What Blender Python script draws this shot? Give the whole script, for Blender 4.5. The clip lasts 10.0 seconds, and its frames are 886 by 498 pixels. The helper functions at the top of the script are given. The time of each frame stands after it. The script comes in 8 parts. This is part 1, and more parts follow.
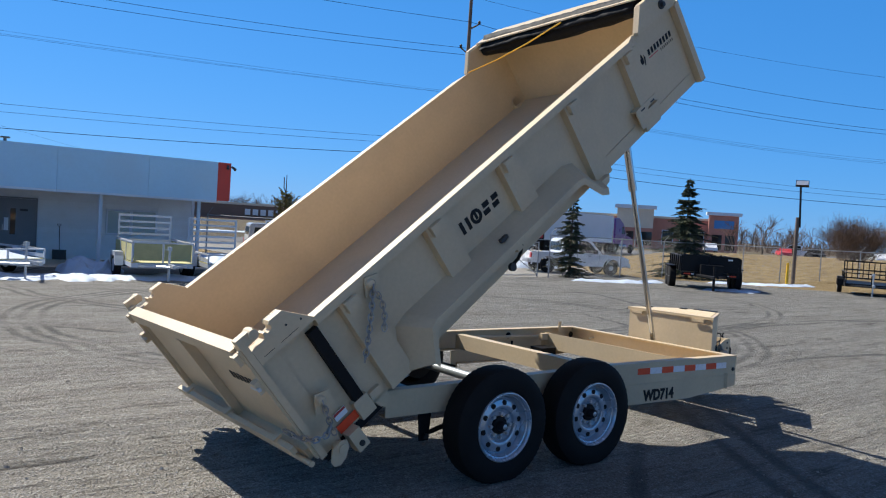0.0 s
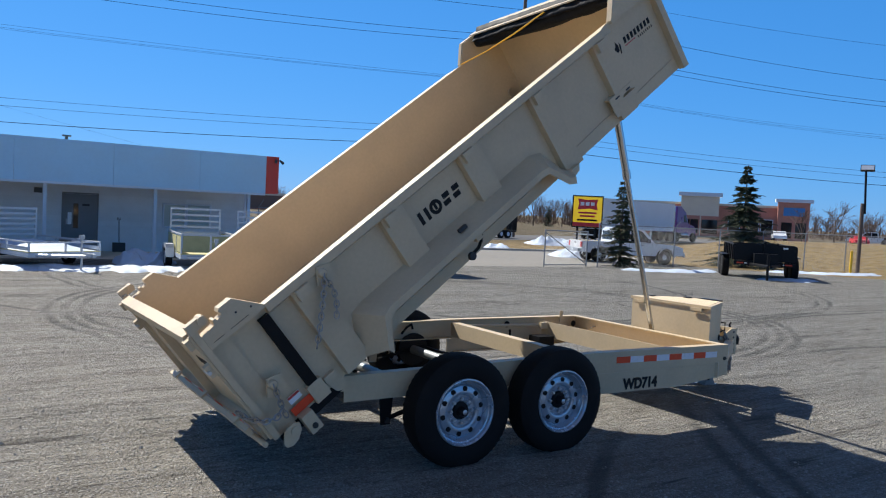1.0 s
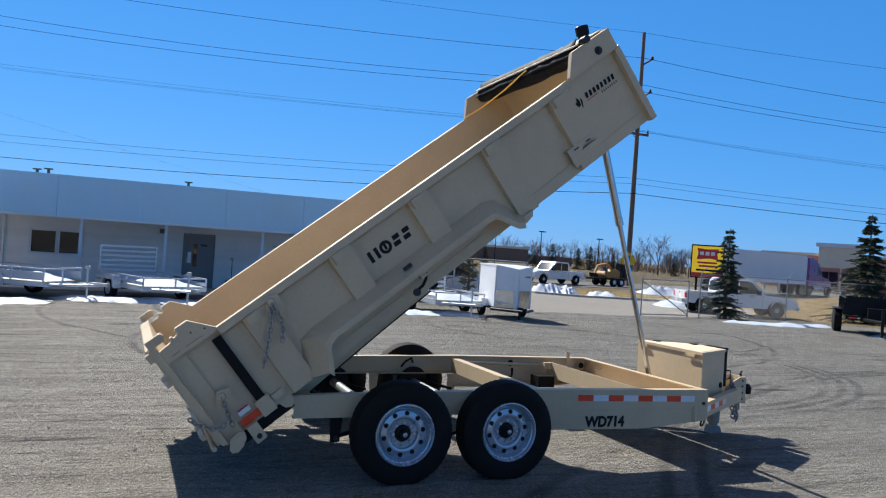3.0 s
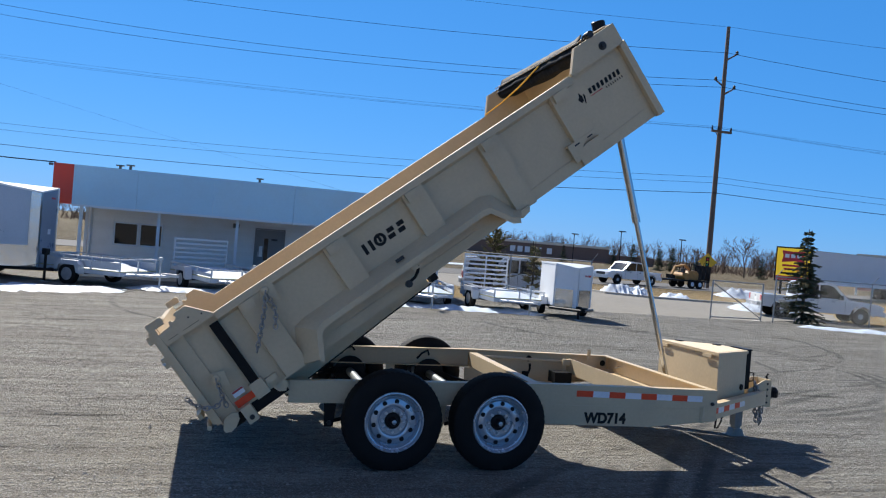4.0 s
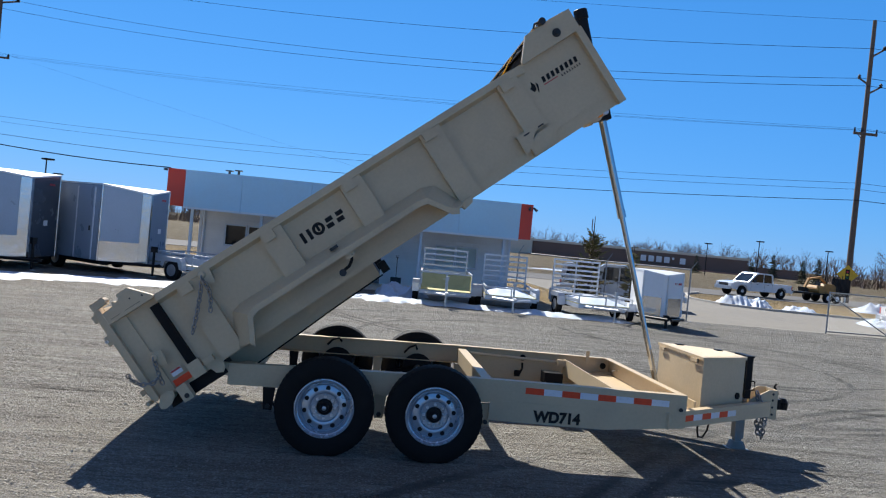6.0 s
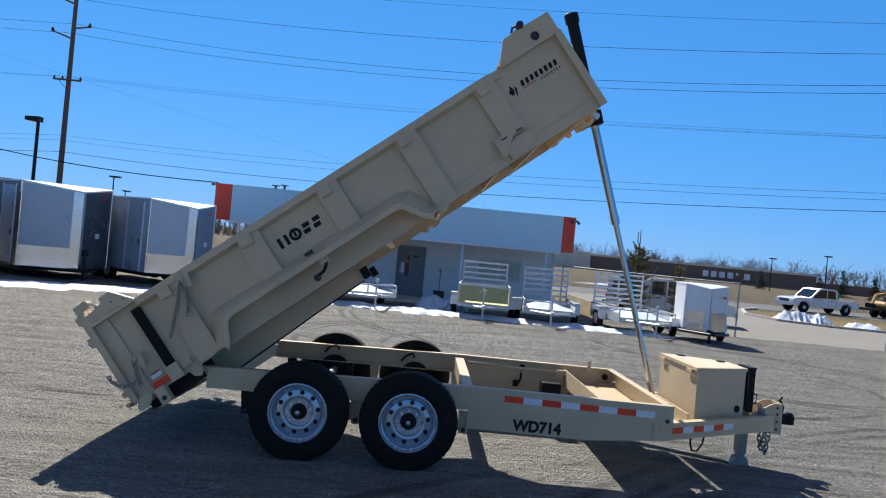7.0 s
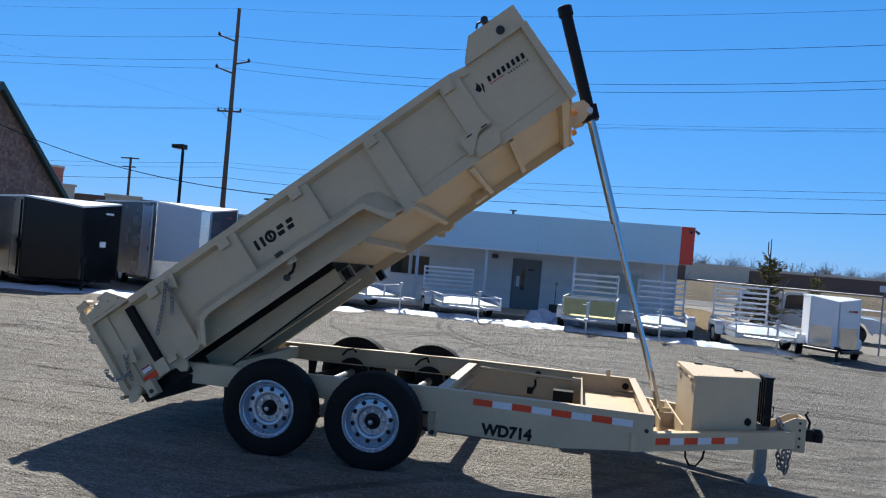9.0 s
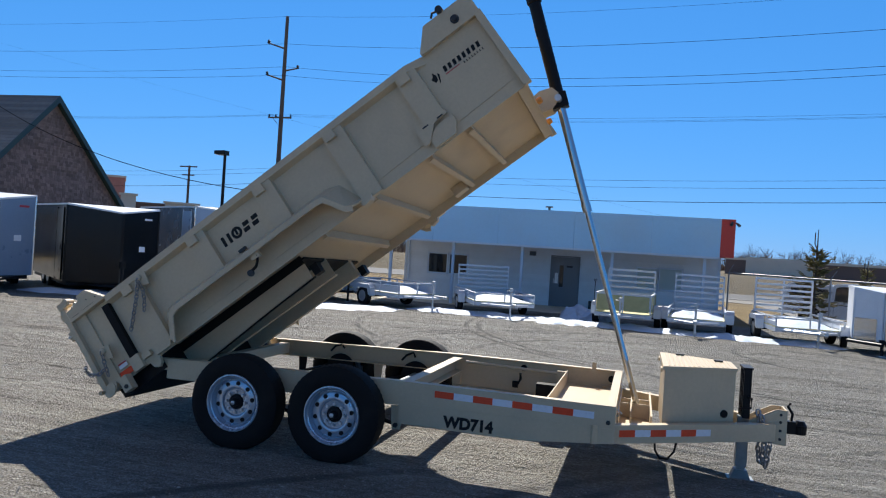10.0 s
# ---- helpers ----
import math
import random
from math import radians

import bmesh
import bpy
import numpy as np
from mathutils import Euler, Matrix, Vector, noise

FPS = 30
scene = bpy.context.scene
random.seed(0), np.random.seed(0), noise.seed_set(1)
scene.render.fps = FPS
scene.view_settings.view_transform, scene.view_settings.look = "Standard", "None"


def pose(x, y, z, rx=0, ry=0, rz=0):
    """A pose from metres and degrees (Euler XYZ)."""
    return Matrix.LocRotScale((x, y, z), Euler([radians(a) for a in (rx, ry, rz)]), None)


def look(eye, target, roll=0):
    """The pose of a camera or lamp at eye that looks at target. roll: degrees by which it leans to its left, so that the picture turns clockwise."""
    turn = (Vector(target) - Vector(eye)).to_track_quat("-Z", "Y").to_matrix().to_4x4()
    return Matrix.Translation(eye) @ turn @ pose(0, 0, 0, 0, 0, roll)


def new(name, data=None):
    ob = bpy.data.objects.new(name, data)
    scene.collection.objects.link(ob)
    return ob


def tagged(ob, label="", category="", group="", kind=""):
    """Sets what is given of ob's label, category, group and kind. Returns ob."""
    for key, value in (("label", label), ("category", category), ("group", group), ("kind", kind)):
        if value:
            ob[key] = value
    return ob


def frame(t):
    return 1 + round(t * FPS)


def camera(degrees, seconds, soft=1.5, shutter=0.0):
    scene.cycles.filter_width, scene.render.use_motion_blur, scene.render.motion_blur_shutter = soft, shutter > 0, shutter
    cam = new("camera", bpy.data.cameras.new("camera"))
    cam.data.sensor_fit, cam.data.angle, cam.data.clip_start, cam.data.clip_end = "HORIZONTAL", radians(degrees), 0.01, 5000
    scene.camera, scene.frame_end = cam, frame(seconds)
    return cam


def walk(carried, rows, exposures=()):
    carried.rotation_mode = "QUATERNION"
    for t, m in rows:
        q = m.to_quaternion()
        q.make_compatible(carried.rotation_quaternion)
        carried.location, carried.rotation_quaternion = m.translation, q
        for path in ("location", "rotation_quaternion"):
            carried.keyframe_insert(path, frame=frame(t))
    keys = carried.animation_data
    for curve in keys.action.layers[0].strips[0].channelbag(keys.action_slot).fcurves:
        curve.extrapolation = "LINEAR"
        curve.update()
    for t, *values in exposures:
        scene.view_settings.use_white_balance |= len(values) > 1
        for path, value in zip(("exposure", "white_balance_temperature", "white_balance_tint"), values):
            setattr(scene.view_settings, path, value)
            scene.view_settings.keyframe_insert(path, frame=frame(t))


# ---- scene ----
cam = camera(60.9, 10.0, soft=1.15)
PATH = [
    (0, (-3.779, -3.758, 1.704), (-2.594, -2.148, 1.636), 3.6),
    (0.5, (-3.513, -3.968, 1.73), (-2.401, -2.309, 1.634), 3.3),
    (1, (-3.269, -4.254, 1.745), (-2.224, -2.552, 1.642), 3.0),
    (1.5, (-3.04, -4.506, 1.75), (-2.071, -2.758, 1.674), 3.4),
    (2, (-2.836, -4.82, 1.763), (-1.943, -3.031, 1.724), 3.7),
    (3.5, (-2.06, -5.521, 1.789), (-1.413, -3.629, 1.791), 4.3),
    (4, (-1.739, -5.666, 1.795), (-1.2, -3.74, 1.774), 4.8),
    (4.5, (-1.367, -5.692, 1.795), (-0.905, -3.747, 1.761), 5.1),
    (5, (-0.997, -5.76, 1.783), (-0.618, -3.796, 1.74), 5.2),
    (6.5, (0.162, -5.976, 1.8), (0.271, -3.979, 1.781), 5.6),
    (7, (0.479, -5.943, 1.779), (0.512, -3.944, 1.773), 5.5),
    (7.5, (0.846, -5.923, 1.797), (0.781, -3.924, 1.793), 5.4),
    (8, (1.237, -5.905, 1.784), (1.052, -3.913, 1.774), 5.4),
    (8.5, (1.602, -5.822, 1.766), (1.316, -3.843, 1.754), 5.3),
    (9, (1.966, -5.771, 1.773), (1.599, -3.805, 1.776), 4.9),
    (9.5, (2.34, -5.699, 1.767), (1.901, -3.748, 1.766), 4.2),
    (10, (2.716, -5.566, 1.762), (2.205, -3.632, 1.755), 3.7),
]
walk(cam, [(t, look(eye, target, roll)) for t, eye, target, roll in PATH], exposures=((0, 0.66), (10, 0.66)))

# ---- light ----
SUN = Vector((-0.30, 1.02, 1.0)).normalized()
world = bpy.data.worlds.new("world")
scene.world = world
world.use_nodes = True
sky = world.node_tree.nodes.new("ShaderNodeTexSky")
sky.sky_type, sky.sun_disc = "NISHITA", False
sky.sun_elevation = math.asin(SUN.z)
sky.sun_rotation = math.atan2(SUN.x, SUN.y)
sky.air_density, sky.dust_density, sky.ozone_density, sky.altitude = 1.0, 0.0, 10.0, 300
background = world.node_tree.nodes["Background"]
background.inputs["Strength"].default_value = 0.076
# a clear, deep blue spring sky: each channel's contrast is set by a power
apart, together = world.node_tree.nodes.new("ShaderNodeSeparateColor"), world.node_tree.nodes.new("ShaderNodeCombineColor")
world.node_tree.links.new(sky.outputs[0], apart.inputs[0])
for channel, (power, gain) in enumerate(((0.80, 2.65), (0.47, 4.5), (0.40, 8.0))):
    low, bend, up = [world.node_tree.nodes.new("ShaderNodeMath") for _ in range(3)]
    low.operation, bend.operation, up.operation = "MULTIPLY", "POWER", "MULTIPLY"
    low.inputs[1].default_value, bend.inputs[1].default_value, up.inputs[1].default_value = 0.12, power, gain
    world.node_tree.links.new(apart.outputs[channel], low.inputs[0])
    world.node_tree.links.new(low.outputs[0], bend.inputs[0])
    world.node_tree.links.new(bend.outputs[0], up.inputs[0])
    world.node_tree.links.new(up.outputs[0], together.inputs[channel])
# the clear sky dims and greys overhead and away from the sun
dim, blend = world.node_tree.nodes.new("ShaderNodeMapRange"), world.node_tree.nodes.new("ShaderNodeMix")
dim.interpolation_type = "SMOOTHSTEP"
dim.inputs["From Min"].default_value, dim.inputs["From Max"].default_value = 0.9, 2.1
world.node_tree.links.new(apart.outputs[1], dim.inputs["Value"])
blend.data_type = "RGBA"
blend.inputs[6].default_value = (1.12, 1.25, 2.10, 1)
world.node_tree.links.new(dim.outputs[0], blend.inputs["Factor"])
world.node_tree.links.new(together.outputs[0], blend.inputs[7])
world.node_tree.links.new(blend.outputs[2], background.inputs["Color"])
lamp = bpy.data.lights.new("sun", "SUN")
lamp.energy, lamp.angle, lamp.color = 4.8, radians(0.53), (0.98, 0.945, 0.87)
new("sun", lamp).matrix_world = look(SUN * 60, (0, 0, 0))


# ---- materials ----
def material(name, colour, rough=0.6, metal=0.0, vary=0.12, scale=6.0, bump=0.0, bump_scale=60.0, dirt=None, dirt_amount=0.0, dirt_scale=2.0, coat=0.0, each=0.0, shine=0.5):
    """A painted, cast or grown surface: base colour with coarse and fine variation, stains and relief."""
    m = bpy.data.materials.new(name)
    m.use_nodes = True
    n, l = m.node_tree.nodes, m.node_tree.links
    b = n["Principled BSDF"]
    b.inputs["Roughness"].default_value, b.inputs["Metallic"].default_value = rough, metal
    b.inputs["Coat Weight"].default_value = coat
    b.inputs["Specular IOR Level"].default_value = shine
    at = n.new("ShaderNodeTexCoord")
    big, fine = n.new("ShaderNodeTexNoise"), n.new("ShaderNodeTexNoise")
    for t, s, d in ((big, scale, 4), (fine, scale * 14, 6)):
        t.inputs["Scale"].default_value, t.inputs["Detail"].default_value = s, d
        l.new(at.outputs["Object"], t.inputs["Vector"])
    add = n.new("ShaderNodeMath")
    add.operation = "ADD"
    l.new(big.outputs["Fac"], add.inputs[0])
    l.new(fine.outputs["Fac"], add.inputs[1])
    ramp = n.new("ShaderNodeMapRange")
    ramp.inputs["From Min"].default_value, ramp.inputs["From Max"].default_value = 0.6, 1.4
    ramp.inputs["To Min"].default_value, ramp.inputs["To Max"].default_value = 1 - vary, 1 + vary
    l.new(add.outputs[0], ramp.inputs["Value"])
    mul = n.new("ShaderNodeVectorMath")
    mul.operation = "SCALE"
    mul.inputs[0].default_value = colour
    l.new(ramp.outputs[0], mul.inputs["Scale"])
    out = mul.outputs[0]
    if each:
        info, span = n.new("ShaderNodeObjectInfo"), n.new("ShaderNodeMapRange")
        island, both = n.new("ShaderNodeNewGeometry"), n.new("ShaderNodeMath")
        both.operation = "ADD"
        wrap = n.new("ShaderNodeMath")
        wrap.operation = "FRACT"
        span.inputs["To Min"].default_value, span.inputs["To Max"].default_value = 1 - each, 1 + each
        l.new(info.outputs["Random"], both.inputs[0])
        l.new(island.outputs["Random Per Island"], both.inputs[1])
        l.new(both.outputs[0], wrap.inputs[0])
        l.new(wrap.outputs[0], span.inputs["Value"])
        again = n.new("ShaderNodeVectorMath")
        again.operation = "SCALE"
        l.new(out, again.inputs[0])
        l.new(span.outputs[0], again.inputs["Scale"])
        out = again.outputs[0]
    if dirt:
        spots, step, mix = n.new("ShaderNodeTexNoise"), n.new("ShaderNodeMapRange"), n.new("ShaderNodeMix")
        spots.inputs["Scale"].default_value, spots.inputs["Detail"].default_value = dirt_scale, 8
        l.new(at.outputs["Object"], spots.inputs["Vector"])
        step.inputs["From Min"].default_value, step.inputs["From Max"].default_value = 0.48, 0.75
        step.inputs["To Max"].default_value = dirt_amount
        l.new(spots.outputs["Fac"], step.inputs["Value"])
        mix.data_type = "RGBA"
        l.new(step.outputs[0], mix.inputs["Factor"])
        l.new(out, mix.inputs[6])
        mix.inputs[7].default_value = (*dirt, 1)
        out = mix.outputs[2]
    l.new(out, b.inputs["Base Color"])
    gloss = n.new("ShaderNodeMapRange")
    gloss.inputs["To Min"].default_value, gloss.inputs["To Max"].default_value = max(0.02, rough - 0.1), min(1, rough + 0.1)
    l.new(big.outputs["Fac"], gloss.inputs["Value"])
    l.new(gloss.outputs[0], b.inputs["Roughness"])
    if bump:
        relief, tex = n.new("ShaderNodeBump"), n.new("ShaderNodeTexNoise")
        tex.inputs["Scale"].default_value, tex.inputs["Detail"].default_value = bump_scale, 5
        l.new(at.outputs["Object"], tex.inputs["Vector"])
        l.new(tex.outputs["Fac"], relief.inputs["Height"])
        relief.inputs["Strength"].default_value, relief.inputs["Distance"].default_value = bump, 0.02
        l.new(relief.outputs[0], b.inputs["Normal"])
    return m


TAN = material("tan_paint", (0.594, 0.467, 0.302), 0.46, vary=0.07, scale=2.5, bump=0.04, bump_scale=25, dirt=(0.33, 0.27, 0.20), dirt_amount=0.30, dirt_scale=1.8, shine=0.32)
BLACK_RUBBER = material("tyre_rubber", (0.0095, 0.0088, 0.0085), 0.75, vary=0.25, scale=9, bump=0.1, bump_scale=90, dirt=(0.06, 0.05, 0.042), dirt_amount=0.12, dirt_scale=5, shine=0.2)
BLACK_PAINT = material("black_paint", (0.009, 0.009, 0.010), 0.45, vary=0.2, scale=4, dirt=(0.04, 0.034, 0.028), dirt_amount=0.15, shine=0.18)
BLACK_PLASTIC = material("black_plastic", (0.02, 0.02, 0.021), 0.5, vary=0.2, bump=0.1)
DECAL = material("decal_black", (0.016, 0.014, 0.014), 0.6, vary=0.15, scale=12, shine=0.2)
DECAL_RED = material("decal_red", (0.55, 0.04, 0.05), 0.4, vary=0.08)
RIM = material("rim_silver", (0.46, 0.52, 0.585), 0.26, 0.5, vary=0.08, scale=8, dirt=(0.25, 0.22, 0.19), dirt_amount=0.18, dirt_scale=6)
CHROME = material("chrome_rod", (0.52, 0.53, 0.54), 0.20, 1.0, vary=0.05, scale=10)
ZINC = material("galvanised_steel", (0.55, 0.56, 0.57), 0.42, 0.8, vary=0.15, scale=12, dirt=(0.3, 0.27, 0.23), dirt_amount=0.2)
CHAIN = material("chain_steel", (0.30, 0.29, 0.275), 0.42, 0.55, vary=0.2, scale=20)
TARP = material("black_tarp", (0.007, 0.007, 0.008), 0.7, vary=0.3, scale=5, bump=0.5, bump_scale=14, shine=0.2)
CORD = material("yellow_cord", (0.80, 0.42, 0.02), 0.7, vary=0.1, scale=20)
REFLECT_RED = material("reflector_red", (0.80, 0.075, 0.025), 0.4, vary=0.1, scale=30, coat=0.1, shine=0.25)
REFLECT_WHITE = material("reflector_white", (0.72, 0.74, 0.78), 0.3, vary=0.06, scale=30, coat=0.4)
STICKER = material("label_white", (0.8, 0.8, 0.8), 0.5, vary=0.05)
STICKER_RED = material("label_red", (0.45, 0.05, 0.04), 0.5, vary=0.05)
AMBER = material("amber_lens", (0.75, 0.25, 0.02), 0.2, vary=0.05, coat=0.5)
ALU_WHITE = material("white_aluminium_rail", (0.56, 0.58, 0.61), 0.42, 0.3, vary=0.07, scale=7)
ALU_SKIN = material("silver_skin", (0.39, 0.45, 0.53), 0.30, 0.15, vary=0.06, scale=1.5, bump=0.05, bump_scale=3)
# two darker copies of the silver skin, for trailer faces turned from the light
SHADED_BLUE_SKIN = material("shaded_blue_grey_skin", (0.24, 0.30, 0.38), 0.3, 0.1, vary=0.06, scale=1.5, bump=0.05, bump_scale=3)
ALU_SHADED = material("shaded_silver_skin", (0.095, 0.105, 0.125), 0.26, 0.3, vary=0.08, scale=1.5, bump=0.05, bump_scale=3)
BLACK_SKIN = material("black_skin", (0.006, 0.006, 0.007), 0.16, 0.0, vary=0.2, scale=1.5, bump=0.10, bump_scale=2, coat=0.0, shine=0.28)
POLISHED = material("polished_tread_plate", (0.72, 0.72, 0.72), 0.16, 1.0, vary=0.12, scale=5, bump=0.22, bump_scale=3.5)
WHITE_SKIN = material("white_skin", (0.78, 0.79, 0.80), 0.35, vary=0.05, scale=2)
PLANK = material("pressure_treated_wood", (0.46, 0.42, 0.20), 0.75, vary=0.2, scale=5, bump=0.2, bump_scale=30)
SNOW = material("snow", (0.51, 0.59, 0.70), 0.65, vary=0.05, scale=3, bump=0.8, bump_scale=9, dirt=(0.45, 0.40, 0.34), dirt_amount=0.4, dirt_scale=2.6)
SIDING = material("white_lap_siding", (0.72, 0.75, 0.78), 0.6, vary=0.05, scale=1.5, dirt=(0.5, 0.48, 0.44), dirt_amount=0.2, each=0.03)
FASCIA = material("pale_blue_metal_fascia", (0.40, 0.63, 0.78), 0.4, vary=0.04, scale=0.8, dirt=(0.52, 0.5, 0.47), dirt_amount=0.2, dirt_scale=0.7)
RED_PANEL = material("red_metal_fascia", (0.60, 0.045, 0.02), 0.4, vary=0.06, scale=1.5)
GREY_DOOR = material("grey_door", (0.17, 0.18, 0.20), 0.45, vary=0.05, scale=3)
TRIM = material("white_trim", (0.60, 0.67, 0.75), 0.5, vary=0.05)
BROWN_WALL = material("brown_block_wall", (0.20, 0.125, 0.095), 0.8, vary=0.12, scale=0.6)
BRICK_WALL = material("red_brick_wall", (0.50, 0.215, 0.155), 0.85, vary=0.15, scale=1.2)
STUCCO = material("beige_stucco", (0.70, 0.60, 0.47), 0.85, vary=0.08, scale=1.0)
METAL_WALL = material("pale_metal_wall", (0.74, 0.77, 0.80), 0.5, vary=0.04, scale=0.7)
SHINGLE = material("weathered_cedar_shingle", (0.215, 0.165, 0.148), 0.9, vary=0.35, scale=0.8, each=0.32)
ROOFING = material("brown_grey_roof", (0.19, 0.175, 0.155), 0.85, vary=0.2, scale=3, each=0.2)
GREEN_TRIM = material("dark_green_trim", (0.025, 0.060, 0.060), 0.5, vary=0.1)
POLE_WOOD = material("weathered_pole_wood", (0.135, 0.100, 0.078), 0.9, vary=0.3, scale=4, bump=0.5, bump_scale=20)
BARK = material("bark", (0.10, 0.075, 0.055), 0.95, vary=0.3, scale=8, bump=0.5, bump_scale=20)
TWIG = material("bare_twigs", (0.17, 0.12, 0.09), 0.95, vary=0.3, scale=4, shine=0.1)
NEEDLES = material("spruce_needles", (0.075, 0.090, 0.055), 0.8, vary=0.4, scale=5, shine=0.15)
NEEDLES_DRY = material("browned_needles", (0.16, 0.12, 0.05), 0.85, vary=0.4, scale=5)
WHITE_CAR = material("white_car_paint", (0.74, 0.75, 0.76), 0.25, vary=0.03, scale=2, coat=0.6, dirt=(0.4, 0.37, 0.33), dirt_amount=0.15)
SIGN_YELLOW = material("sign_yellow", (0.85, 0.62, 0.02), 0.4, vary=0.04, scale=2)
SIGN_RED = material("sign_red", (0.65, 0.03, 0.04), 0.4, vary=0.04)
PURPLE = material("purple_truck_paint", (0.12, 0.045, 0.24), 0.3, vary=0.05, scale=2, coat=0.5)
MACHINE_ORANGE = material("worn_machine_orange", (0.42, 0.21, 0.05), 0.6, vary=0.3, scale=3, dirt=(0.10, 0.07, 0.05), dirt_amount=0.5, dirt_scale=2.5)
WARN_YELLOW = material("hazard_yellow", (0.80, 0.45, 0.02), 0.5, vary=0.1)
SIGN_GREEN = material("sign_green", (0.02, 0.22, 0.10), 0.5, vary=0.05)
SIGN_BLUE = material("sign_blue", (0.05, 0.22, 0.5), 0.5, vary=0.05)
WIRE = material("cable_black", (0.015, 0.016, 0.02), 0.9, vary=0.1, shine=0.0)
ASPHALT = material("asphalt", (0.11, 0.105, 0.10), 0.9, vary=0.15, scale=0.4, bump=0.4, bump_scale=40)
CONCRETE = material("kerb_concrete", (0.46, 0.43, 0.38), 0.9, vary=0.15, scale=2, bump=0.2, bump_scale=40)
LOT = material("worn_asphalt", (0.205, 0.188, 0.160), 0.9, vary=0.14, scale=0.25, bump=0.4, bump_scale=30)


def glass_material(name, tint, rough=0.03):
    m = bpy.data.materials.new(name)
    m.use_nodes = True
    b = m.node_tree.nodes["Principled BSDF"]
    b.inputs["Base Color"].default_value = (*tint, 1)
    b.inputs["Roughness"].default_value = rough
    b.inputs["IOR"].default_value = 1.5
    b.inputs["Specular IOR Level"].default_value = 0.45
    return m


GRAVEL = material("gravel_stone", (0.42, 0.38, 0.32), 0.9, vary=0.35, scale=9, shine=0.2)
tone, pick = GRAVEL.node_tree.nodes.new("ShaderNodeNewGeometry"), GRAVEL.node_tree.nodes.new("ShaderNodeValToRGB")
pick.color_ramp.elements[0].color, pick.color_ramp.elements[1].color = (0.23, 0.205, 0.17, 1), (0.52, 0.48, 0.42, 1)
GRAVEL.node_tree.links.new(tone.outputs["Random Per Island"], pick.inputs[0])
GRAVEL.node_tree.links.new(pick.outputs[0], GRAVEL.node_tree.nodes["Principled BSDF"].inputs["Base Color"])
# weak emission stands in for sunlight shining through the sign from behind
GLOW_YELLOW = material("sign_yellow_added_glow", (0.85, 0.62, 0.02), 0.4, vary=0.04, scale=2)
GLOW_YELLOW.node_tree.nodes["Principled BSDF"].inputs["Emission Color"].default_value = (1.0, 0.62, 0.02, 1)
GLOW_YELLOW.node_tree.nodes["Principled BSDF"].inputs["Emission Strength"].default_value = 0.22
FENCE_STEEL = material("dull_fence_steel", (0.30, 0.31, 0.32), 0.5, 0.5, vary=0.15, scale=10)
GUNMETAL = material("dark_vent_steel", (0.07, 0.075, 0.08), 0.45, 0.3, vary=0.2, scale=10)
JACK_STEEL = material("galvanised_jack_steel", (0.27, 0.29, 0.29), 0.45, 0.5, vary=0.2, scale=14, dirt=(0.12, 0.11, 0.1), dirt_amount=0.3)
NEEDLES_OLIVE = material("olive_needles", (0.22, 0.19, 0.075), 0.85, vary=0.4, scale=5, shine=0.15)
# pale green tint paints the bright reflection in the glass
REFLECTION_GLASS = glass_material("window_painted_reflection", (0.42, 0.52, 0.52))
WINDOW = glass_material("window_glass", (0.012, 0.014, 0.017))
LENS_GLASS = glass_material("lamp_lens", (0.75, 0.76, 0.78), 0.2)


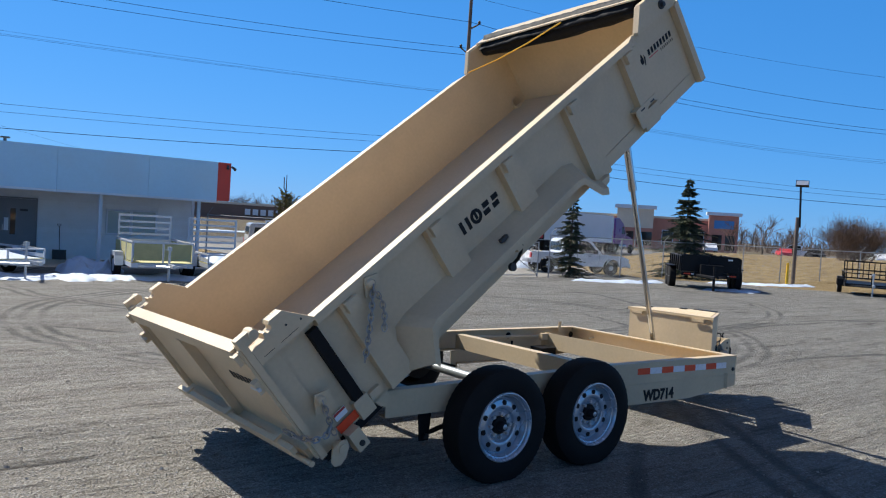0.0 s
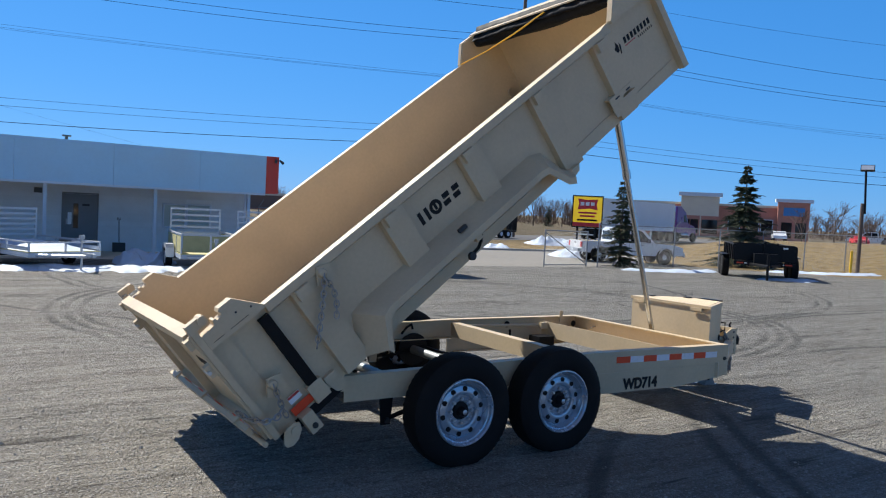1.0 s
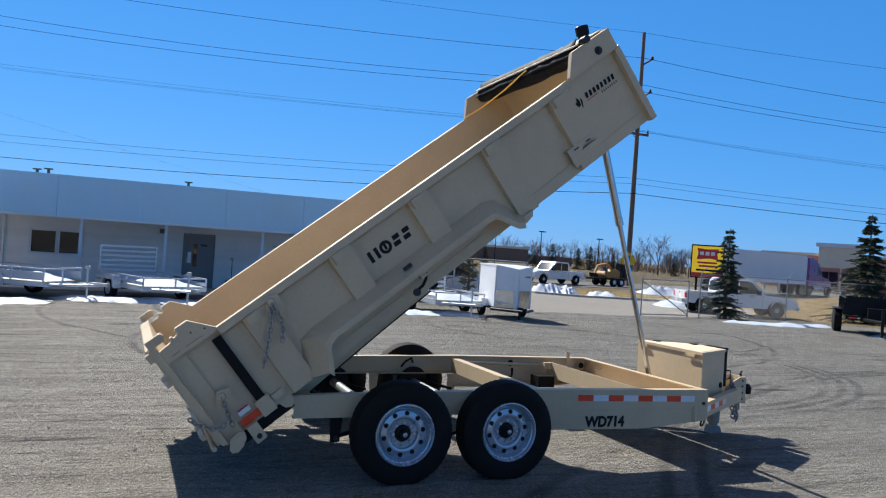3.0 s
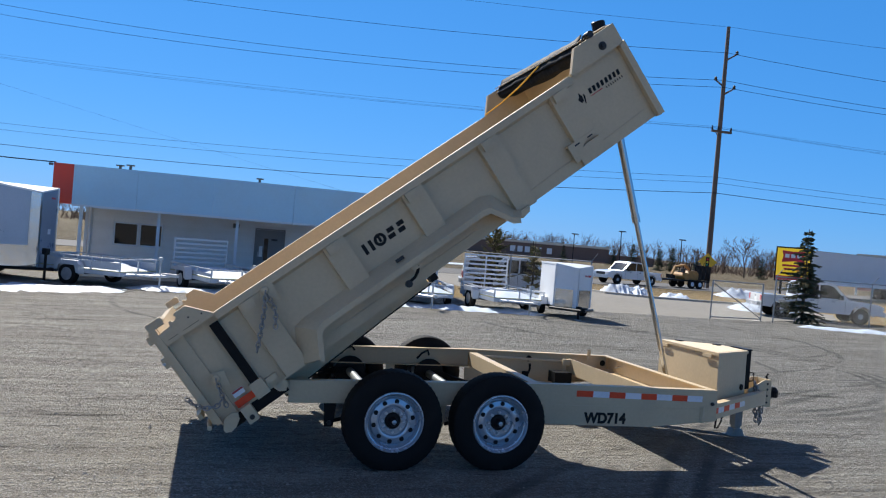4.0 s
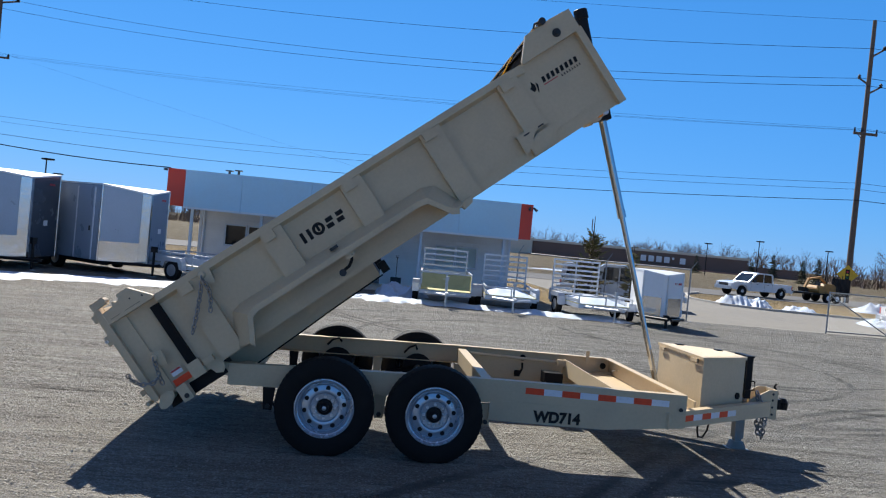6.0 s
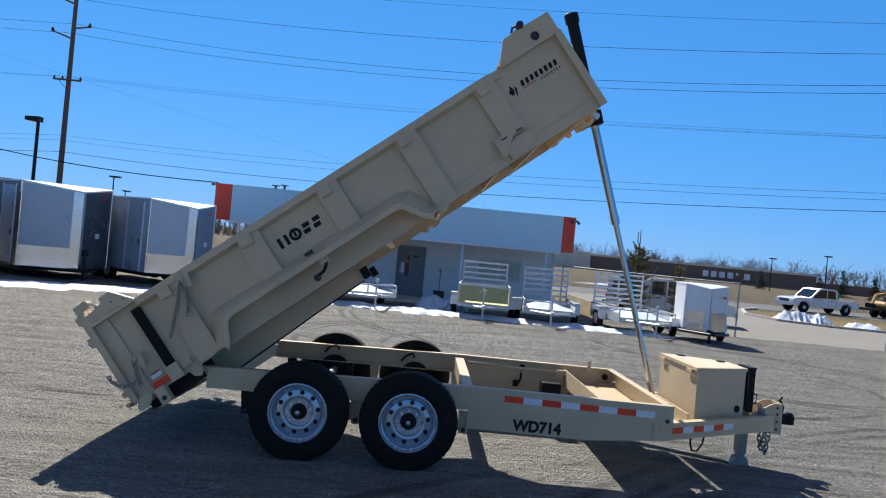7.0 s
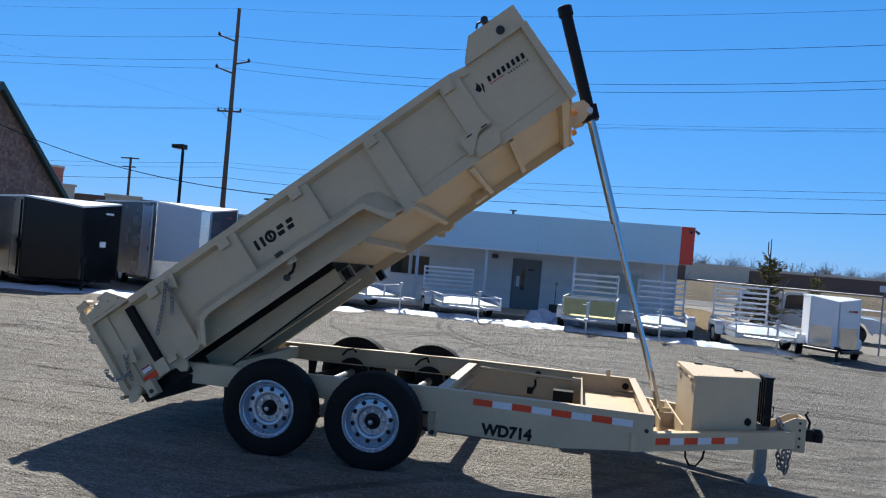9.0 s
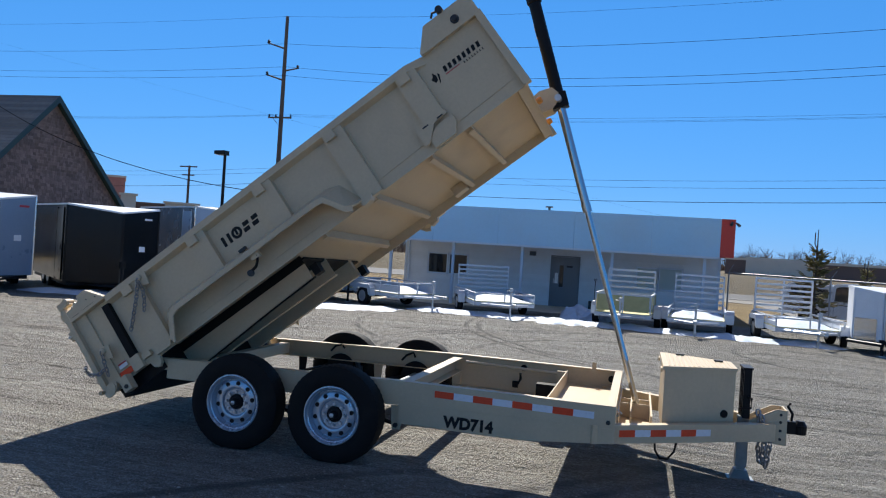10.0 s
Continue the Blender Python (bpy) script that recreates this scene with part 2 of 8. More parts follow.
def ground_material():
    """Packed gravel with ruts, pale dust and damp patches in the yard, dry grass past it."""
    m = bpy.data.materials.new("gravel_and_grass")
    m.use_nodes = True
    n, l = m.node_tree.nodes, m.node_tree.links
    b = n["Principled BSDF"]
    b.inputs["Roughness"].default_value = 0.92
    b.inputs["Specular IOR Level"].default_value = 0.25
    at = n.new("ShaderNodeTexCoord")

    def tex(scale, detail=6, stretch=None, rough=0.6):
        t = n.new("ShaderNodeTexNoise")
        t.inputs["Scale"].default_value, t.inputs["Detail"].default_value, t.inputs["Roughness"].default_value = scale, detail, rough
        src = at.outputs["Object"]
        if stretch:
            mp = n.new("ShaderNodeMapping")
            mp.inputs["Scale"].default_value = stretch[:3]
            mp.inputs["Rotation"].default_value = (0, 0, stretch[3])
            l.new(src, mp.inputs["Vector"])
            src = mp.outputs[0]
        l.new(src, t.inputs["Vector"])
        return t.outputs["Fac"]

    def span(src, a, z, lo=0.0, hi=1.0):
        r = n.new("ShaderNodeMapRange")
        for k, v in (("From Min", a), ("From Max", z), ("To Min", lo), ("To Max", hi)):
            r.inputs[k].default_value = v
        l.new(src, r.inputs["Value"])
        return r.outputs[0]

    def mix(f, a, z):
        x = n.new("ShaderNodeMix")
        x.data_type = "RGBA"
        l.new(f, x.inputs["Factor"])
        for i, c in ((6, a), (7, z)):
            if isinstance(c, tuple):
                x.inputs[i].default_value = (*c, 1)
            else:
                l.new(c, x.inputs[i])
        return x.outputs[2]

    def math_node(op, a, z):
        x = n.new("ShaderNodeMath")
        x.operation = op
        for i, c in ((0, a), (1, z)):
            if isinstance(c, (int, float)):
                x.inputs[i].default_value = c
            else:
                l.new(c, x.inputs[i])
        return x.outputs[0]

    def cells(scale, pull=1.0):
        v = n.new("ShaderNodeTexVoronoi")
        v.inputs["Scale"].default_value, v.inputs["Randomness"].default_value = scale, pull
        l.new(at.outputs["Object"], v.inputs["Vector"])
        tone = n.new("ShaderNodeSeparateColor")
        l.new(v.outputs["Color"], tone.inputs[0])
        return v.outputs["Distance"], tone.outputs[0]

    ruts = tex(0.9, 7, (0.35, 3.2, 1, 0.12), 0.65)
    tread = tex(5.0, 5, (0.5, 4.0, 1, 0.05))
    streak = tex(1.7, 8, (0.30, 2.3, 1, -0.16), 0.72)
    patch = tex(0.16, 4)
    lumps = tex(6.5, 6, (0.40, 1.7, 1, 0.10), 0.68)
    ripple = tex(2.2, 6, (0.22, 2.6, 1, 0.14), 0.6)
    comb = tex(8.0, 7, (0.28, 2.0, 1, 0.09), 0.72)
    drift = tex(0.55, 6, (0.45, 1.8, 1, -0.1), 0.62)
    stones = tex(17, 6, None, 0.72)
    grit = tex(75, 4, None, 0.8)
    round_large, tone_large = cells(44)
    round_small, tone_small = cells(105)
    c = mix(span(ruts, 0.38, 0.62), (0.265, 0.244, 0.207), (0.439, 0.411, 0.355))
    c = mix(span(patch, 0.5, 0.72, 0, 0.45), c, (0.226, 0.210, 0.177))
    c = mix(span(tread, 0.5, 0.75, 0, 0.35), c, (0.538, 0.502, 0.447))
    c = mix(span(stones, 0.52, 0.66, 0, 0.55), c, (0.553, 0.533, 0.502))
    c = mix(span(stones, 0.46, 0.34, 0, 0.6), c, (0.150, 0.132, 0.111))
    c = mix(span(lumps, 0.47, 0.33, 0, 0.55), c, (0.115, 0.115, 0.092))
    c = mix(span(lumps, 0.56, 0.70, 0, 0.45), c, (0.538, 0.552, 0.480))
    c = mix(span(comb, 0.46, 0.36, 0, 0.7), c, (0.136, 0.125, 0.101))
    c = mix(span(comb, 0.55, 0.68, 0, 0.5), c, (0.567, 0.540, 0.492))
    c = mix(span(drift, 0.50, 0.66, 0, 0.5), c, (0.258, 0.232, 0.186))
    # single pebbles of two sizes, pale and dark
    c = mix(span(tone_small, 0.72, 0.95, 0, 0.4), c, (0.686, 0.660, 0.660))
    c = mix(span(tone_small, 0.28, 0.06, 0, 0.45), c, (0.106, 0.097, 0.089))
    c = mix(math_node("MULTIPLY", span(tone_large, 0.84, 0.94, 0, 0.55), span(round_large, 0.55, 0.42)), c, (0.706, 0.695, 0.660))
    c = mix(span(grit, 0.48, 0.36, 0, 0.4), c, (0.106, 0.097, 0.089))
    # clods thrown up along old wheel ruts
    clods = math_node("MULTIPLY", span(streak, 0.57, 0.65), span(tex(0.33, 3), 0.42, 0.58))
    c = mix(math_node("MULTIPLY", clods, 0.95), c, (0.097, 0.086, 0.074))
    # the drive side of the yard is damper and darker
    where = n.new("ShaderNodeSeparateXYZ")
    l.new(at.outputs["Object"], where.inputs[0])
    damp = span(math_node("ADD", where.outputs["X"], math_node("MULTIPLY", tex(0.3, 5), 7.0)), 3.0, 8.5, 0, 0.3)
    c = mix(damp, c, (0.146, 0.144, 0.125))
    ring = None
    for cx, cy, r in ((4.3, 8.6, 6.7), (4.3, 8.6, 6.45), (4.3, 8.6, 6.2), (4.3, 8.6, 4.6), (9.2, 16.2, 11.1), (9.2, 16.2, 10.8), (13.5, -9.0, 14.6), (13.5, -9.0, 14.3), (7.5, -8.5, 10.7), (9.5, 13.0, 4.6), (5.0, 15.0, 9.5)):
        gap = n.new("ShaderNodeVectorMath")
        gap.operation, gap.inputs[1].default_value = "DISTANCE", (cx, cy, 0)
        l.new(at.outputs["Object"], gap.inputs[0])
        off = math_node("ABSOLUTE", math_node("SUBTRACT", gap.outputs["Value"], r), 0)
        band = span(math_node("ADD", off, math_node("MULTIPLY", stones, 0.10)), 0.14, 0.08)
        ring = band if ring is None else math_node("MAXIMUM", ring, band)
    ring = math_node("MULTIPLY", ring, span(tex(0.35, 3), 0.40, 0.55, 0.15, 0.7))
    c = mix(ring, c, (0.093, 0.092, 0.087))
    grass = mix(span(tex(1.3, 8), 0.35, 0.65), (0.115, 0.090, 0.048), (0.195, 0.152, 0.090))
    grass = mix(span(tex(0.07, 4), 0.45, 0.65, 0, 0.6), grass, (0.125, 0.098, 0.050))
    split = n.new("ShaderNodeSeparateXYZ")
    gold = mix(span(tex(2.1, 8), 0.35, 0.65), (0.27, 0.185, 0.080), (0.43, 0.31, 0.145))
    l.new(at.outputs["Object"], split.inputs[0])
    grass = mix(span(split.outputs["Y"], 48.0, 36.0), grass, gold)
    edge = math_node("ADD", split.outputs["Y"], math_node("MULTIPLY", tex(0.5, 5), 1.6))
    right = math_node("ADD", split.outputs["X"], math_node("MULTIPLY", split.outputs["Y"], 0.45))
    far = math_node("MAXIMUM", span(edge, 23.4, 24.4), span(math_node("ADD", right, math_node("MULTIPLY", tex(0.5, 5), 1.6)), 36.2, 37.2))
    c = mix(far, c, grass)
    # the office side of the yard is drier and warmer
    warm = n.new("ShaderNodeMix")
    warm.data_type, warm.blend_type = "RGBA", "MULTIPLY"
    l.new(span(math_node("ADD", where.outputs["X"], math_node("MULTIPLY", where.outputs["Y"], 0.4)), 5.0, -3.0), warm.inputs["Factor"])
    l.new(c, warm.inputs[6])
    warm.inputs[7].default_value = (1.03, 1.0, 0.96, 1)
    l.new(warm.outputs[2], b.inputs["Base Color"])
    high = math_node("ADD", math_node("MULTIPLY", ruts, 1.6), math_node("ADD", math_node("MULTIPLY", stones, 0.5), math_node("MULTIPLY", tread, 0.6)))
    high = math_node("ADD", high, math_node("ADD", math_node("MULTIPLY", grit, 0.3), math_node("MULTIPLY", comb, 1.1)))
    high = math_node("ADD", high, math_node("MULTIPLY", span(round_large, 0.6, 0.1), math_node("MULTIPLY", tone_large, 1.0)))
    high = math_node("ADD", high, math_node("MULTIPLY", span(round_small, 0.6, 0.1), math_node("MULTIPLY", tone_small, 0.5)))
    high = math_node("ADD", high, math_node("ADD", math_node("MULTIPLY", lumps, 1.3), math_node("MULTIPLY", ripple, 1.6)))
    high = math_node("SUBTRACT", math_node("ADD", high, math_node("MULTIPLY", clods, 1.3)), math_node("MULTIPLY", ring, 0.5))
    relief = n.new("ShaderNodeBump")
    relief.inputs["Strength"].default_value, relief.inputs["Distance"].default_value = 1.0, 0.06
    l.new(high, relief.inputs["Height"])
    l.new(relief.outputs[0], b.inputs["Normal"])
    return m


GROUND = ground_material()


# ---- mesh helpers ----
def part(name, bm, mat, parent=None, label="", m=None, smooth=False, bevel=0.0):
    """Links a bmesh as one mesh object under a thing or a part."""
    if bevel:
        sharp = [e for e in bm.edges if len(e.link_faces) == 2 and e.calc_face_angle() > 0.5]
        bmesh.ops.bevel(bm, geom=sharp, offset=bevel, segments=1, affect="EDGES", clamp_overlap=True)
    bmesh.ops.recalc_face_normals(bm, faces=bm.faces)
    data = bpy.data.meshes.new(name)
    bm.to_mesh(data)
    bm.free()
    data.materials.append(mat)
    if smooth:
        data.polygons.foreach_set("use_smooth", [True] * len(data.polygons))
        data.set_sharp_from_angle(angle=radians(38))
    ob = new(name, data)
    if parent:
        ob.parent = parent
    if m is not None:
        ob.matrix_local = m
    if label:
        ob["label"] = label
    return ob


def empty(name, m=None):
    ob = new(name)
    ob.empty_display_size = 0.2
    if m is not None:
        ob.matrix_world = m
    return ob


def shell(*makers):
    bm = bmesh.new()
    for f in makers:
        f(bm)
    return bm


def add_box(bm, x0, x1, y0, y1, z0, z1, m=None):
    vs = [bm.verts.new((x, y, z)) for z in (z0, z1) for x, y in ((x0, y0), (x1, y0), (x1, y1), (x0, y1))]
    for f in ((3, 2, 1, 0), (4, 5, 6, 7), (0, 1, 5, 4), (1, 2, 6, 5), (2, 3, 7, 6), (3, 0, 4, 7)):
        bm.faces.new([vs[i] for i in f])
    if m is not None:
        bmesh.ops.transform(bm, matrix=m, verts=vs)
    return vs


def box(*a, m=None):
    bm = bmesh.new()
    add_box(bm, *a, m=m)
    return bm


def add_prism(bm, poly, a, z, axis="y"):
    """A flat outline drawn out from a to z along an axis; outline in the other two axes, in order."""
    def place(p, k):
        return {"x": (k, p[0], p[1]), "y": (p[0], k, p[1]), "z": (p[0], p[1], k)}[axis]
    lo, hi = [bm.verts.new(place(p, a)) for p in poly], [bm.verts.new(place(p, z)) for p in poly]
    bm.faces.new(lo)
    bm.faces.new(hi[::-1])
    for i in range(len(poly)):
        j = (i + 1) % len(poly)
        bm.faces.new((lo[i], hi[i], hi[j], lo[j]))
    return lo + hi


def prism(poly, a, z, axis="y"):
    bm = bmesh.new()
    add_prism(bm, poly, a, z, axis)
    return bm


def add_rod(bm, p, q, r, n=10, r2=None):
    p, q = Vector(p), Vector(q)
    d = q - p
    m = Matrix.Translation((p + q) / 2) @ d.to_track_quat("Z", "Y").to_matrix().to_4x4()
    bmesh.ops.create_cone(bm, cap_ends=True, segments=n, radius1=r, radius2=r if r2 is None else r2, depth=d.length, matrix=m)


def rod(p, q, r, n=12, r2=None):
    bm = bmesh.new()
    add_rod(bm, p, q, r, n, r2)
    return bm


def add_path(bm, pts, r, n=6):
    """A bent round bar or cable through points."""
    pts = [Vector(p) for p in pts]
    rings = []
    for i, p in enumerate(pts):
        d = (pts[min(i + 1, len(pts) - 1)] - pts[max(i - 1, 0)]).normalized()
        side = d.cross(Vector((0.13, 0.31, 1)))
        side.normalize()
        up = side.cross(d)
        rings.append([bm.verts.new(p + r * (math.cos(k * math.tau / n) * side + math.sin(k * math.tau / n) * up)) for k in range(n)])
    for a, z in zip(rings, rings[1:]):
        for k in range(n):
            bm.faces.new((a[k], a[(k + 1) % n], z[(k + 1) % n], z[k]))
    bm.faces.new(rings[0][::-1])
    bm.faces.new(rings[-1])


def path(pts, r, n=6):
    bm = bmesh.new()
    add_path(bm, pts, r, n)
    return bm


def add_turned(bm, profile, n=32, axis="y", centre=(0, 0, 0)):
    """A turned solid from an outline of (along, radius)."""
    rings = []
    for a, r in profile:
        ring = []
        for k in range(n):
            c, s = math.cos(k * math.tau / n) * r, math.sin(k * math.tau / n) * r
            v = {"y": (c, a, s), "x": (a, c, s), "z": (c, s, a)}[axis]
            ring.append(bm.verts.new(Vector(v) + Vector(centre)))
        rings.append(ring)
    for a, z in zip(rings, rings[1:]):
        for k in range(n):
            bm.faces.new((a[k], a[(k + 1) % n], z[(k + 1) % n], z[k]))
    bm.faces.new(rings[0][::-1])
    bm.faces.new(rings[-1])


def turned(profile, n=32, axis="y", centre=(0, 0, 0)):
    bm = bmesh.new()
    add_turned(bm, profile, n, axis, centre)
    return bm


def add_chain(bm, pts, wire=0.006, long=0.05):
    """Welded links laid along a line of points."""
    pts = [Vector(p) for p in pts]
    lengths = [0]
    for a, z in zip(pts, pts[1:]):
        lengths.append(lengths[-1] + (z - a).length)
    count = max(2, int(lengths[-1] / (long * 0.68)))

    def along(s):
        for i in range(len(pts) - 1):
            if s <= lengths[i + 1] or i == len(pts) - 2:
                return pts[i].lerp(pts[i + 1], (s - lengths[i]) / max(1e-6, lengths[i + 1] - lengths[i]))
    for k in range(count):
        s = (k + 0.5) * lengths[-1] / count
        p, d = along(s), (along(min(lengths[-1], s + 0.01)) - along(max(0, s - 0.01))).normalized()
        m = Matrix.Translation(p) @ d.to_track_quat("X", "Z").to_matrix().to_4x4() @ pose(0, 0, 0, 90 * (k % 2) + 20)
        hl, hw, seg, ring = long / 2, long * 0.32, 12, []
        for i in range(seg):
            t = i * math.tau / seg
            c = Vector((math.cos(t) * hl, math.sin(t) * hw, 0))
            o = Vector((math.cos(t), math.sin(t), 0))
            ring.append([bm.verts.new(m @ (c + wire * (math.cos(q) * o + math.sin(q) * Vector((0, 0, 1))))) for q in (0.8, 2.36, 3.93, 5.5)])
        for i in range(seg):
            a, z = ring[i], ring[(i + 1) % seg]
            for q in range(4):
                bm.faces.new((a[q], z[q], z[(q + 1) % 4], a[(q + 1) % 4]))


def chain(pts, wire=0.006, long=0.05):
    bm = bmesh.new()
    add_chain(bm, pts, wire, long)
    return bm


def lettering(name, text, size, depth, mat, parent, m, bold=0.0):
    curve = bpy.data.curves.new(name, "FONT")
    curve.body, curve.size, curve.extrude, curve.offset = text, size, depth, bold
    tmp = bpy.data.objects.new(name, curve)
    data = bpy.data.meshes.new_from_object(tmp)
    bpy.data.objects.remove(tmp)
    data.materials.clear()
    data.materials.append(mat)
    ob = new(name, data)
    ob.parent = parent
    ob.matrix_local = m
    return ob


def fall(y):
    """The yard sinks gently away from the trailer."""
    return -0.40 * min(1.0, max(0.0, y - 0.1) / 21.0)


# ---- ground ----
def yard_height(x, y):
    """The ground's height, with soft ruts and ridges over the yard."""
    near = max(0.0, 1 - max(0, abs(x) - 20) / 8) * max(0.0, 1 - max(0, y - 16) / 5)
    rut = noise.noise(Vector((x * 0.25, y * 1.4, 2))) * 0.022 + noise.noise(Vector((x * 0.7, y * 0.7, 9))) * 0.015
    ridge = max(0.0, noise.noise(Vector((x * 0.55 + y * 0.1, y * 3.1 - x * 0.35, 5))) - 0.12) * 0.05 + noise.noise(Vector((x * 2.1, y * 4.3, 7))) * 0.006
    calm = min(1.0, max(0.0, (math.hypot((x - 1) / 3.6, (y - 1) / 2.2) - 1) / 0.8))
    rise = min(1.0, max(0.0, (x + 0.45 * y - 43) / 11)) * min(1.0, max(0.0, (36 - y) / 8)) * min(1.0, max(0.0, (x - 30) / 6))
    return fall(y) + (rut + ridge) * near * calm + 1.25 * rise * rise * (3 - 2 * rise)


def build_ground():
    xs = [-900, -300, -120, -60, -40, -30] + [-22 + 0.8 * i for i in range(14)] + [-11 + 0.16 * i for i in range(150)] + [13.4 + 0.8 * i for i in range(32)] + [40, 42, 44, 46, 48, 50, 53, 56, 60, 70, 100, 200, 400, 900]
    ys = [-600, -200, -80, -40, -20, -12] + [-9 + 0.5 * i for i in range(13)] + [-2.6 + 0.09 * i for i in range(130)] + [9.3 + 0.4 * i for i in range(38)] + [26, 28, 30, 32, 34, 36, 40, 60, 100, 200, 500, 1500]
    verts = [(x, y, yard_height(x, y)) for y in ys for x in xs]
    w = len(xs)
    faces = [(j * w + i, j * w + i + 1, (j + 1) * w + i + 1, (j + 1) * w + i) for j in range(len(ys) - 1) for i in range(w - 1)]
    data = bpy.data.meshes.new("ground")
    data.from_pydata(verts, [], faces)
    data.materials.append(GROUND)
    data.polygons.foreach_set("use_smooth", [True] * len(data.polygons))
    tagged(new("ground", data), "brown packed gravel yard with tyre ruts and dry grass beyond", "ground", kind="structure")


build_ground()


def sheet(name, poly, z, mat, label, category):
    bm = bmesh.new()
    top = [bm.verts.new((x, y, z)) for x, y in poly]
    low = [bm.verts.new((x, y, z - 0.05)) for x, y in poly]
    bm.faces.new(top)
    for i in range(len(poly)):
        j = (i + 1) % len(poly)
        bm.faces.new((top[i], low[i], low[j], top[j]))
    return tagged(part(name, bm, mat), label, category, kind="structure")


sheet("driveway", [(9.6, 22.0), (10.8, 18.6), (15.2, 17.6), (19.6, 20.5), (26, 23.5), (29, 27), (28.2, 31.5), (25.4, 30.6), (20.7, 31.2), (18.7, 32.6), (18.4, 36), (20.3, 41), (22.6, 44.3), (-2, 44.2), (9, 40)], -0.385, LOT, "pale worn asphalt driveway from the yard to the road", "driveway")
sheet("road", [(-300, 44), (29, 44.4), (140, 67), (600, 171), (600, 183), (140, 77.5), (29, 54), (-300, 54)], -0.375, ASPHALT, "grey asphalt road running past the yard", "road")


def kerb(line, label):
    """A low concrete kerb with a rounded top edge, stone by stone."""
    t = tagged(empty("kerb"), label, "kerb", kind="structure")
    for (ax, ay), (bx, by) in zip(line, line[1:]):
        ln, turn = math.hypot(bx - ax, by - ay), math.degrees(math.atan2(by - ay, bx - ax))
        n = max(1, round(ln / 2.4))
        for i in range(n):
            part("kerb_stone", box(i * ln / n + 0.008, (i + 1) * ln / n - 0.008, -0.09, 0.09, -0.1, 0.13), CONCRETE, t, m=pose(ax, ay, -0.40, 0, 0, turn), bevel=0.03)


kerb([(22.6, 44.3), (20.3, 41.0), (18.4, 36.0), (18.7, 32.6), (20.7, 31.2), (25.4, 30.6), (28.2, 31.5)], "pale concrete kerb round the grass island")


def scatter_gravel():
    """Loose stones lying over the packed yard."""
    rng = random.Random(21)
    verts, faces = [], []
    for _ in range(8500):
        x, y = rng.uniform(-10, 11), -2.0 + 13.0 * rng.random() ** 1.3
        r = rng.uniform(0.005, 0.012) if rng.random() < 0.95 else rng.uniform(0.012, 0.018)
        base, z = len(verts), yard_height(x, y)
        for dx, dy, dz in ((1, 0, 0.35), (0, 1, 0.3), (-1, 0, 0.4), (0, -1, 0.3), (0, 0, 1.0)):
            verts.append((x + r * (dx + rng.uniform(-0.4, 0.4)), y + r * (dy + rng.uniform(-0.4, 0.4)), z + r * (dz * rng.uniform(0.7, 1.3) - 0.15)))
        verts.append((x, y, z - r * 0.5))
        for k in range(4):
            j = (k + 1) % 4
            faces += [(base + k, base + j, base + 4), (base + j, base + k, base + 5)]
    data = bpy.data.meshes.new("loose_gravel")
    data.from_pydata(verts, [], faces)
    data.materials.append(GRAVEL)
    tagged(new("loose_gravel", data), "loose pale and dark gravel stones on the yard", "gravel", kind="stuff")


scatter_gravel()


# ---- dump trailer ----
MID = 1.25                                  # the trailer's centre line
# the raised bed: along, across, up; it sits slightly askew on its hinge
TILT = Matrix.Translation((-1.25, -0.085, 0.5)) @ pose(0, 0, 0, 0, -38.3, 0) @ pose(0, 0, 0, 0, 0, 1.2) @ Matrix.Translation((0, MID, 0)) @ Matrix.Diagonal((1, 0.961, 1, 1)) @ Matrix.Translation((0, -MID, 0))
trailer = empty("dump_trailer", pose(0, 0, 0, -0.9))                          # the yard falls away to the far side
tagged(trailer, "tan steel tandem-axle dump trailer with its bed raised on gravel", "trailer")


def mirrored(y):
    return 2 * MID - y


def hat(bm, u0, u1, v0, v1, y, out, side):
    """A folded stake: a hat channel on the panel at y, standing out by out."""
    s = 0.004
    add_prism(bm, [(u0, y), (u0 + s, y + side * out), (u1 - s, y + side * out), (u1, y)], v0, v1, "z")


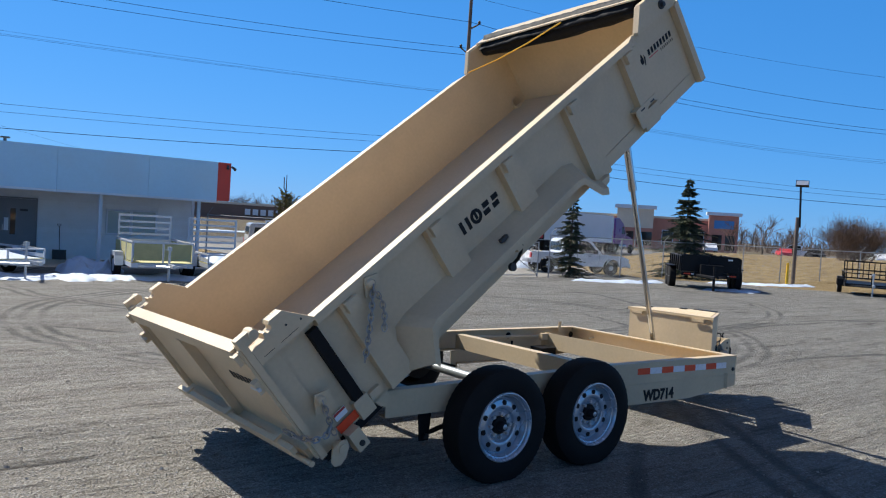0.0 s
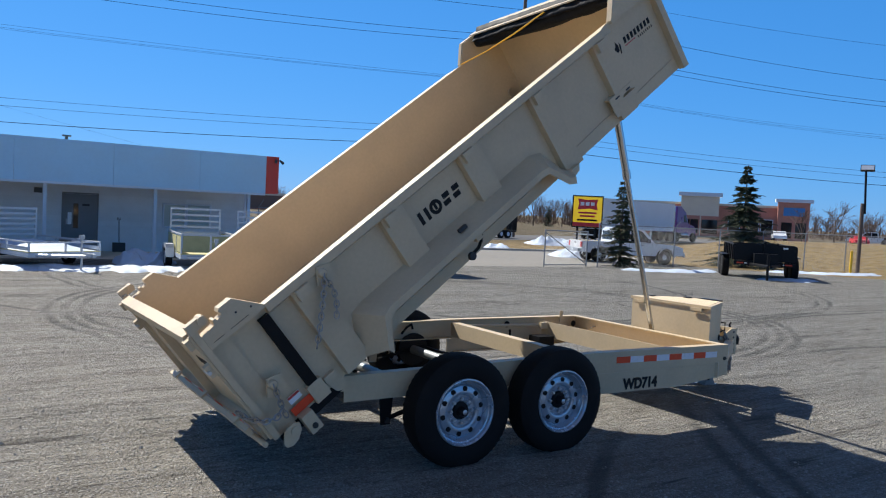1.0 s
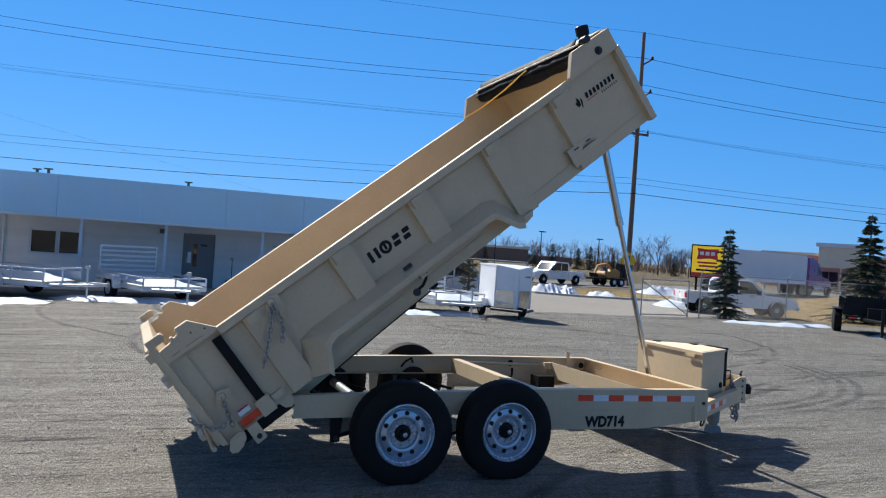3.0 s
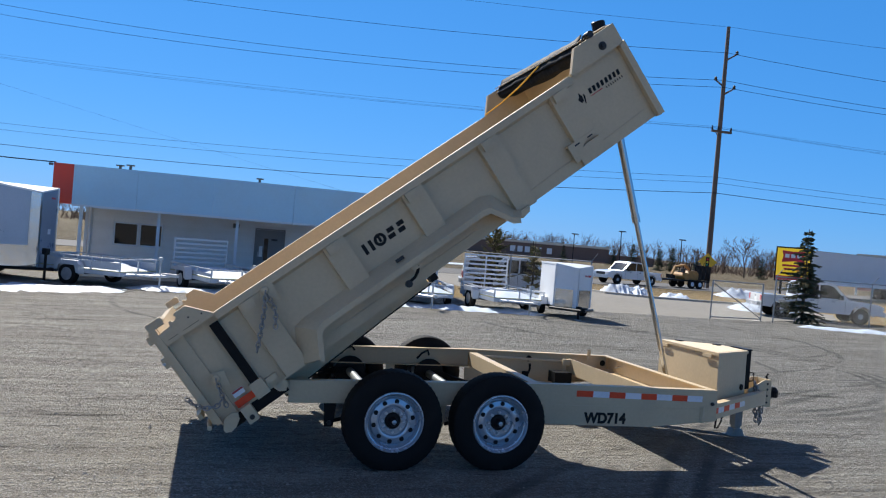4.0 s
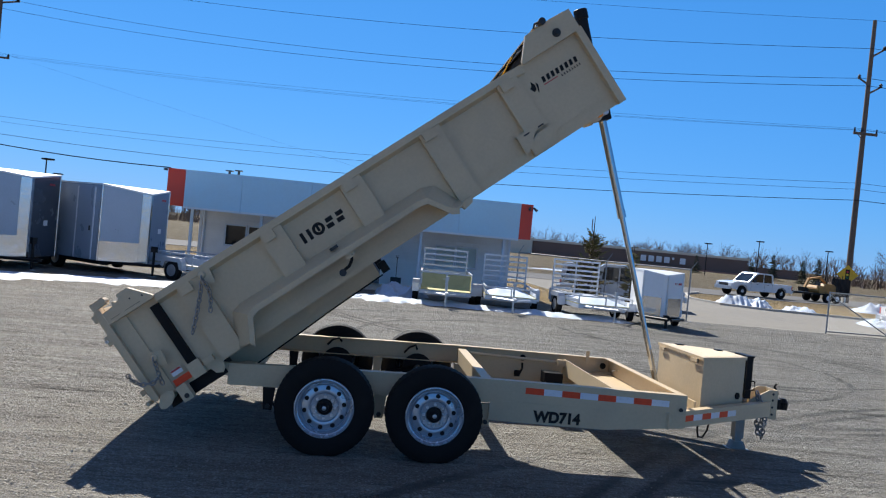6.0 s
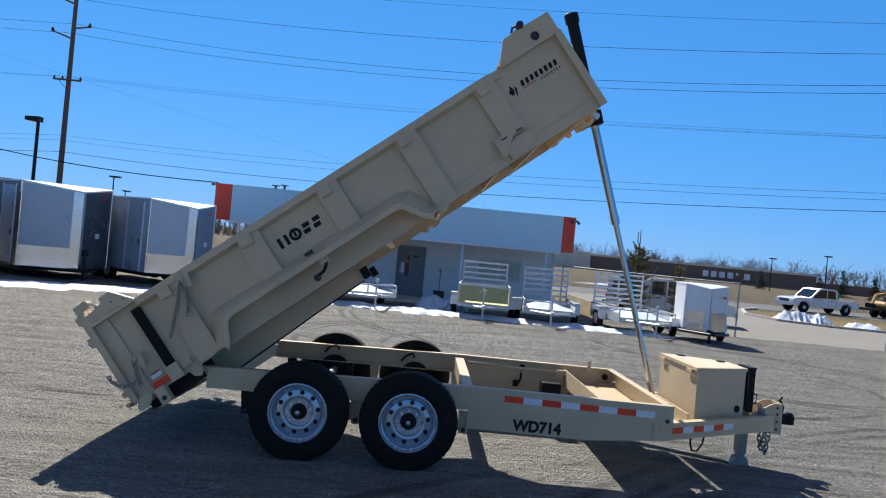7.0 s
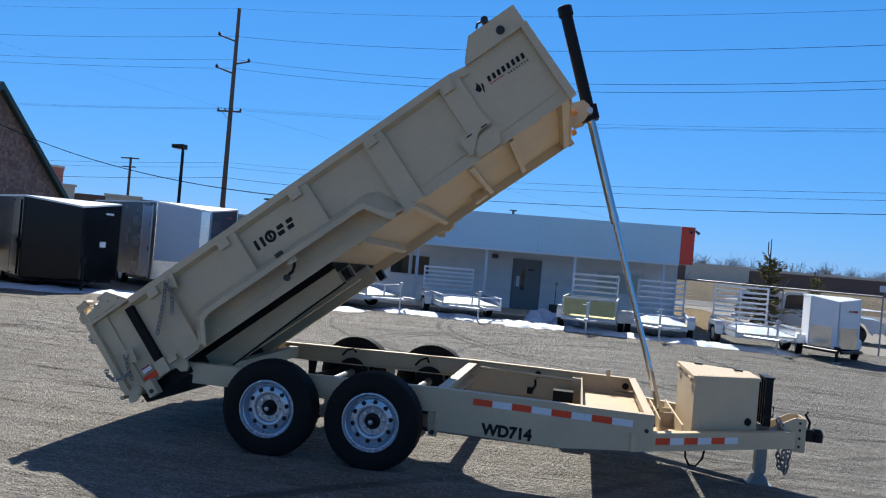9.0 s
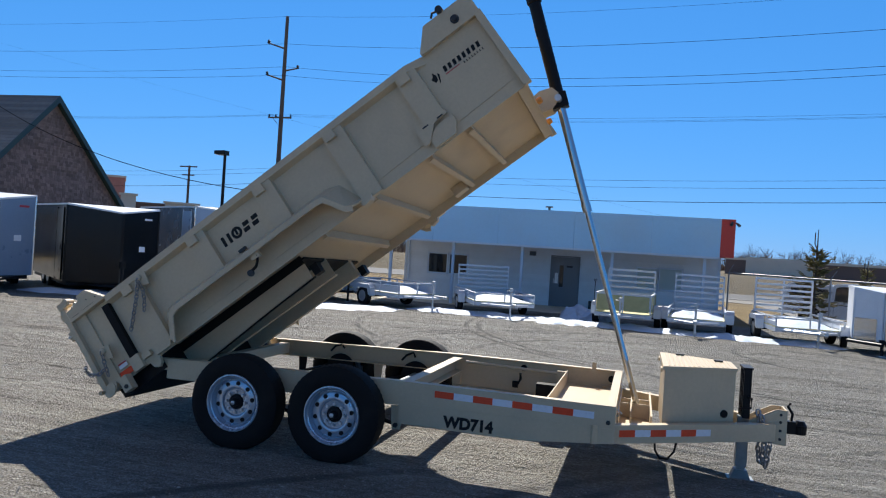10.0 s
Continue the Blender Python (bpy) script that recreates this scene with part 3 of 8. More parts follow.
def build_side(y, side):
    """One wall of the bed with its rail, stakes, pockets and fender; side is the way out."""
    near = side < 0
    t = 0.012
    wall = [(-0.455, 0.13), (3.995, 0.145), (3.995, 1.02), (3.56, 1.02), (3.42, 0.85), (-0.06, 0.85), (-0.195, 1.012), (-0.285, 1.012), (-0.300, 0.996), (-0.290, 0.984), (-0.300, 0.966), (-0.328, 0.962), (-0.336, 0.978), (-0.352, 0.978), (-0.360, 0.948), (-0.455, 0.940)]
    panel = part("side_panel", prism(wall, y, y - side * t), TAN, trailer, m=TILT, bevel=0.002)
    # folded rail along the top, standing out from the panel
    rail = bmesh.new()
    add_prism(rail, [(y - side * 0.014, 0.856), (y + side * 0.065, 0.856), (y + side * 0.065, 0.80), (y + side * 0.004, 0.775)], -0.063, 3.418, "x")
    for v in rail.verts:
        if v.co.x > 3.4 and (v.co.y - y) * side > 0.01:
            v.co.x -= 0.16
    part("top_rail", rail, TAN, panel, bevel=0.004)
    wing = [(-0.455, 0.84), (-0.065, 0.84), (-0.065, 0.862), (-0.195, 1.012), (-0.285, 1.012), (-0.300, 0.996), (-0.290, 0.984), (-0.300, 0.966), (-0.328, 0.962), (-0.336, 0.978), (-0.352, 0.978), (-0.360, 0.948), (-0.455, 0.940)]
    part("hinge_plate", prism(wing, y + side * 0.004, y + side * 0.07), TAN, panel)
    for u, v in ((-0.22, 0.93), (-0.13, 0.90)):
        part("bolt_hole", turned([(y + side * 0.0695, 0.007), (y + side * 0.0715, 0.007)], 10, "y", (u, 0, v)), BLACK_PLASTIC, panel)
    for u0, u1 in ((-0.42, -0.345), (-0.30, -0.17)):
        part("seam", prism([(u0, 0.868), (u1, 0.868), (u1, 0.871), (u0, 0.871)], y + side * 0.0705, y + side * 0.072), BLACK_PLASTIC, panel)
    head = [(3.42, 0.84), (3.996, 0.84), (3.996, 1.03), (3.562, 1.03), (3.42, 0.862)]
    part("headboard_plate", prism(head, y + side * 0.003, y + side * 0.05), TAN, panel, bevel=0.004)
    # end posts
    part("front_post", prism([(3.942, 0.138), (4.006, 0.138), (4.006, 0.86), (3.945, 0.835)], y + side * 0.002, y + side * 0.062), TAN, panel, bevel=0.004)
    rear = bmesh.new()
    add_box(rear, -0.455, -0.33, min(y + side * 0.002, y + side * 0.02), max(y + side * 0.002, y + side * 0.02), 0.13, 0.84)
    part("rear_post", rear, TAN, panel, bevel=0.004)
    # stakes with their pockets
    for i, u in enumerate((0.10, 0.855, 1.60, 2.36, 3.12)):
        low = 0.14 if i in (0, 3) else (0.345 if i == 4 else 0.385)
        st = bmesh.new()
        hat(st, u, u + 0.20, low, 0.80, y, 0.056, side)
        part("stake", st, TAN, panel, bevel=0.002)
        pk = bmesh.new()
        ya, yb = sorted((y + side * 0.057, y + side * 0.095))
        add_box(pk, u + 0.025, u + 0.125, ya, yb, 0.725, 0.798)
        part("stake_pocket", pk, TAN, panel, bevel=0.006)
    # narrow ledge low on the skin, broken by the fender
    for u0, u1 in ((2.42, 3.04), (3.32, 3.90)):
        part("seam", prism([(u0, 0.225), (u1, 0.245), (u1, 0.252), (u0, 0.232)], y + side * 0.001, y + side * 0.008), TAN, panel)
    # fender box over the wheels
    f = bmesh.new()
    out, lip = y + side * 0.20, y + side * 0.185
    line = [(0.37, 0.14), (0.405, 0.20), (0.475, 0.335), (0.54, 0.358), (2.07, 0.358), (2.135, 0.345), (2.255, 0.17), (2.31, 0.14)]
    inner = [(0.22, 0.16), (0.26, 0.22), (0.36, 0.42), (0.46, 0.44), (2.16, 0.44), (2.26, 0.40), (2.36, 0.20), (2.44, 0.165)]
    rows = []
    for (ua, va), (ub, vb) in zip(inner, line):
        rows.append([f.verts.new((ua, y, va)), f.verts.new((ub, out, vb)), f.verts.new((ub + (0.02 if ub < 1.2 else -0.02), out, vb - 0.045)), f.verts.new((ub + (0.02 if ub < 1.2 else -0.02), lip, vb - 0.045)),
                     f.verts.new((ub + (0.008 if ub < 1.2 else -0.008), lip, vb - 0.012)), f.verts.new((ua + 0.01, y, va - 0.016))])
    for a, z in zip(rows, rows[1:]):
        for k in range(6):
            f.faces.new((a[k], a[(k + 1) % 6], z[(k + 1) % 6], z[k]))
    f.faces.new(rows[0])
    f.faces.new(rows[-1][::-1])
    part("fender", f, TAN, panel)
    # welded seam inside the wheel box
    for u0, u1 in ((0.62, 1.22), (1.42, 2.0)):
        part("seam", box(u0, u1, *sorted((y - side * 0.001, y + side * 0.006)), 0.214, 0.224), TAN, panel)
    # lamp eye near the headboard and a dark strap pad at the rear
    part("lamp_eye", turned([(y + side * 0.05, 0.037), (y + side * 0.062, 0.035), (y + side * 0.064, 0.024), (y + side * 0.085, 0.02), (y + side * 0.09, 0.001)], 20, "y", (3.80, 0, 0.915)), BLACK_PLASTIC, panel, "black ringed clearance lamp", smooth=True)
    part("strap_pad", box(-0.14, -0.07, *sorted((y + side * 0.001, y + side * 0.05)), 0.20, 0.79), BLACK_RUBBER, panel, "black rubber strip", bevel=0.015)
    return panel


def build_bed():
    near, far = build_side(0.17, -1), build_side(mirrored(0.17), 1)
    a, z = 0.182, mirrored(0.182)
    part("bed_floor", prism([(-0.456, 0.240), (3.954, 0.232), (3.954, 0.246), (-0.456, 0.254)], a, z), TAN, trailer, m=TILT)
    front = part("front_wall", box(3.955, 3.97, a, z, 0.142, 1.02), TAN, trailer, m=TILT)
    part("front_cap", box(3.955, 3.996, a, z, 1.02, 1.034), TAN, front, bevel=0.006)
    part("tie_ring", turned([(-0.010, 0.052), (0.010, 0.052), (0.010, 0.030), (-0.010, 0.030), (-0.010, 0.052)], 18, "y", (3.80, far_in(0.035), 0.305)), TAN, front, smooth=True)
    part("ring_lug", box(3.765, 3.835, far_in(0.06), far_in(0.001), 0.247, 0.272), TAN, front, bevel=0.004)
    # long sills over the hinge half, full-width cross members, cavity shade painted black
    sill = part("bed_sill", shell(lambda q: add_prism(q, [(0.0, -0.05), (1.0, 0.0), (1.50, 0.015), (1.50, 0.150), (1.0, 0.150), (0.0, 0.150)], 0.60, 0.612), lambda q: add_prism(q, [(0.0, -0.062), (1.0, -0.012), (1.50, 0.003), (1.50, 0.014), (1.0, -0.001), (0.0, -0.051)], 0.60, 0.68)), TAN, trailer, m=TILT)
    # upper web is black to paint the shade between the sills
    part("sill_web", prism([(0.0, 0.151), (1.50, 0.151), (1.50, 0.234), (0.0, 0.234)], 0.602, 0.610), BLACK_PAINT, sill, "sill web coloured black as shade")
    part("sill_pad", prism([(0.0, -0.075), (1.0, -0.025), (1.52, -0.010), (1.52, 0.002), (1.0, -0.013), (0.0, -0.063)], 0.608, 0.632), BLACK_RUBBER, sill, "black pad strip")
    part("bed_sill", shell(lambda q: add_box(q, 0.0, 1.50, 1.20, 1.212, 0.045, 0.234), lambda q: add_box(q, 0.0, 1.50, 1.20, 1.27, 0.033, 0.044)), TAN, trailer, m=TILT)
    part("bed_sill", box(0.0, 1.50, 1.86, 1.93, 0.03, 0.234), TAN, trailer, "", m=TILT)
    # added black sheet: shade of the cavity under the floor
    part("shade_plate", box(0.07, 1.49, 0.70, mirrored(0.32), 0.214, 0.231), BLACK_PAINT, trailer, "black sheet painting the shade over the hinge", m=TILT)
    for u in (0.55, 1.20, 1.885, 2.43, 3.01, 3.41):
        rib = bmesh.new()
        if u < 1.8:
            add_box(rib, u, u + 0.06, 0.70, mirrored(0.70), 0.15, 0.213)
        else:
            add_prism(rib, [(0.26, 0.232), (0.34, 0.160), (mirrored(0.34), 0.160), (mirrored(0.26), 0.232)], u, u + 0.008, "x")
            add_box(rib, u - 0.04, u + 0.008, 0.34, mirrored(0.34), 0.152, 0.159)
        part("floor_beam", rib, TAN, trailer, m=TILT)
    for y in (0.59, 1.85):
        part("sill_end", box(1.53, 1.60, y, y + 0.10, 0.0, 0.10), BLACK_PAINT, trailer, "black sill end cap", m=TILT, bevel=0.01)
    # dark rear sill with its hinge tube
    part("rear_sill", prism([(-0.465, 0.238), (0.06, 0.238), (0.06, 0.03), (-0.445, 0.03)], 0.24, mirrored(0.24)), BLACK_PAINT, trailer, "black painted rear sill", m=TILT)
    for y in (0.19, mirrored(0.19)):
        part("hinge_lug", prism([(-0.03, 0.15), (0.09, 0.15), (0.075, 0.08), (0.04, 0.055), (-0.005, 0.08)], y - 0.02, y + 0.02), TAN, trailer, m=TILT, bevel=0.004)
        part("marker_box", box(-0.16, -0.05, y - 0.075, y - 0.022, 0.13, 0.26) if y < MID else box(-0.16, -0.05, y + 0.022, y + 0.075, 0.13, 0.26), TAN, trailer, m=TILT, bevel=0.004)
        part("pin_plate", box(-0.04, 0.05, y - 0.06, y - 0.02, 0.18, 0.225) if y < MID else box(-0.04, 0.05, y + 0.02, y + 0.06, 0.18, 0.225), TAN, trailer, m=TILT, bevel=0.003)
    # tie-down plates by the front end
    for y, s in ((0.17, -1), (mirrored(0.17), 1)):
        pl = bmesh.new()
        add_prism(pl, [(3.04, 0.21), (3.04, 0.37), (3.33, 0.37), (3.33, 0.335), (3.20, 0.325), (3.15, 0.27), (3.08, 0.205)], y + s * 0.05, y + s * 0.062)
        add_prism(pl, [(3.04, 0.355), (3.33, 0.355), (3.33, 0.37), (3.04, 0.37)], y + s * 0.004, y + s * 0.05)
        plate = part("tie_plate", pl, TAN, trailer, m=TILT, bevel=0.002)
        for u in (3.10, 3.24):
            part("slot", box(u, u + 0.055, *sorted((y + s * 0.0622, y + s * 0.064)), 0.335, 0.347), BLACK_PLASTIC, plate)
        knee = prism([(3.10, 0.155), (3.30, 0.155), (3.36, 0.24), (3.36, 0.30), (3.20, 0.30), (3.10, 0.24)], y + s * 0.003, y + s * 0.046)
        part("tie_knee", knee, TAN, trailer, m=TILT, bevel=0.004)
    # side step block at the front of the fender
    for y, s in ((0.17, -1), (mirrored(0.17), 1)):
        part("fender_foot", prism([(2.36, 0.10), (2.44, 0.115), (2.47, 0.16), (2.34, 0.16)], *sorted((y + s * 0.003, y + s * 0.10))), TAN, trailer, m=TILT, bevel=0.003)
    part("light_block", prism([(2.79, 0.140), (2.94, 0.150), (2.94, 0.232), (2.79, 0.232)], 1.98, 2.14), TAN, trailer, m=TILT, bevel=0.004)
    return near, far, front


def far_in(d):
    return mirrored(0.182) - d


def build_markings(near):
    """Plain shapes in place of the maker's marks, and the safety labels."""
    y0 = 0.1695
    def bar(u, v, w, h, lean=0.0, mat=DECAL, words="dark plain bar"):
        part("mark", prism([(u, v), (u + w, v), (u + w + lean, v + h), (u + lean, v + h)], y0 - 0.002, y0 + 0.002), mat, near, words)

    # two posts, a ring and two stacks of bars
    for u in (1.127, 1.188):
        bar(u, 0.560, 0.029, 0.090)
    ring = bmesh.new()
    rim = [(math.cos(k * math.tau / 28), math.sin(k * math.tau / 28)) for k in range(28)]
    loops = [[ring.verts.new((1.284 + r * c, y, 0.606 + r * s)) for c, s in rim] for r, y in ((0.052, y0 - 0.002), (0.052, y0 + 0.002), (0.027, y0 + 0.002), (0.027, y0 - 0.002))]
    for i in range(4):
        for k in range(28):
            ring.faces.new((loops[i][k], loops[i][(k + 1) % 28], loops[(i + 1) % 4][(k + 1) % 28], loops[(i + 1) % 4][k]))
    part("mark", ring, DECAL, near, "dark round ring mark")
    bar(1.272, 0.585, 0.022, 0.048)
    for u in (1.350, 1.446):
        bar(u, 0.560, 0.062, 0.037)
        bar(u + 0.014, 0.610, 0.062, 0.037)
    # a small emblem, a row of slim blocks, a red line and a row of ticks
    part("mark", prism([(3.372, 0.640), (3.392, 0.600), (3.418, 0.610), (3.424, 0.650), (3.405, 0.690), (3.395, 0.655)], y0 - 0.002, y0 + 0.002), DECAL, near, "small dark emblem")
    part("mark", prism([(3.420, 0.580), (3.428, 0.580), (3.452, 0.640), (3.440, 0.665)], y0 - 0.002, y0 + 0.002), DECAL, near, "small dark emblem")
    for i in range(8):
        bar(3.498 + 0.0458 * i, 0.627, 0.027, 0.048, 0.006)
    bar(3.495, 0.606, 0.135, 0.007, mat=DECAL_RED, words="thin red bar")
    for i in range(8):
        bar(3.665 + 0.0255 * i, 0.588, 0.008, 0.021)
    y1 = 0.148
    part("reflector", box(-0.312, -0.147, y1 - 0.004, y1 + 0.001, 0.158, 0.212), REFLECT_RED, near, "orange-red reflector plate")
    lab = part("safety_label", box(-0.29, -0.20, y1 - 0.003, y1 + 0.001, 0.235, 0.285), STICKER, near, "white label with a blue head")
    part("label_head", box(-0.288, -0.202, y1 - 0.0045, y1 - 0.003, 0.268, 0.283), STICKER_RED, lab)
    # grease stem with a hose below the fender edge
    part("spring_knob", turned([(0.02, 0.028), (0.045, 0.03), (0.06, 0.018), (0.062, 0.001)], 14, "y", (1.26, 0, 0.205)), BLACK_PLASTIC, near, "black round knob", smooth=True)
    part("hose", path([(1.27, 0.035, 0.215), (1.33, 0.03, 0.222), (1.37, 0.02, 0.25), (1.40, 0.01, 0.295)], 0.013), BLACK_RUBBER, near, "short black hose", smooth=True)
    part("latch_tab", box(1.34, 1.42, 0.0, 0.05, 0.27, 0.335), TAN, near, bevel=0.004)
    part("light_pad", box(1.27, 1.34, 0.02, 0.05, 0.395, 0.42), BLACK_PLASTIC, near, "small black lamp", bevel=0.006)
    # chains on their bolts
    for bu, bv, _ in ((0.335, 0.785, 0), (-0.31, 0.445, 0)):
        part("chain_plate", prism([(bu - 0.07, bv - 0.05), (bu + 0.055, bv - 0.10), (bu + 0.075, bv + 0.02), (bu - 0.01, bv + 0.05)], 0.085, 0.10), TAN, near, bevel=0.003)
        part("chain_bolt", turned([(0.085, 0.03), (0.07, 0.03), (0.06, 0.022), (0.055, 0.001)], 14, "y", (bu, 0, bv)), TAN, near, smooth=True)
    # chains hang true to the plumb line, so their points are turned back into the bed's own axes
    back = TILT.inverted()

    def hang(p, drops):
        q = TILT @ Vector(p)
        return [back @ (q + Vector(d)) for d in drops]
    part("chain", chain(hang((0.335, 0.062, 0.775), [(0, 0, 0), (0.0, 0.0, -0.15), (-0.015, 0.0, -0.32), (-0.03, 0, -0.45)]), 0.006, 0.05), CHAIN, near, "grey steel chain")
    part("chain", chain(hang((0.335, 0.055, 0.775), [(0, 0, -0.02), (0.06, 0, -0.09), (0.085, 0, -0.17), (0.09, 0, -0.27)]), 0.006, 0.05), CHAIN, near, "grey steel chain")
    part("chain", chain(hang((-0.31, 0.062, 0.445), [(0, 0, 0), (0.04, 0, -0.10), (0.09, 0, -0.20)]), 0.006, 0.05), CHAIN, near, "grey steel chain")
    part("chain", chain(hang((-0.31, 0.055, 0.445), [(0.05, 0, -0.15), (0.02, -0.02, -0.19), (-0.06, -0.03, -0.21), (-0.15, 0.02, -0.19), (-0.20, 0.07, -0.16)]), 0.006, 0.05), CHAIN, near, "grey steel chain")


def build_tailgate():
    a, z = 0.10, mirrored(0.10)
    gate = part("tailgate", box(-0.475, -0.457, a + 0.06, z - 0.06, 0.12, 0.955), TAN, trailer, m=TILT)
    for y0, y1 in ((a, a + 0.10), (z - 0.10, z)):
        part("gate_stile", box(-0.498, -0.4565, y0, y1, 0.15, 1.0), TAN, gate, bevel=0.008)
        part("stile_flange", box(-0.515, -0.499, y0 + 0.012, y0 + 0.045, 0.17, 0.98), TAN, gate, bevel=0.006)
    part("top_bar", box(-0.53, -0.452, a + 0.101, z - 0.101, 0.90, 0.985), TAN, gate, bevel=0.006)
    part("low_bar", box(-0.53, -0.476, a + 0.101, z - 0.101, 0.15, 0.22), TAN, gate, bevel=0.006)
    for y in (MID - 0.03,):
        part("mid_stile", box(-0.535, -0.476, y, y + 0.06, 0.221, 0.899), TAN, gate, bevel=0.004)
    for i in range(8):
        w = (z - a - 0.5) / 8
        y = a + 0.25 + i * w
        part("reflector", box(-0.5345, -0.5305, y, y + w, 0.155, 0.205), REFLECT_RED if i % 2 else REFLECT_WHITE, gate, "red reflective strip" if i % 2 else "white reflective strip")
    for i in range(6):
        part("mark", box(-0.479, -0.4755, a + 0.36 + i * 0.062, a + 0.395 + i * 0.062, 0.62, 0.675), DECAL, gate, "dark block mark")
    # spreader rod, latches, hinges and release arms
    part("release_rod", rod((-0.555, a + 0.02, 0.165), (-0.555, z - 0.02, 0.165), 0.018, 10), TAN, gate, smooth=True)
    part("ramp_bar", box(-0.590, -0.555, a + 0.12, z - 0.12, 0.235, 0.280), TAN, gate, bevel=0.006)
    for y in (a + 0.35, MID, z - 0.35):
        part("bar_clip", box(-0.595, -0.531, y - 0.03, y + 0.03, 0.281, 0.295), TAN, gate, bevel=0.003)
    for y in (a + 0.02, z - 0.02):
        s = -1 if y < MID else 1
        part("hinge", rod((-0.40, y - 0.05, 1.02), (-0.40, y + 0.05, 1.02), 0.028, 12), TAN, gate, smooth=True)
        part("hinge_strap", box(-0.50, -0.38, y - 0.03, y + 0.03, 0.985, 1.045), TAN, gate, bevel=0.006)
        part("hook", prism([(-0.36, 0.175), (-0.325, 0.150), (-0.34, 0.105), (-0.39, 0.070), (-0.44, 0.060), (-0.475, 0.080), (-0.475, 0.110), (-0.43, 0.165)], *sorted((y + s * 0.045, y + s * 0.06))), TAN, gate, bevel=0.004)
        part("hook_pivot", turned([(y - 0.07, 0.03), (y + 0.07, 0.03)], 14, "y", (-0.375, 0, 0.125)), TAN, gate, smooth=True)
        part("side_latch", box(-0.552, -0.512, y - 0.03 - s * 0.03, y + 0.03 - s * 0.03, 0.70, 0.78), TAN, gate, bevel=0.008)
        part("latch_pin", rod((-0.545, y - 0.05 - s * 0.03, 0.74), (-0.545, y + 0.05 - s * 0.03, 0.74), 0.012, 8), ZINC, gate, smooth=True)
        part("corner_block", box(-0.305, -0.22, *sorted((y - s * 0.03, y + s * 0.055)), 0.02, 0.155), TAN, gate, bevel=0.006)
        part("corner_pin", turned([(y + s * 0.056, 0.02), (y + s * 0.064, 0.018)], 12, "y", (-0.262, 0, 0.06)), BLACK_PLASTIC, gate)
        part("gate_lug", box(-0.548, -0.512, y - 0.04 - s * 0.05, y + 0.03 - s * 0.05, 0.90, 0.965), TAN, gate, bevel=0.006)
    return gate


def build_tarp(front):
    """A rolled tarp under its cap along the headboard."""
    bm = bmesh.new()
    rng = random.Random(4)
    n, rings = 30, []
    for i in range(n + 1):
        y = 0.26 + (2 * MID - 0.52) * i / n
        ring = []
        for k in range(14):
            t = k * math.tau / 14
            r = 1 + 0.18 * noise.noise(Vector((y * 4, math.cos(t) * 1.5, math.sin(t) * 1.5)))
            ring.append(bm.verts.new((3.74 + 0.11 * r * math.cos(t), y, 0.965 + 0.075 * r * math.sin(t) - 0.02 * math.sin(i / n * math.pi))))
        rings.append(ring)
    for a, z in zip(rings, rings[1:]):
        for k in range(14):
            bm.faces.new((a[k], a[(k + 1) % 14], z[(k + 1) % 14], z[k]))
    bm.faces.new(rings[0])
    bm.faces.new(rings[-1][::-1])
    part("tarp", bm, TARP, front, "crumpled black mesh tarp rolled up", smooth=True)
    flap = bmesh.new()
    grid = [[flap.verts.new((3.62 + 0.012 * noise.noise(Vector((i * 0.9, j * 0.7, 3))) + 0.035 * j, 0.26 + (2 * MID - 0.52) * i / 24, 0.99 + 0.022 * j + 0.018 * noise.noise(Vector((i * 0.5, j * 0.6, 1))))) for j in range(5)] for i in range(25)]
    for i in range(24):
        for j in range(4):
            flap.faces.new((grid[i][j], grid[i + 1][j], grid[i + 1][j + 1], grid[i][j + 1]))
    fold = part("tarp_fold", flap, TARP, front, "loose black tarp edge", smooth=True)
    fold.modifiers.new("thick", "SOLIDIFY").thickness = 0.006
    part("tarp_cap", prism([(3.66, 1.044), (3.985, 1.035), (3.985, 1.043), (3.665, 1.055)], 0.20, mirrored(0.20)), TAN, front, bevel=0.006)
    part("tarp_axle", rod((3.74, 0.19, 0.965), (3.74, mirrored(0.19), 0.965), 0.025, 12), ZINC, front, smooth=True)
    part("cord", path([(3.40, mirrored(0.22), 0.87), (3.48, mirrored(0.6), 0.90), (3.57, mirrored(1.0), 0.955), (3.66, mirrored(1.42), 1.035)], 0.008), CORD, front, "yellow bungee cord", smooth=True)
    part("tarp_motor", turned([(0.09, 0.03), (0.17, 0.03), (0.18, 0.02)], 14, "y", (3.74, 0, 1.055)), BLACK_PLASTIC, front, "black tarp crank end", smooth=True)
    part("tarp_lever", path([(3.74, 0.13, 1.06), (3.68, 0.12, 1.07), (3.65, 0.12, 1.04)], 0.010), BLACK_PLASTIC, front, smooth=True)


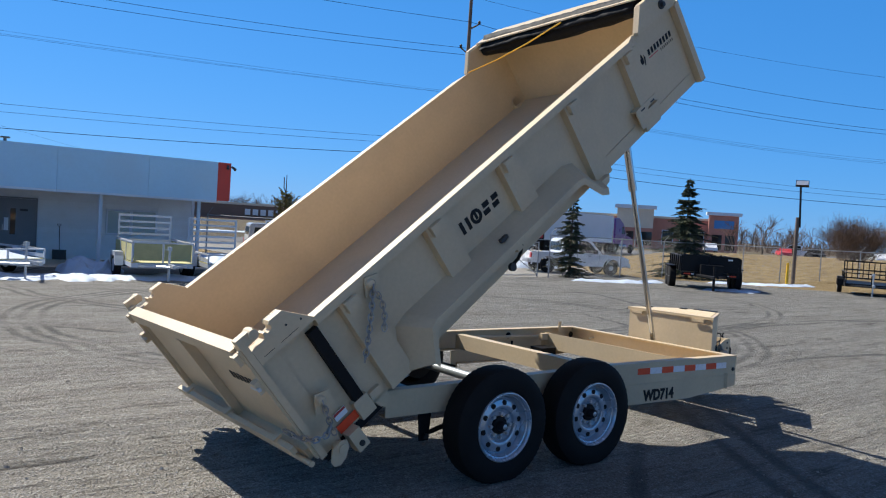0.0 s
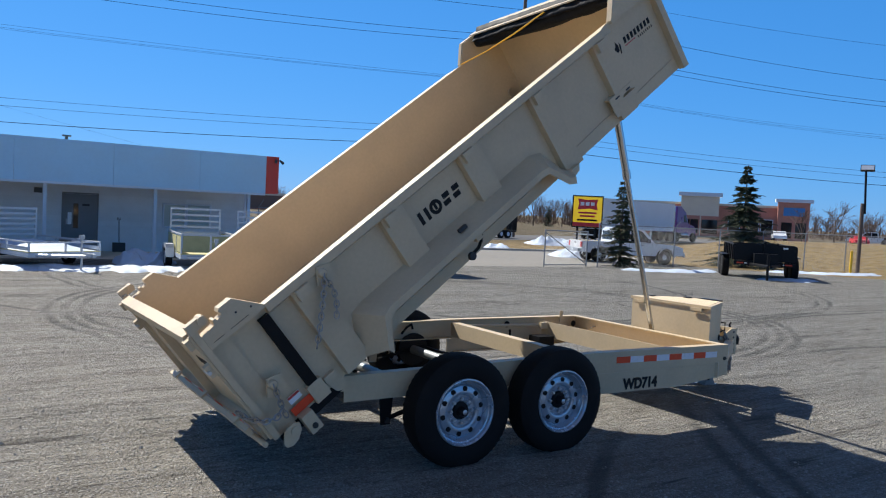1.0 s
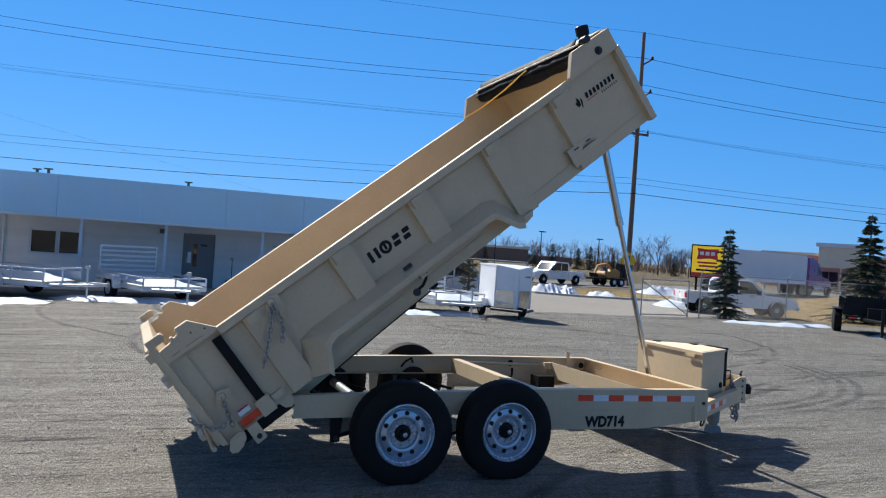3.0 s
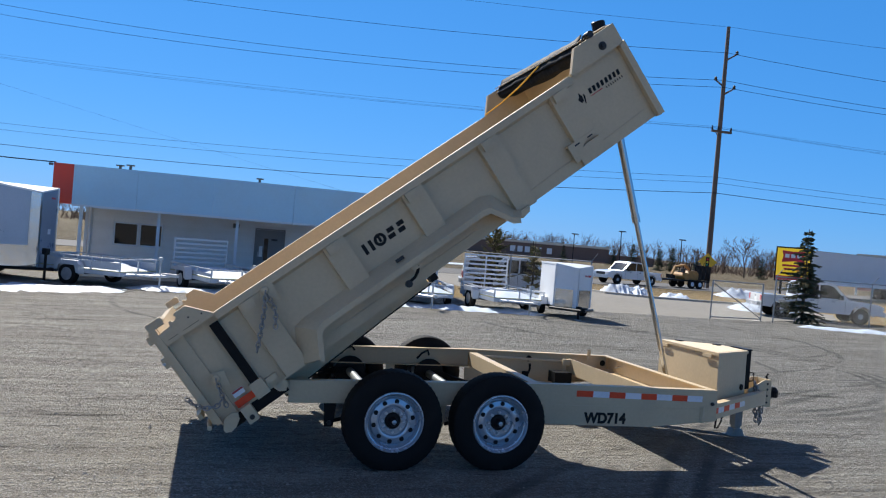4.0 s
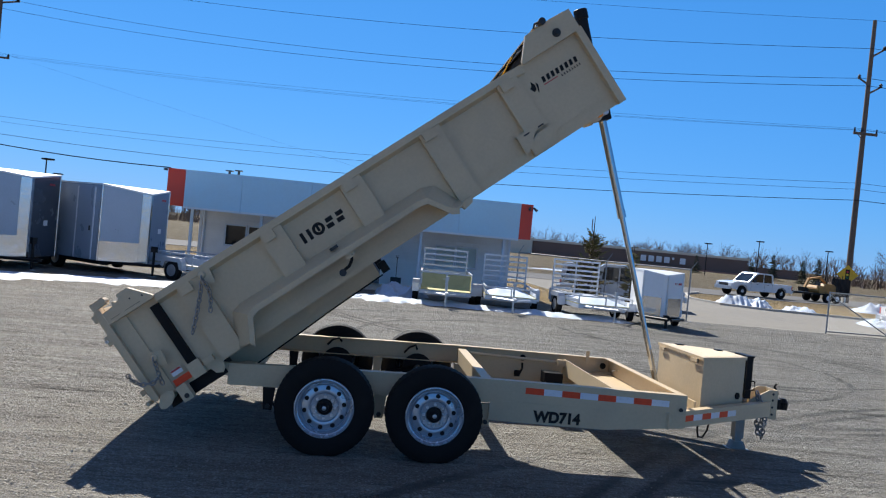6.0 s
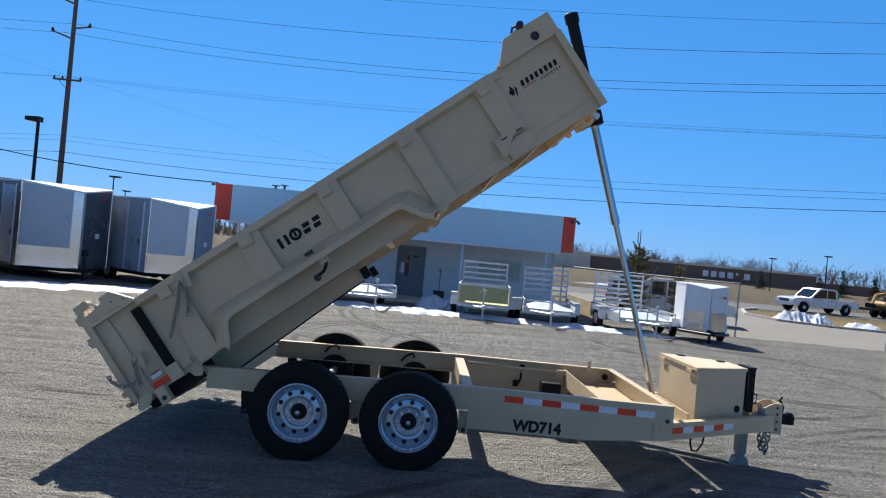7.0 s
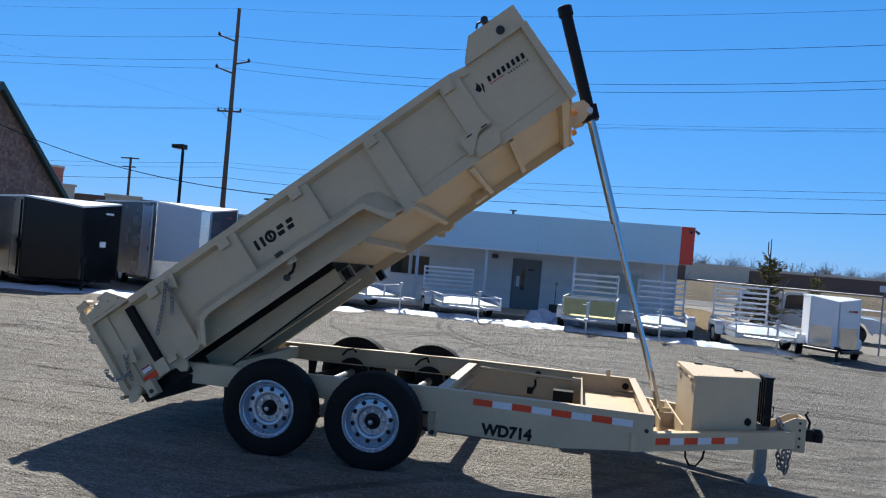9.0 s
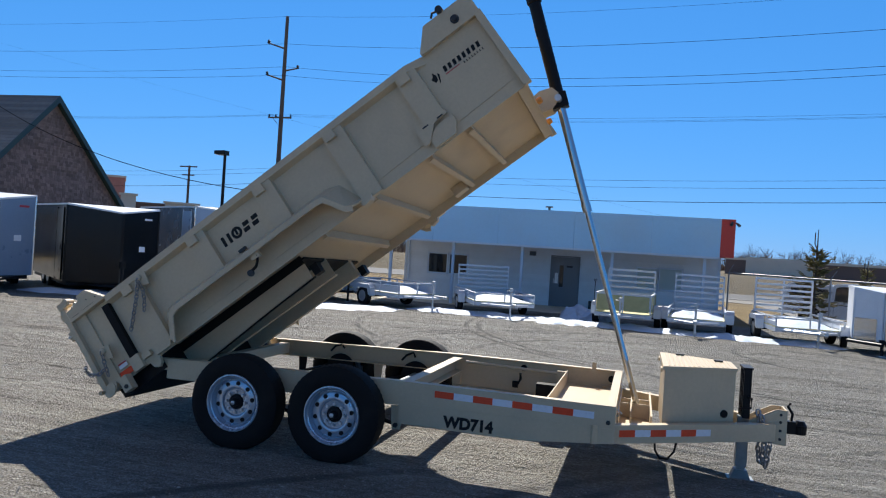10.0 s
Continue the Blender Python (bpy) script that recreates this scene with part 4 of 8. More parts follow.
def build_chassis():
    z0, z1 = 0.475, 0.63
    deep = [(-1.23, 0.468), (0.905, 0.480), (0.905, 0.335), (1.90, 0.324), (2.60, 0.385), (2.60, 0.645), (0.9, 0.655), (-1.23, 0.622)]
    for y, s in ((0.20, 1), (mirrored(0.20), -1)):
        rail = part("frame_rail", prism(deep, y, y + s * 0.012), TAN, trailer, "tan frame rail with reflective strips", bevel=0.002)
        fl = bmesh.new()
        add_prism(fl, [(-1.23, 0.6225), (0.9, 0.6555), (2.60, 0.6455), (2.60, 0.6545), (0.9, 0.6645), (-1.23, 0.6315)], *sorted((y - s * 0.002, y + s * 0.075)))
        part("top_flange", fl, TAN, rail)
        lo = bmesh.new()
        add_prism(lo, [(-1.23, 0.4675), (0.90, 0.4795), (0.90, 0.4705), (-1.23, 0.4585)], *sorted((y, y + s * 0.075)))
        part("low_flange", lo, TAN, rail)
        lo = bmesh.new()
        add_prism(lo, [(0.905, 0.3345), (1.90, 0.3235), (2.60, 0.3845), (2.60, 0.3755), (1.90, 0.3145), (0.905, 0.3255)], *sorted((y, y + s * 0.075)))
        part("deep_flange", lo, TAN, rail)
        w = 0.1555
        for i in range(8):
            x = 1.20 + i * w
            top = 0.618 - 0.020 * (i / 8)
            part("reflector", prism([(x, top - 0.052), (x + w, top - 0.0545), (x + w, top - 0.0025), (x, top)], *sorted((y - s * 0.0025, y - s * 0.0005))), REFLECT_WHITE if i % 2 else REFLECT_RED, rail, "white reflective strip" if i % 2 else "red reflective strip")
        part("weld_seam", prism([(1.02, 0.487), (2.58, 0.480), (2.58, 0.485), (1.02, 0.492)], *sorted((y - s * 0.004, y))), TAN, rail)
        part("end_plate", box(-1.36, -1.231, *sorted((y + s * 0.0, y + s * 0.04)), 0.53, 0.632), TAN, rail, bevel=0.02)
        part("bolt", turned([(y - s * 0.012, 0.018), (y, 0.018)], 6, "y", (2.55, 0, 0.53)), BLACK_PLASTIC, rail)
        # spring hangers
        for x in (-0.90, 0.0, 0.885):
            part("spring_hanger", prism([(x - 0.05, 0.458), (x + 0.05, 0.458), (x + 0.035, 0.27), (x - 0.035, 0.27)], *sorted((y + s * 0.03, y + s * 0.042))), TAN if x > -0.5 else BLACK_PAINT, rail, bevel=0.003)
            part("hanger_bolt", turned([(y + s * 0.0, 0.02), (y + s * 0.019, 0.02)], 6, "y", (x, 0, 0.305)), BLACK_PLASTIC, rail)
        for x in (-0.5, 0.47):
            spring = bmesh.new()
            for k in range(4):
                add_path(spring, [(x + (0.42 - 0.08 * k) * q, y + s * 0.05, 0.30 + 0.02 * k + 0.06 * (1 - q * q)) for q in (-1, -0.6, -0.2, 0.2, 0.6, 1)], 0.014, 4)
            part("leaf_spring", spring, BLACK_PAINT, rail, "black leaf springs")
    words = lettering("lettering", "WD714", 0.13, 0.0015, DECAL, trailer, Matrix(), 0.0062)
    left, right = min(v.co.x for v in words.data.vertices), max(v.co.x for v in words.data.vertices)
    low, high = min(v.co.y for v in words.data.vertices), max(v.co.y for v in words.data.vertices)
    words.matrix_local = pose(1.28, 0.1975, 0.336, 90, 0.3, 0) @ Matrix.Diagonal((0.405 / (right - left), 0.099 / (high - low), 1, 1)) @ Matrix.Translation((-left, -low, 0))
    for x in (-1.15,):
        part("cross_member", box(x, x + 0.09, 0.276, mirrored(0.276), 0.49, 0.60), TAN, trailer)
    # main cross channel ahead of the wheels
    part("cross_channel", shell(lambda b: add_box(b, 0.86, 0.95, 0.276, mirrored(0.276), 0.625, 0.634), lambda b: add_box(b, 0.86, 0.87, 0.276, mirrored(0.276), 0.50, 0.625), lambda b: add_box(b, 0.86, 0.95, 0.276, mirrored(0.276), 0.492, 0.50)), TAN, trailer)
    for y in (0.285, mirrored(0.285)):
        part("hose", path([(-0.55, y, 0.56), (-0.50, y, 0.62), (-0.43, y + 0.02, 0.64), (-0.40, y + 0.03, 0.60)], 0.012), BLACK_RUBBER, trailer, "black brake hose", smooth=True)
        part("hose", path([(0.28, y, 0.54), (0.33, y, 0.60), (0.40, y + 0.02, 0.63), (0.42, y + 0.03, 0.58)], 0.012), BLACK_RUBBER, trailer, "black brake hose", smooth=True)
    # sliding rod, wiring and pump along the far rail
    yr = mirrored(0.32)
    part("prop_rod", rod((1.0, yr, 0.60), (2.02, yr, 0.575), 0.016, 10), TAN, trailer, smooth=True)
    part("rod_end", box(1.96, 2.05, yr - 0.06, yr - 0.02, 0.54, 0.61), TAN, trailer, bevel=0.004)
    part("grommet", turned([(mirrored(0.235), 0.035), (mirrored(0.245), 0.03)], 16, "y", (1.60, 0, 0.585)), BLACK_RUBBER, trailer)
    part("cable_loop", path([(1.58, yr, 0.54), (1.585, yr, 0.48), (1.56, yr - 0.02, 0.43)], 0.014), BLACK_RUBBER, trailer, "black cable", smooth=True)
    part("cable_plug", turned([(0, 0.001), (0.005, 0.035), (0.06, 0.035), (0.065, 0.001)], 14, "x", (1.50, yr, 0.42)), BLACK_RUBBER, trailer, smooth=True)
    part("battery", box(1.78, 1.98, mirrored(0.58), mirrored(0.40), 0.37, 0.49), BLACK_PAINT, trailer, "black battery case", bevel=0.01)
    # open front pan with its walls
    pan = part("front_pan", box(2.06, 2.585, 0.275, mirrored(0.275), 0.47, 0.482), TAN, trailer)
    part("pan_wall", box(2.05, 2.06, 0.276, mirrored(0.276), 0.445, 0.615), TAN, pan)
    part("pan_wall", box(2.588, 2.60, 0.213, mirrored(0.213), 0.470, 0.654), TAN, pan)
    part("pan_lip", box(2.53, 2.587, 0.276, mirrored(0.276), 0.645, 0.654), TAN, pan)
    part("pan_plate", box(2.42, 2.46, 0.62, 0.63, 0.483, 0.56), ZINC, pan, "small grey plate")
    for y in (0.55, mirrored(0.55)):
        part("hand_grip", path([(2.52, y, 0.56), (2.60, y, 0.575), (2.64, y, 0.545), (2.60, y, 0.52)], 0.008), ZINC, pan, smooth=True)
    part("pull_tab", box(2.30, 2.34, mirrored(0.285), mirrored(0.277), 0.60, 0.72), TAN, pan, bevel=0.01)
    part("grommet", turned([(mirrored(0.285), 0.035), (mirrored(0.28), 0.03)], 16, "y", (2.50, 0, 0.57)), BLACK_RUBBER, pan)


def build_tongue():
    for y0, y1 in ((0.28, 1.10), (mirrored(0.28), mirrored(1.10))):
        s = 1 if y0 < MID else -1
        a, z = Vector((2.601, y0, 0)), Vector((3.86, y1, 0))
        back = 0.19
        d = (z - a).normalized()
        side = Vector((-d.y, d.x, 0)) * s
        ang = math.degrees(math.atan2(d.y, d.x))
        ln = (z - a).length
        m = pose(a.x, a.y, 0, 0, 0, ang)
        beam = part("tongue_beam", box(-back, ln, *sorted((0, s * 0.075)), 0.345, 0.485), TAN, trailer, m=m, bevel=0.004)
        for i in range(1, 7):
            x = -0.10 + i * 0.138
            part("reflector", box(x, x + 0.138, *sorted((-s * 0.003, -s * 0.001)), 0.395, 0.447), REFLECT_RED if i % 2 else REFLECT_WHITE, beam, "red reflective strip" if i % 2 else "white reflective strip")
    part("ram_cradle", shell(lambda b: add_box(b, 2.602, 2.615, 0.6, mirrored(0.6), 0.40, 0.52), lambda b: add_box(b, 2.70, 2.715, 0.75, mirrored(0.75), 0.40, 0.52), lambda b: add_box(b, 2.86, 2.875, 0.62, mirrored(0.62), 0.40, 0.52),
                             lambda b: add_box(b, 2.616, 2.86, 1.12, 1.135, 0.40, 0.52), lambda b: add_box(b, 2.616, 2.86, 1.365, 1.38, 0.40, 0.52)), TAN, trailer)
    part("ram_plate", box(2.616, 2.86, 0.62, mirrored(0.62), 0.385, 0.399), TAN, trailer)
    # coupler channel at the nose
    nose = bmesh.new()
    for y in (MID - 0.115, MID + 0.103):
        add_prism(nose, [(3.66, 0.33), (3.95, 0.31), (3.95, 0.60), (3.86, 0.60), (3.66, 0.49)], y, y + 0.012)
    add_box(nose, 3.935, 3.95, MID - 0.103, MID + 0.103, 0.31, 0.60)
    coupler = part("coupler", nose, TAN, trailer)
    for z in (0.36, 0.43, 0.50, 0.56):
        part("bolt_hole", turned([(MID - 0.118, 0.012), (MID - 0.115, 0.012)], 10, "y", (3.90, 0, z)), BLACK_PLASTIC, coupler)
    part("ball_socket", shell(lambda b: add_box(b, 3.951, 4.03, MID - 0.04, MID + 0.04, 0.40, 0.50), lambda b: add_turned(b, [(0.40, 0.05), (0.47, 0.055), (0.51, 0.03)], 16, "z", (4.07, MID, 0))), BLACK_PAINT, coupler, "black ball coupler", bevel=0.006)
    part("coupler_lever", path([(4.0, MID, 0.50), (4.01, MID, 0.56), (3.97, MID, 0.62), (3.99, MID, 0.65)], 0.012), BLACK_PAINT, coupler, "black latch lever", smooth=True)
    # jack, with its crank frame
    jack = part("drop_leg_jack", box(3.58, 3.67, MID - 0.045, MID + 0.045, 0.085, 0.50), JACK_STEEL, trailer, "galvanised steel drop-leg jack", bevel=0.006)
    part("jack_inner", box(3.592, 3.658, MID - 0.033, MID + 0.033, 0.0, 0.10), JACK_STEEL, jack)
    part("jack_foot", shell(lambda b: add_box(b, 3.52, 3.73, MID - 0.085, MID + 0.085, -0.030, -0.018), lambda b: add_prism(b, [(3.545, -0.018), (3.705, -0.018), (3.675, 0.055), (3.575, 0.055)], MID - 0.05, MID + 0.05)), JACK_STEEL, jack, bevel=0.003)
    upright = bmesh.new()
    for y in (MID - 0.12, MID - 0.04, MID + 0.04, MID + 0.11):
        add_box(upright, 3.60, 3.66, y, y + 0.018, 0.50, 0.905)
    add_box(upright, 3.59, 3.67, MID - 0.125, MID + 0.135, 0.905, 0.92)
    add_box(upright, 3.61, 3.65, MID - 0.10, MID + 0.11, 0.50, 0.58)
    part("jack_frame", upright, BLACK_PAINT, jack, "black upright jack frame", bevel=0.003)
    part("crank", path([(3.64, MID - 0.14, 0.68), (3.66, MID - 0.18, 0.68), (3.66, MID - 0.18, 0.60), (3.56, MID - 0.20, 0.59)], 0.009), BLACK_PAINT, jack, "bent crank handle", smooth=True)
    part("safety_chain", chain([(3.72, MID - 0.13, 0.58), (3.74, MID - 0.15, 0.45), (3.73, MID - 0.15, 0.30), (3.75, MID - 0.16, 0.17), (3.80, MID - 0.15, 0.14), (3.82, MID - 0.14, 0.30), (3.80, MID - 0.13, 0.46)], 0.008, 0.06), CHAIN, trailer, "rusty grey safety chain")
    part("safety_chain", chain([(3.75, MID - 0.13, 0.54), (3.78, MID - 0.16, 0.38), (3.77, MID - 0.17, 0.22), (3.79, MID - 0.17, 0.16)], 0.008, 0.06), CHAIN, trailer, "rusty grey safety chain")
    pts = [(2.90, 0.60, 0.36), (2.91, 0.62, 0.26), (2.95, 0.68, 0.19), (3.01, 0.72, 0.18), (3.06, 0.74, 0.24), (3.08, 0.74, 0.36)]
    part("wiring_loop", path(pts, 0.009), BLACK_RUBBER, trailer, "hanging loop of black wiring", smooth=True)


def build_toolbox():
    near, far = (2.95, 0.70), (2.95, mirrored(0.74))
    plan = [near, (3.52, 1.02), (3.52, mirrored(1.02)), far]
    body = part("toolbox", prism(plan, 0.40, 0.890, "z"), TAN, trailer, "tan steel tongue toolbox with ribbed lid", bevel=0.006)
    grow = [(2.935, 0.685), (3.53, 1.01), (3.53, mirrored(1.01)), (2.935, mirrored(0.725))]
    lid = part("lid", prism(grow, 0.8905, 0.918, "z"), TAN, body, bevel=0.005)
    for i in range(14):
        t = (i + 0.5) / 14
        x = 2.97 + 0.54 * t
        y0 = 0.70 + (x - 2.935) * 0.55
        part("lid_rib", prism([(x - 0.009, 0.9185), (x + 0.009, 0.9185), (x + 0.005, 0.9215), (x - 0.005, 0.9215)], y0 + 0.02, mirrored(y0 + 0.02)), TAN, lid)
    part("lid_latch", box(3.07, 3.14, mirrored(0.90), mirrored(0.84), 0.9225, 0.934), BLACK_PLASTIC, lid, "black lid latch", bevel=0.004)
    part("lid_latch", box(3.38, 3.45, mirrored(1.14), mirrored(1.08), 0.9225, 0.934), BLACK_PLASTIC, lid, "black lid latch", bevel=0.004)
    for y in (0.86, mirrored(0.86)):
        part("hinge", box(2.922, 2.934, y - 0.07, y + 0.07, 0.858, 0.8885), TAN, body, bevel=0.003)
    d = Vector((0.57, 0.32, 0)).normalized()
    p = Vector((2.95, 0.70, 0)) + d * 0.56
    part("cable_grommet", rod((p.x, p.y, 0.545), (p.x + d.y * 0.012, p.y - d.x * 0.012, 0.545), 0.032, 16), BLACK_RUBBER, body)
    return body


def build_ram():
    foot, top = Vector((2.775, MID - 0.01, 0.44)), Vector((1.605, MID - 0.065, 4.11))
    d = (top - foot).normalized()

    def along(z):
        return foot + d * ((z - foot.z) / d.z)
    ram = part("hydraulic_ram", rod(along(0.44), along(2.22), 0.026, 18), CHROME, trailer, "telescopic chrome hoist ram", smooth=True)
    part("ram_stage", rod(along(2.20), along(3.12), 0.038, 18), CHROME, ram, smooth=True)
    part("stage_collar", rod(along(2.17), along(2.25), 0.042, 18), CHROME, ram, smooth=True)
    part("ram_barrel", rod(along(3.16), along(4.06), 0.055, 18), BLACK_PAINT, ram, "black ram barrel", smooth=True)
    part("barrel_cap", rod(along(4.04), along(4.13), 0.068, 14), BLACK_PAINT, ram, bevel=0.006)
    part("barrel_label", box(-0.03, 0.03, -0.0585, -0.055, -0.06, 0.06, m=Matrix.Translation(along(3.80)) @ d.to_track_quat("Z", "Y").to_matrix().to_4x4()), STICKER, ram, "white label")
    part("trunnion", box(-0.065, 0.065, -0.075, 0.075, -0.07, 0.07, m=Matrix.Translation(along(3.155)) @ d.to_track_quat("Z", "Y").to_matrix().to_4x4()), BLACK_PAINT, ram, "black trunnion block", bevel=0.008)
    part("trunnion_pin", rod(along(3.155) - Vector((0, 0.15, 0)), along(3.155) + Vector((0, 0.15, 0)), 0.03, 14), ZINC, ram, smooth=True)
    part("ram_shoe", rod(along(0.44) - Vector((0, 0.10, 0)), along(0.44) + Vector((0, 0.10, 0)), 0.022, 12), ZINC, ram, smooth=True)
    for y in (MID - 0.125, MID + 0.11):
        part("ram_bracket", prism([(3.971, 0.10), (3.971, 0.27), (4.05, 0.28), (4.16, 0.24), (4.18, 0.17), (4.14, 0.11), (4.06, 0.08)], y - 0.05, y - 0.035), TAN, trailer, m=TILT, bevel=0.003)
    for y in (MID - 0.45, mirrored(MID - 0.45)):
        part("front_knob", turned([(3.97, 0.03), (4.01, 0.03), (4.02, 0.02)], 12, "x", (0, y, 0.14)), AMBER, trailer, "small amber lamp", m=TILT, smooth=True)
    part("front_sill", box(3.88, 3.954, 0.20, mirrored(0.20), 0.150, 0.229), TAN, trailer, m=TILT, bevel=0.004)


def build_wheels():
    r, w = 0.392, 0.225
    prof = [(-0.10, 0.232), (-0.112, 0.262), (-0.115, 0.318), (-0.104, 0.362), (-0.086, 0.384), (-0.05, 0.391), (0.05, 0.391), (0.086, 0.384), (0.104, 0.362), (0.115, 0.318), (0.112, 0.262), (0.10, 0.232)]
    for s, yc in ((-1, 0.055), (1, mirrored(0.055))):
        for x in (-0.435, 0.435):
            wheel = empty("wheel")
            wheel.parent = trailer
            wheel.location = (x, yc, 0.375)
            tyre = bmesh.new()
            n = 108
            rings = []
            for a, q in prof + [(0.09, 0.222), (-0.09, 0.222)]:
                ring = []
                for k in range(n):
                    t = k * math.tau / n
                    rr = q
                    if q > 0.37:
                        rr += 0.0025 * (1 if (k + (1 if a > 0 else 0)) % 2 else -1)
                    v = Vector((rr * math.cos(t), a, rr * math.sin(t)))
                    if v.z < -0.371:
                        v.z = -0.371
                    ring.append(tyre.verts.new(v))
                rings.append(ring)
            for i in range(len(rings)):
                a, z = rings[i], rings[(i + 1) % len(rings)]
                for k in range(n):
                    tyre.faces.new((a[k], a[(k + 1) % n], z[(k + 1) % n], z[k]))
            part("tyre", tyre, BLACK_RUBBER, wheel, "black ribbed trailer tyre", smooth=True)
            # dished steel rim with round hand holes
            rim = bmesh.new()
            o = s
            lip = [(o * 0.098, 0.236), (o * 0.110, 0.231), (o * 0.111, 0.224), (o * 0.100, 0.216), (o * 0.084, 0.213), (o * 0.080, 0.205), (o * 0.058, 0.202), (o * 0.050, 0.196), (o * 0.030, 0.190)]
            m = 48
            rings = [[rim.verts.new((q * math.cos(k * math.tau / m), a, q * math.sin(k * math.tau / m))) for k in range(m)] for a, q in lip]
            disc = [(0.030, 0.190), (0.034, 0.182), (0.052, 0.174), (0.060, 0.146), (0.064, 0.130), (0.058, 0.116), (0.040, 0.108), (0.038, 0.066), (0.030, 0.062)]
            rings += [[rim.verts.new((q * math.cos(k * math.tau / m), o * a, q * math.sin(k * math.tau / m))) for k in range(m)] for a, q in disc[1:]]
            for i in range(len(rings) - 1):
                a, z = rings[i], rings[i + 1]
                for k in range(m):
                    rim.faces.new((a[k], a[(k + 1) % m], z[(k + 1) % m], z[k]))
            part("rim", rim, RIM, wheel, "silver painted eight-lug steel rim", smooth=True)
            for k in range(10):
                t = k * math.tau / 10 + 0.2
                part("hand_hole", turned([(min(o * 0.050, o * 0.0615), 0.0185), (max(o * 0.050, o * 0.0615), 0.0185)], 12, "y", (0.155 * math.cos(t), 0, 0.155 * math.sin(t))), BLACK_PAINT, wheel)
            part("hub", turned([(o * -0.08, 0.06), (o * 0.045, 0.06), (o * 0.05, 0.058), (o * 0.052, 0.036), (o * 0.085, 0.034), (o * 0.098, 0.026), (o * 0.10, 0.001)], 24), BLACK_PAINT, wheel, "black greasy hub", smooth=True)
            part("hub_cap", turned([(o * 0.1005, 0.018), (o * 0.104, 0.012), (o * 0.105, 0.001)], 16), ZINC, wheel, smooth=True)
            for k in range(8):
                t = k * math.tau / 8
                part("lug_nut", rod((0.084 * math.cos(t), o * 0.038, 0.084 * math.sin(t)), (0.084 * math.cos(t), o * 0.060, 0.084 * math.sin(t)), 0.012, 6), ZINC, wheel)
    for x in (-0.435, 0.435):
        axle = part("axle", rod((x, 0.17, 0.375), (x, mirrored(0.17), 0.375), 0.042, 14), JACK_STEEL, trailer, "grey axle tube", smooth=True)
        for y in (0.21, mirrored(0.21)):
            part("brake_drum", rod((x, y - 0.04, 0.375), (x, y + 0.04, 0.375), 0.15, 24), BLACK_PAINT, axle)
            part("brake_guard", rod((x, y - 0.05 if y > MID else y + 0.041, 0.375), (x, y - 0.041 if y > MID else y + 0.05, 0.375), 0.165, 24), BLACK_PAINT, axle)
    for x in (-0.28, 0.62):
        part("shock_tube", rod((x, 0.50, 0.52), (x - 0.05, 0.75, 0.40), 0.03, 12), JACK_STEEL, trailer, "grey tube", smooth=True)


near_side, far_side, front_wall = build_bed()
build_markings(near_side)
build_tailgate()
build_tarp(front_wall)
build_chassis()
on_frame = set(trailer.children)
build_tongue()
build_toolbox()
for ob in set(trailer.children) - on_frame:
    ob.location.z += 0.016
build_ram()
build_wheels()


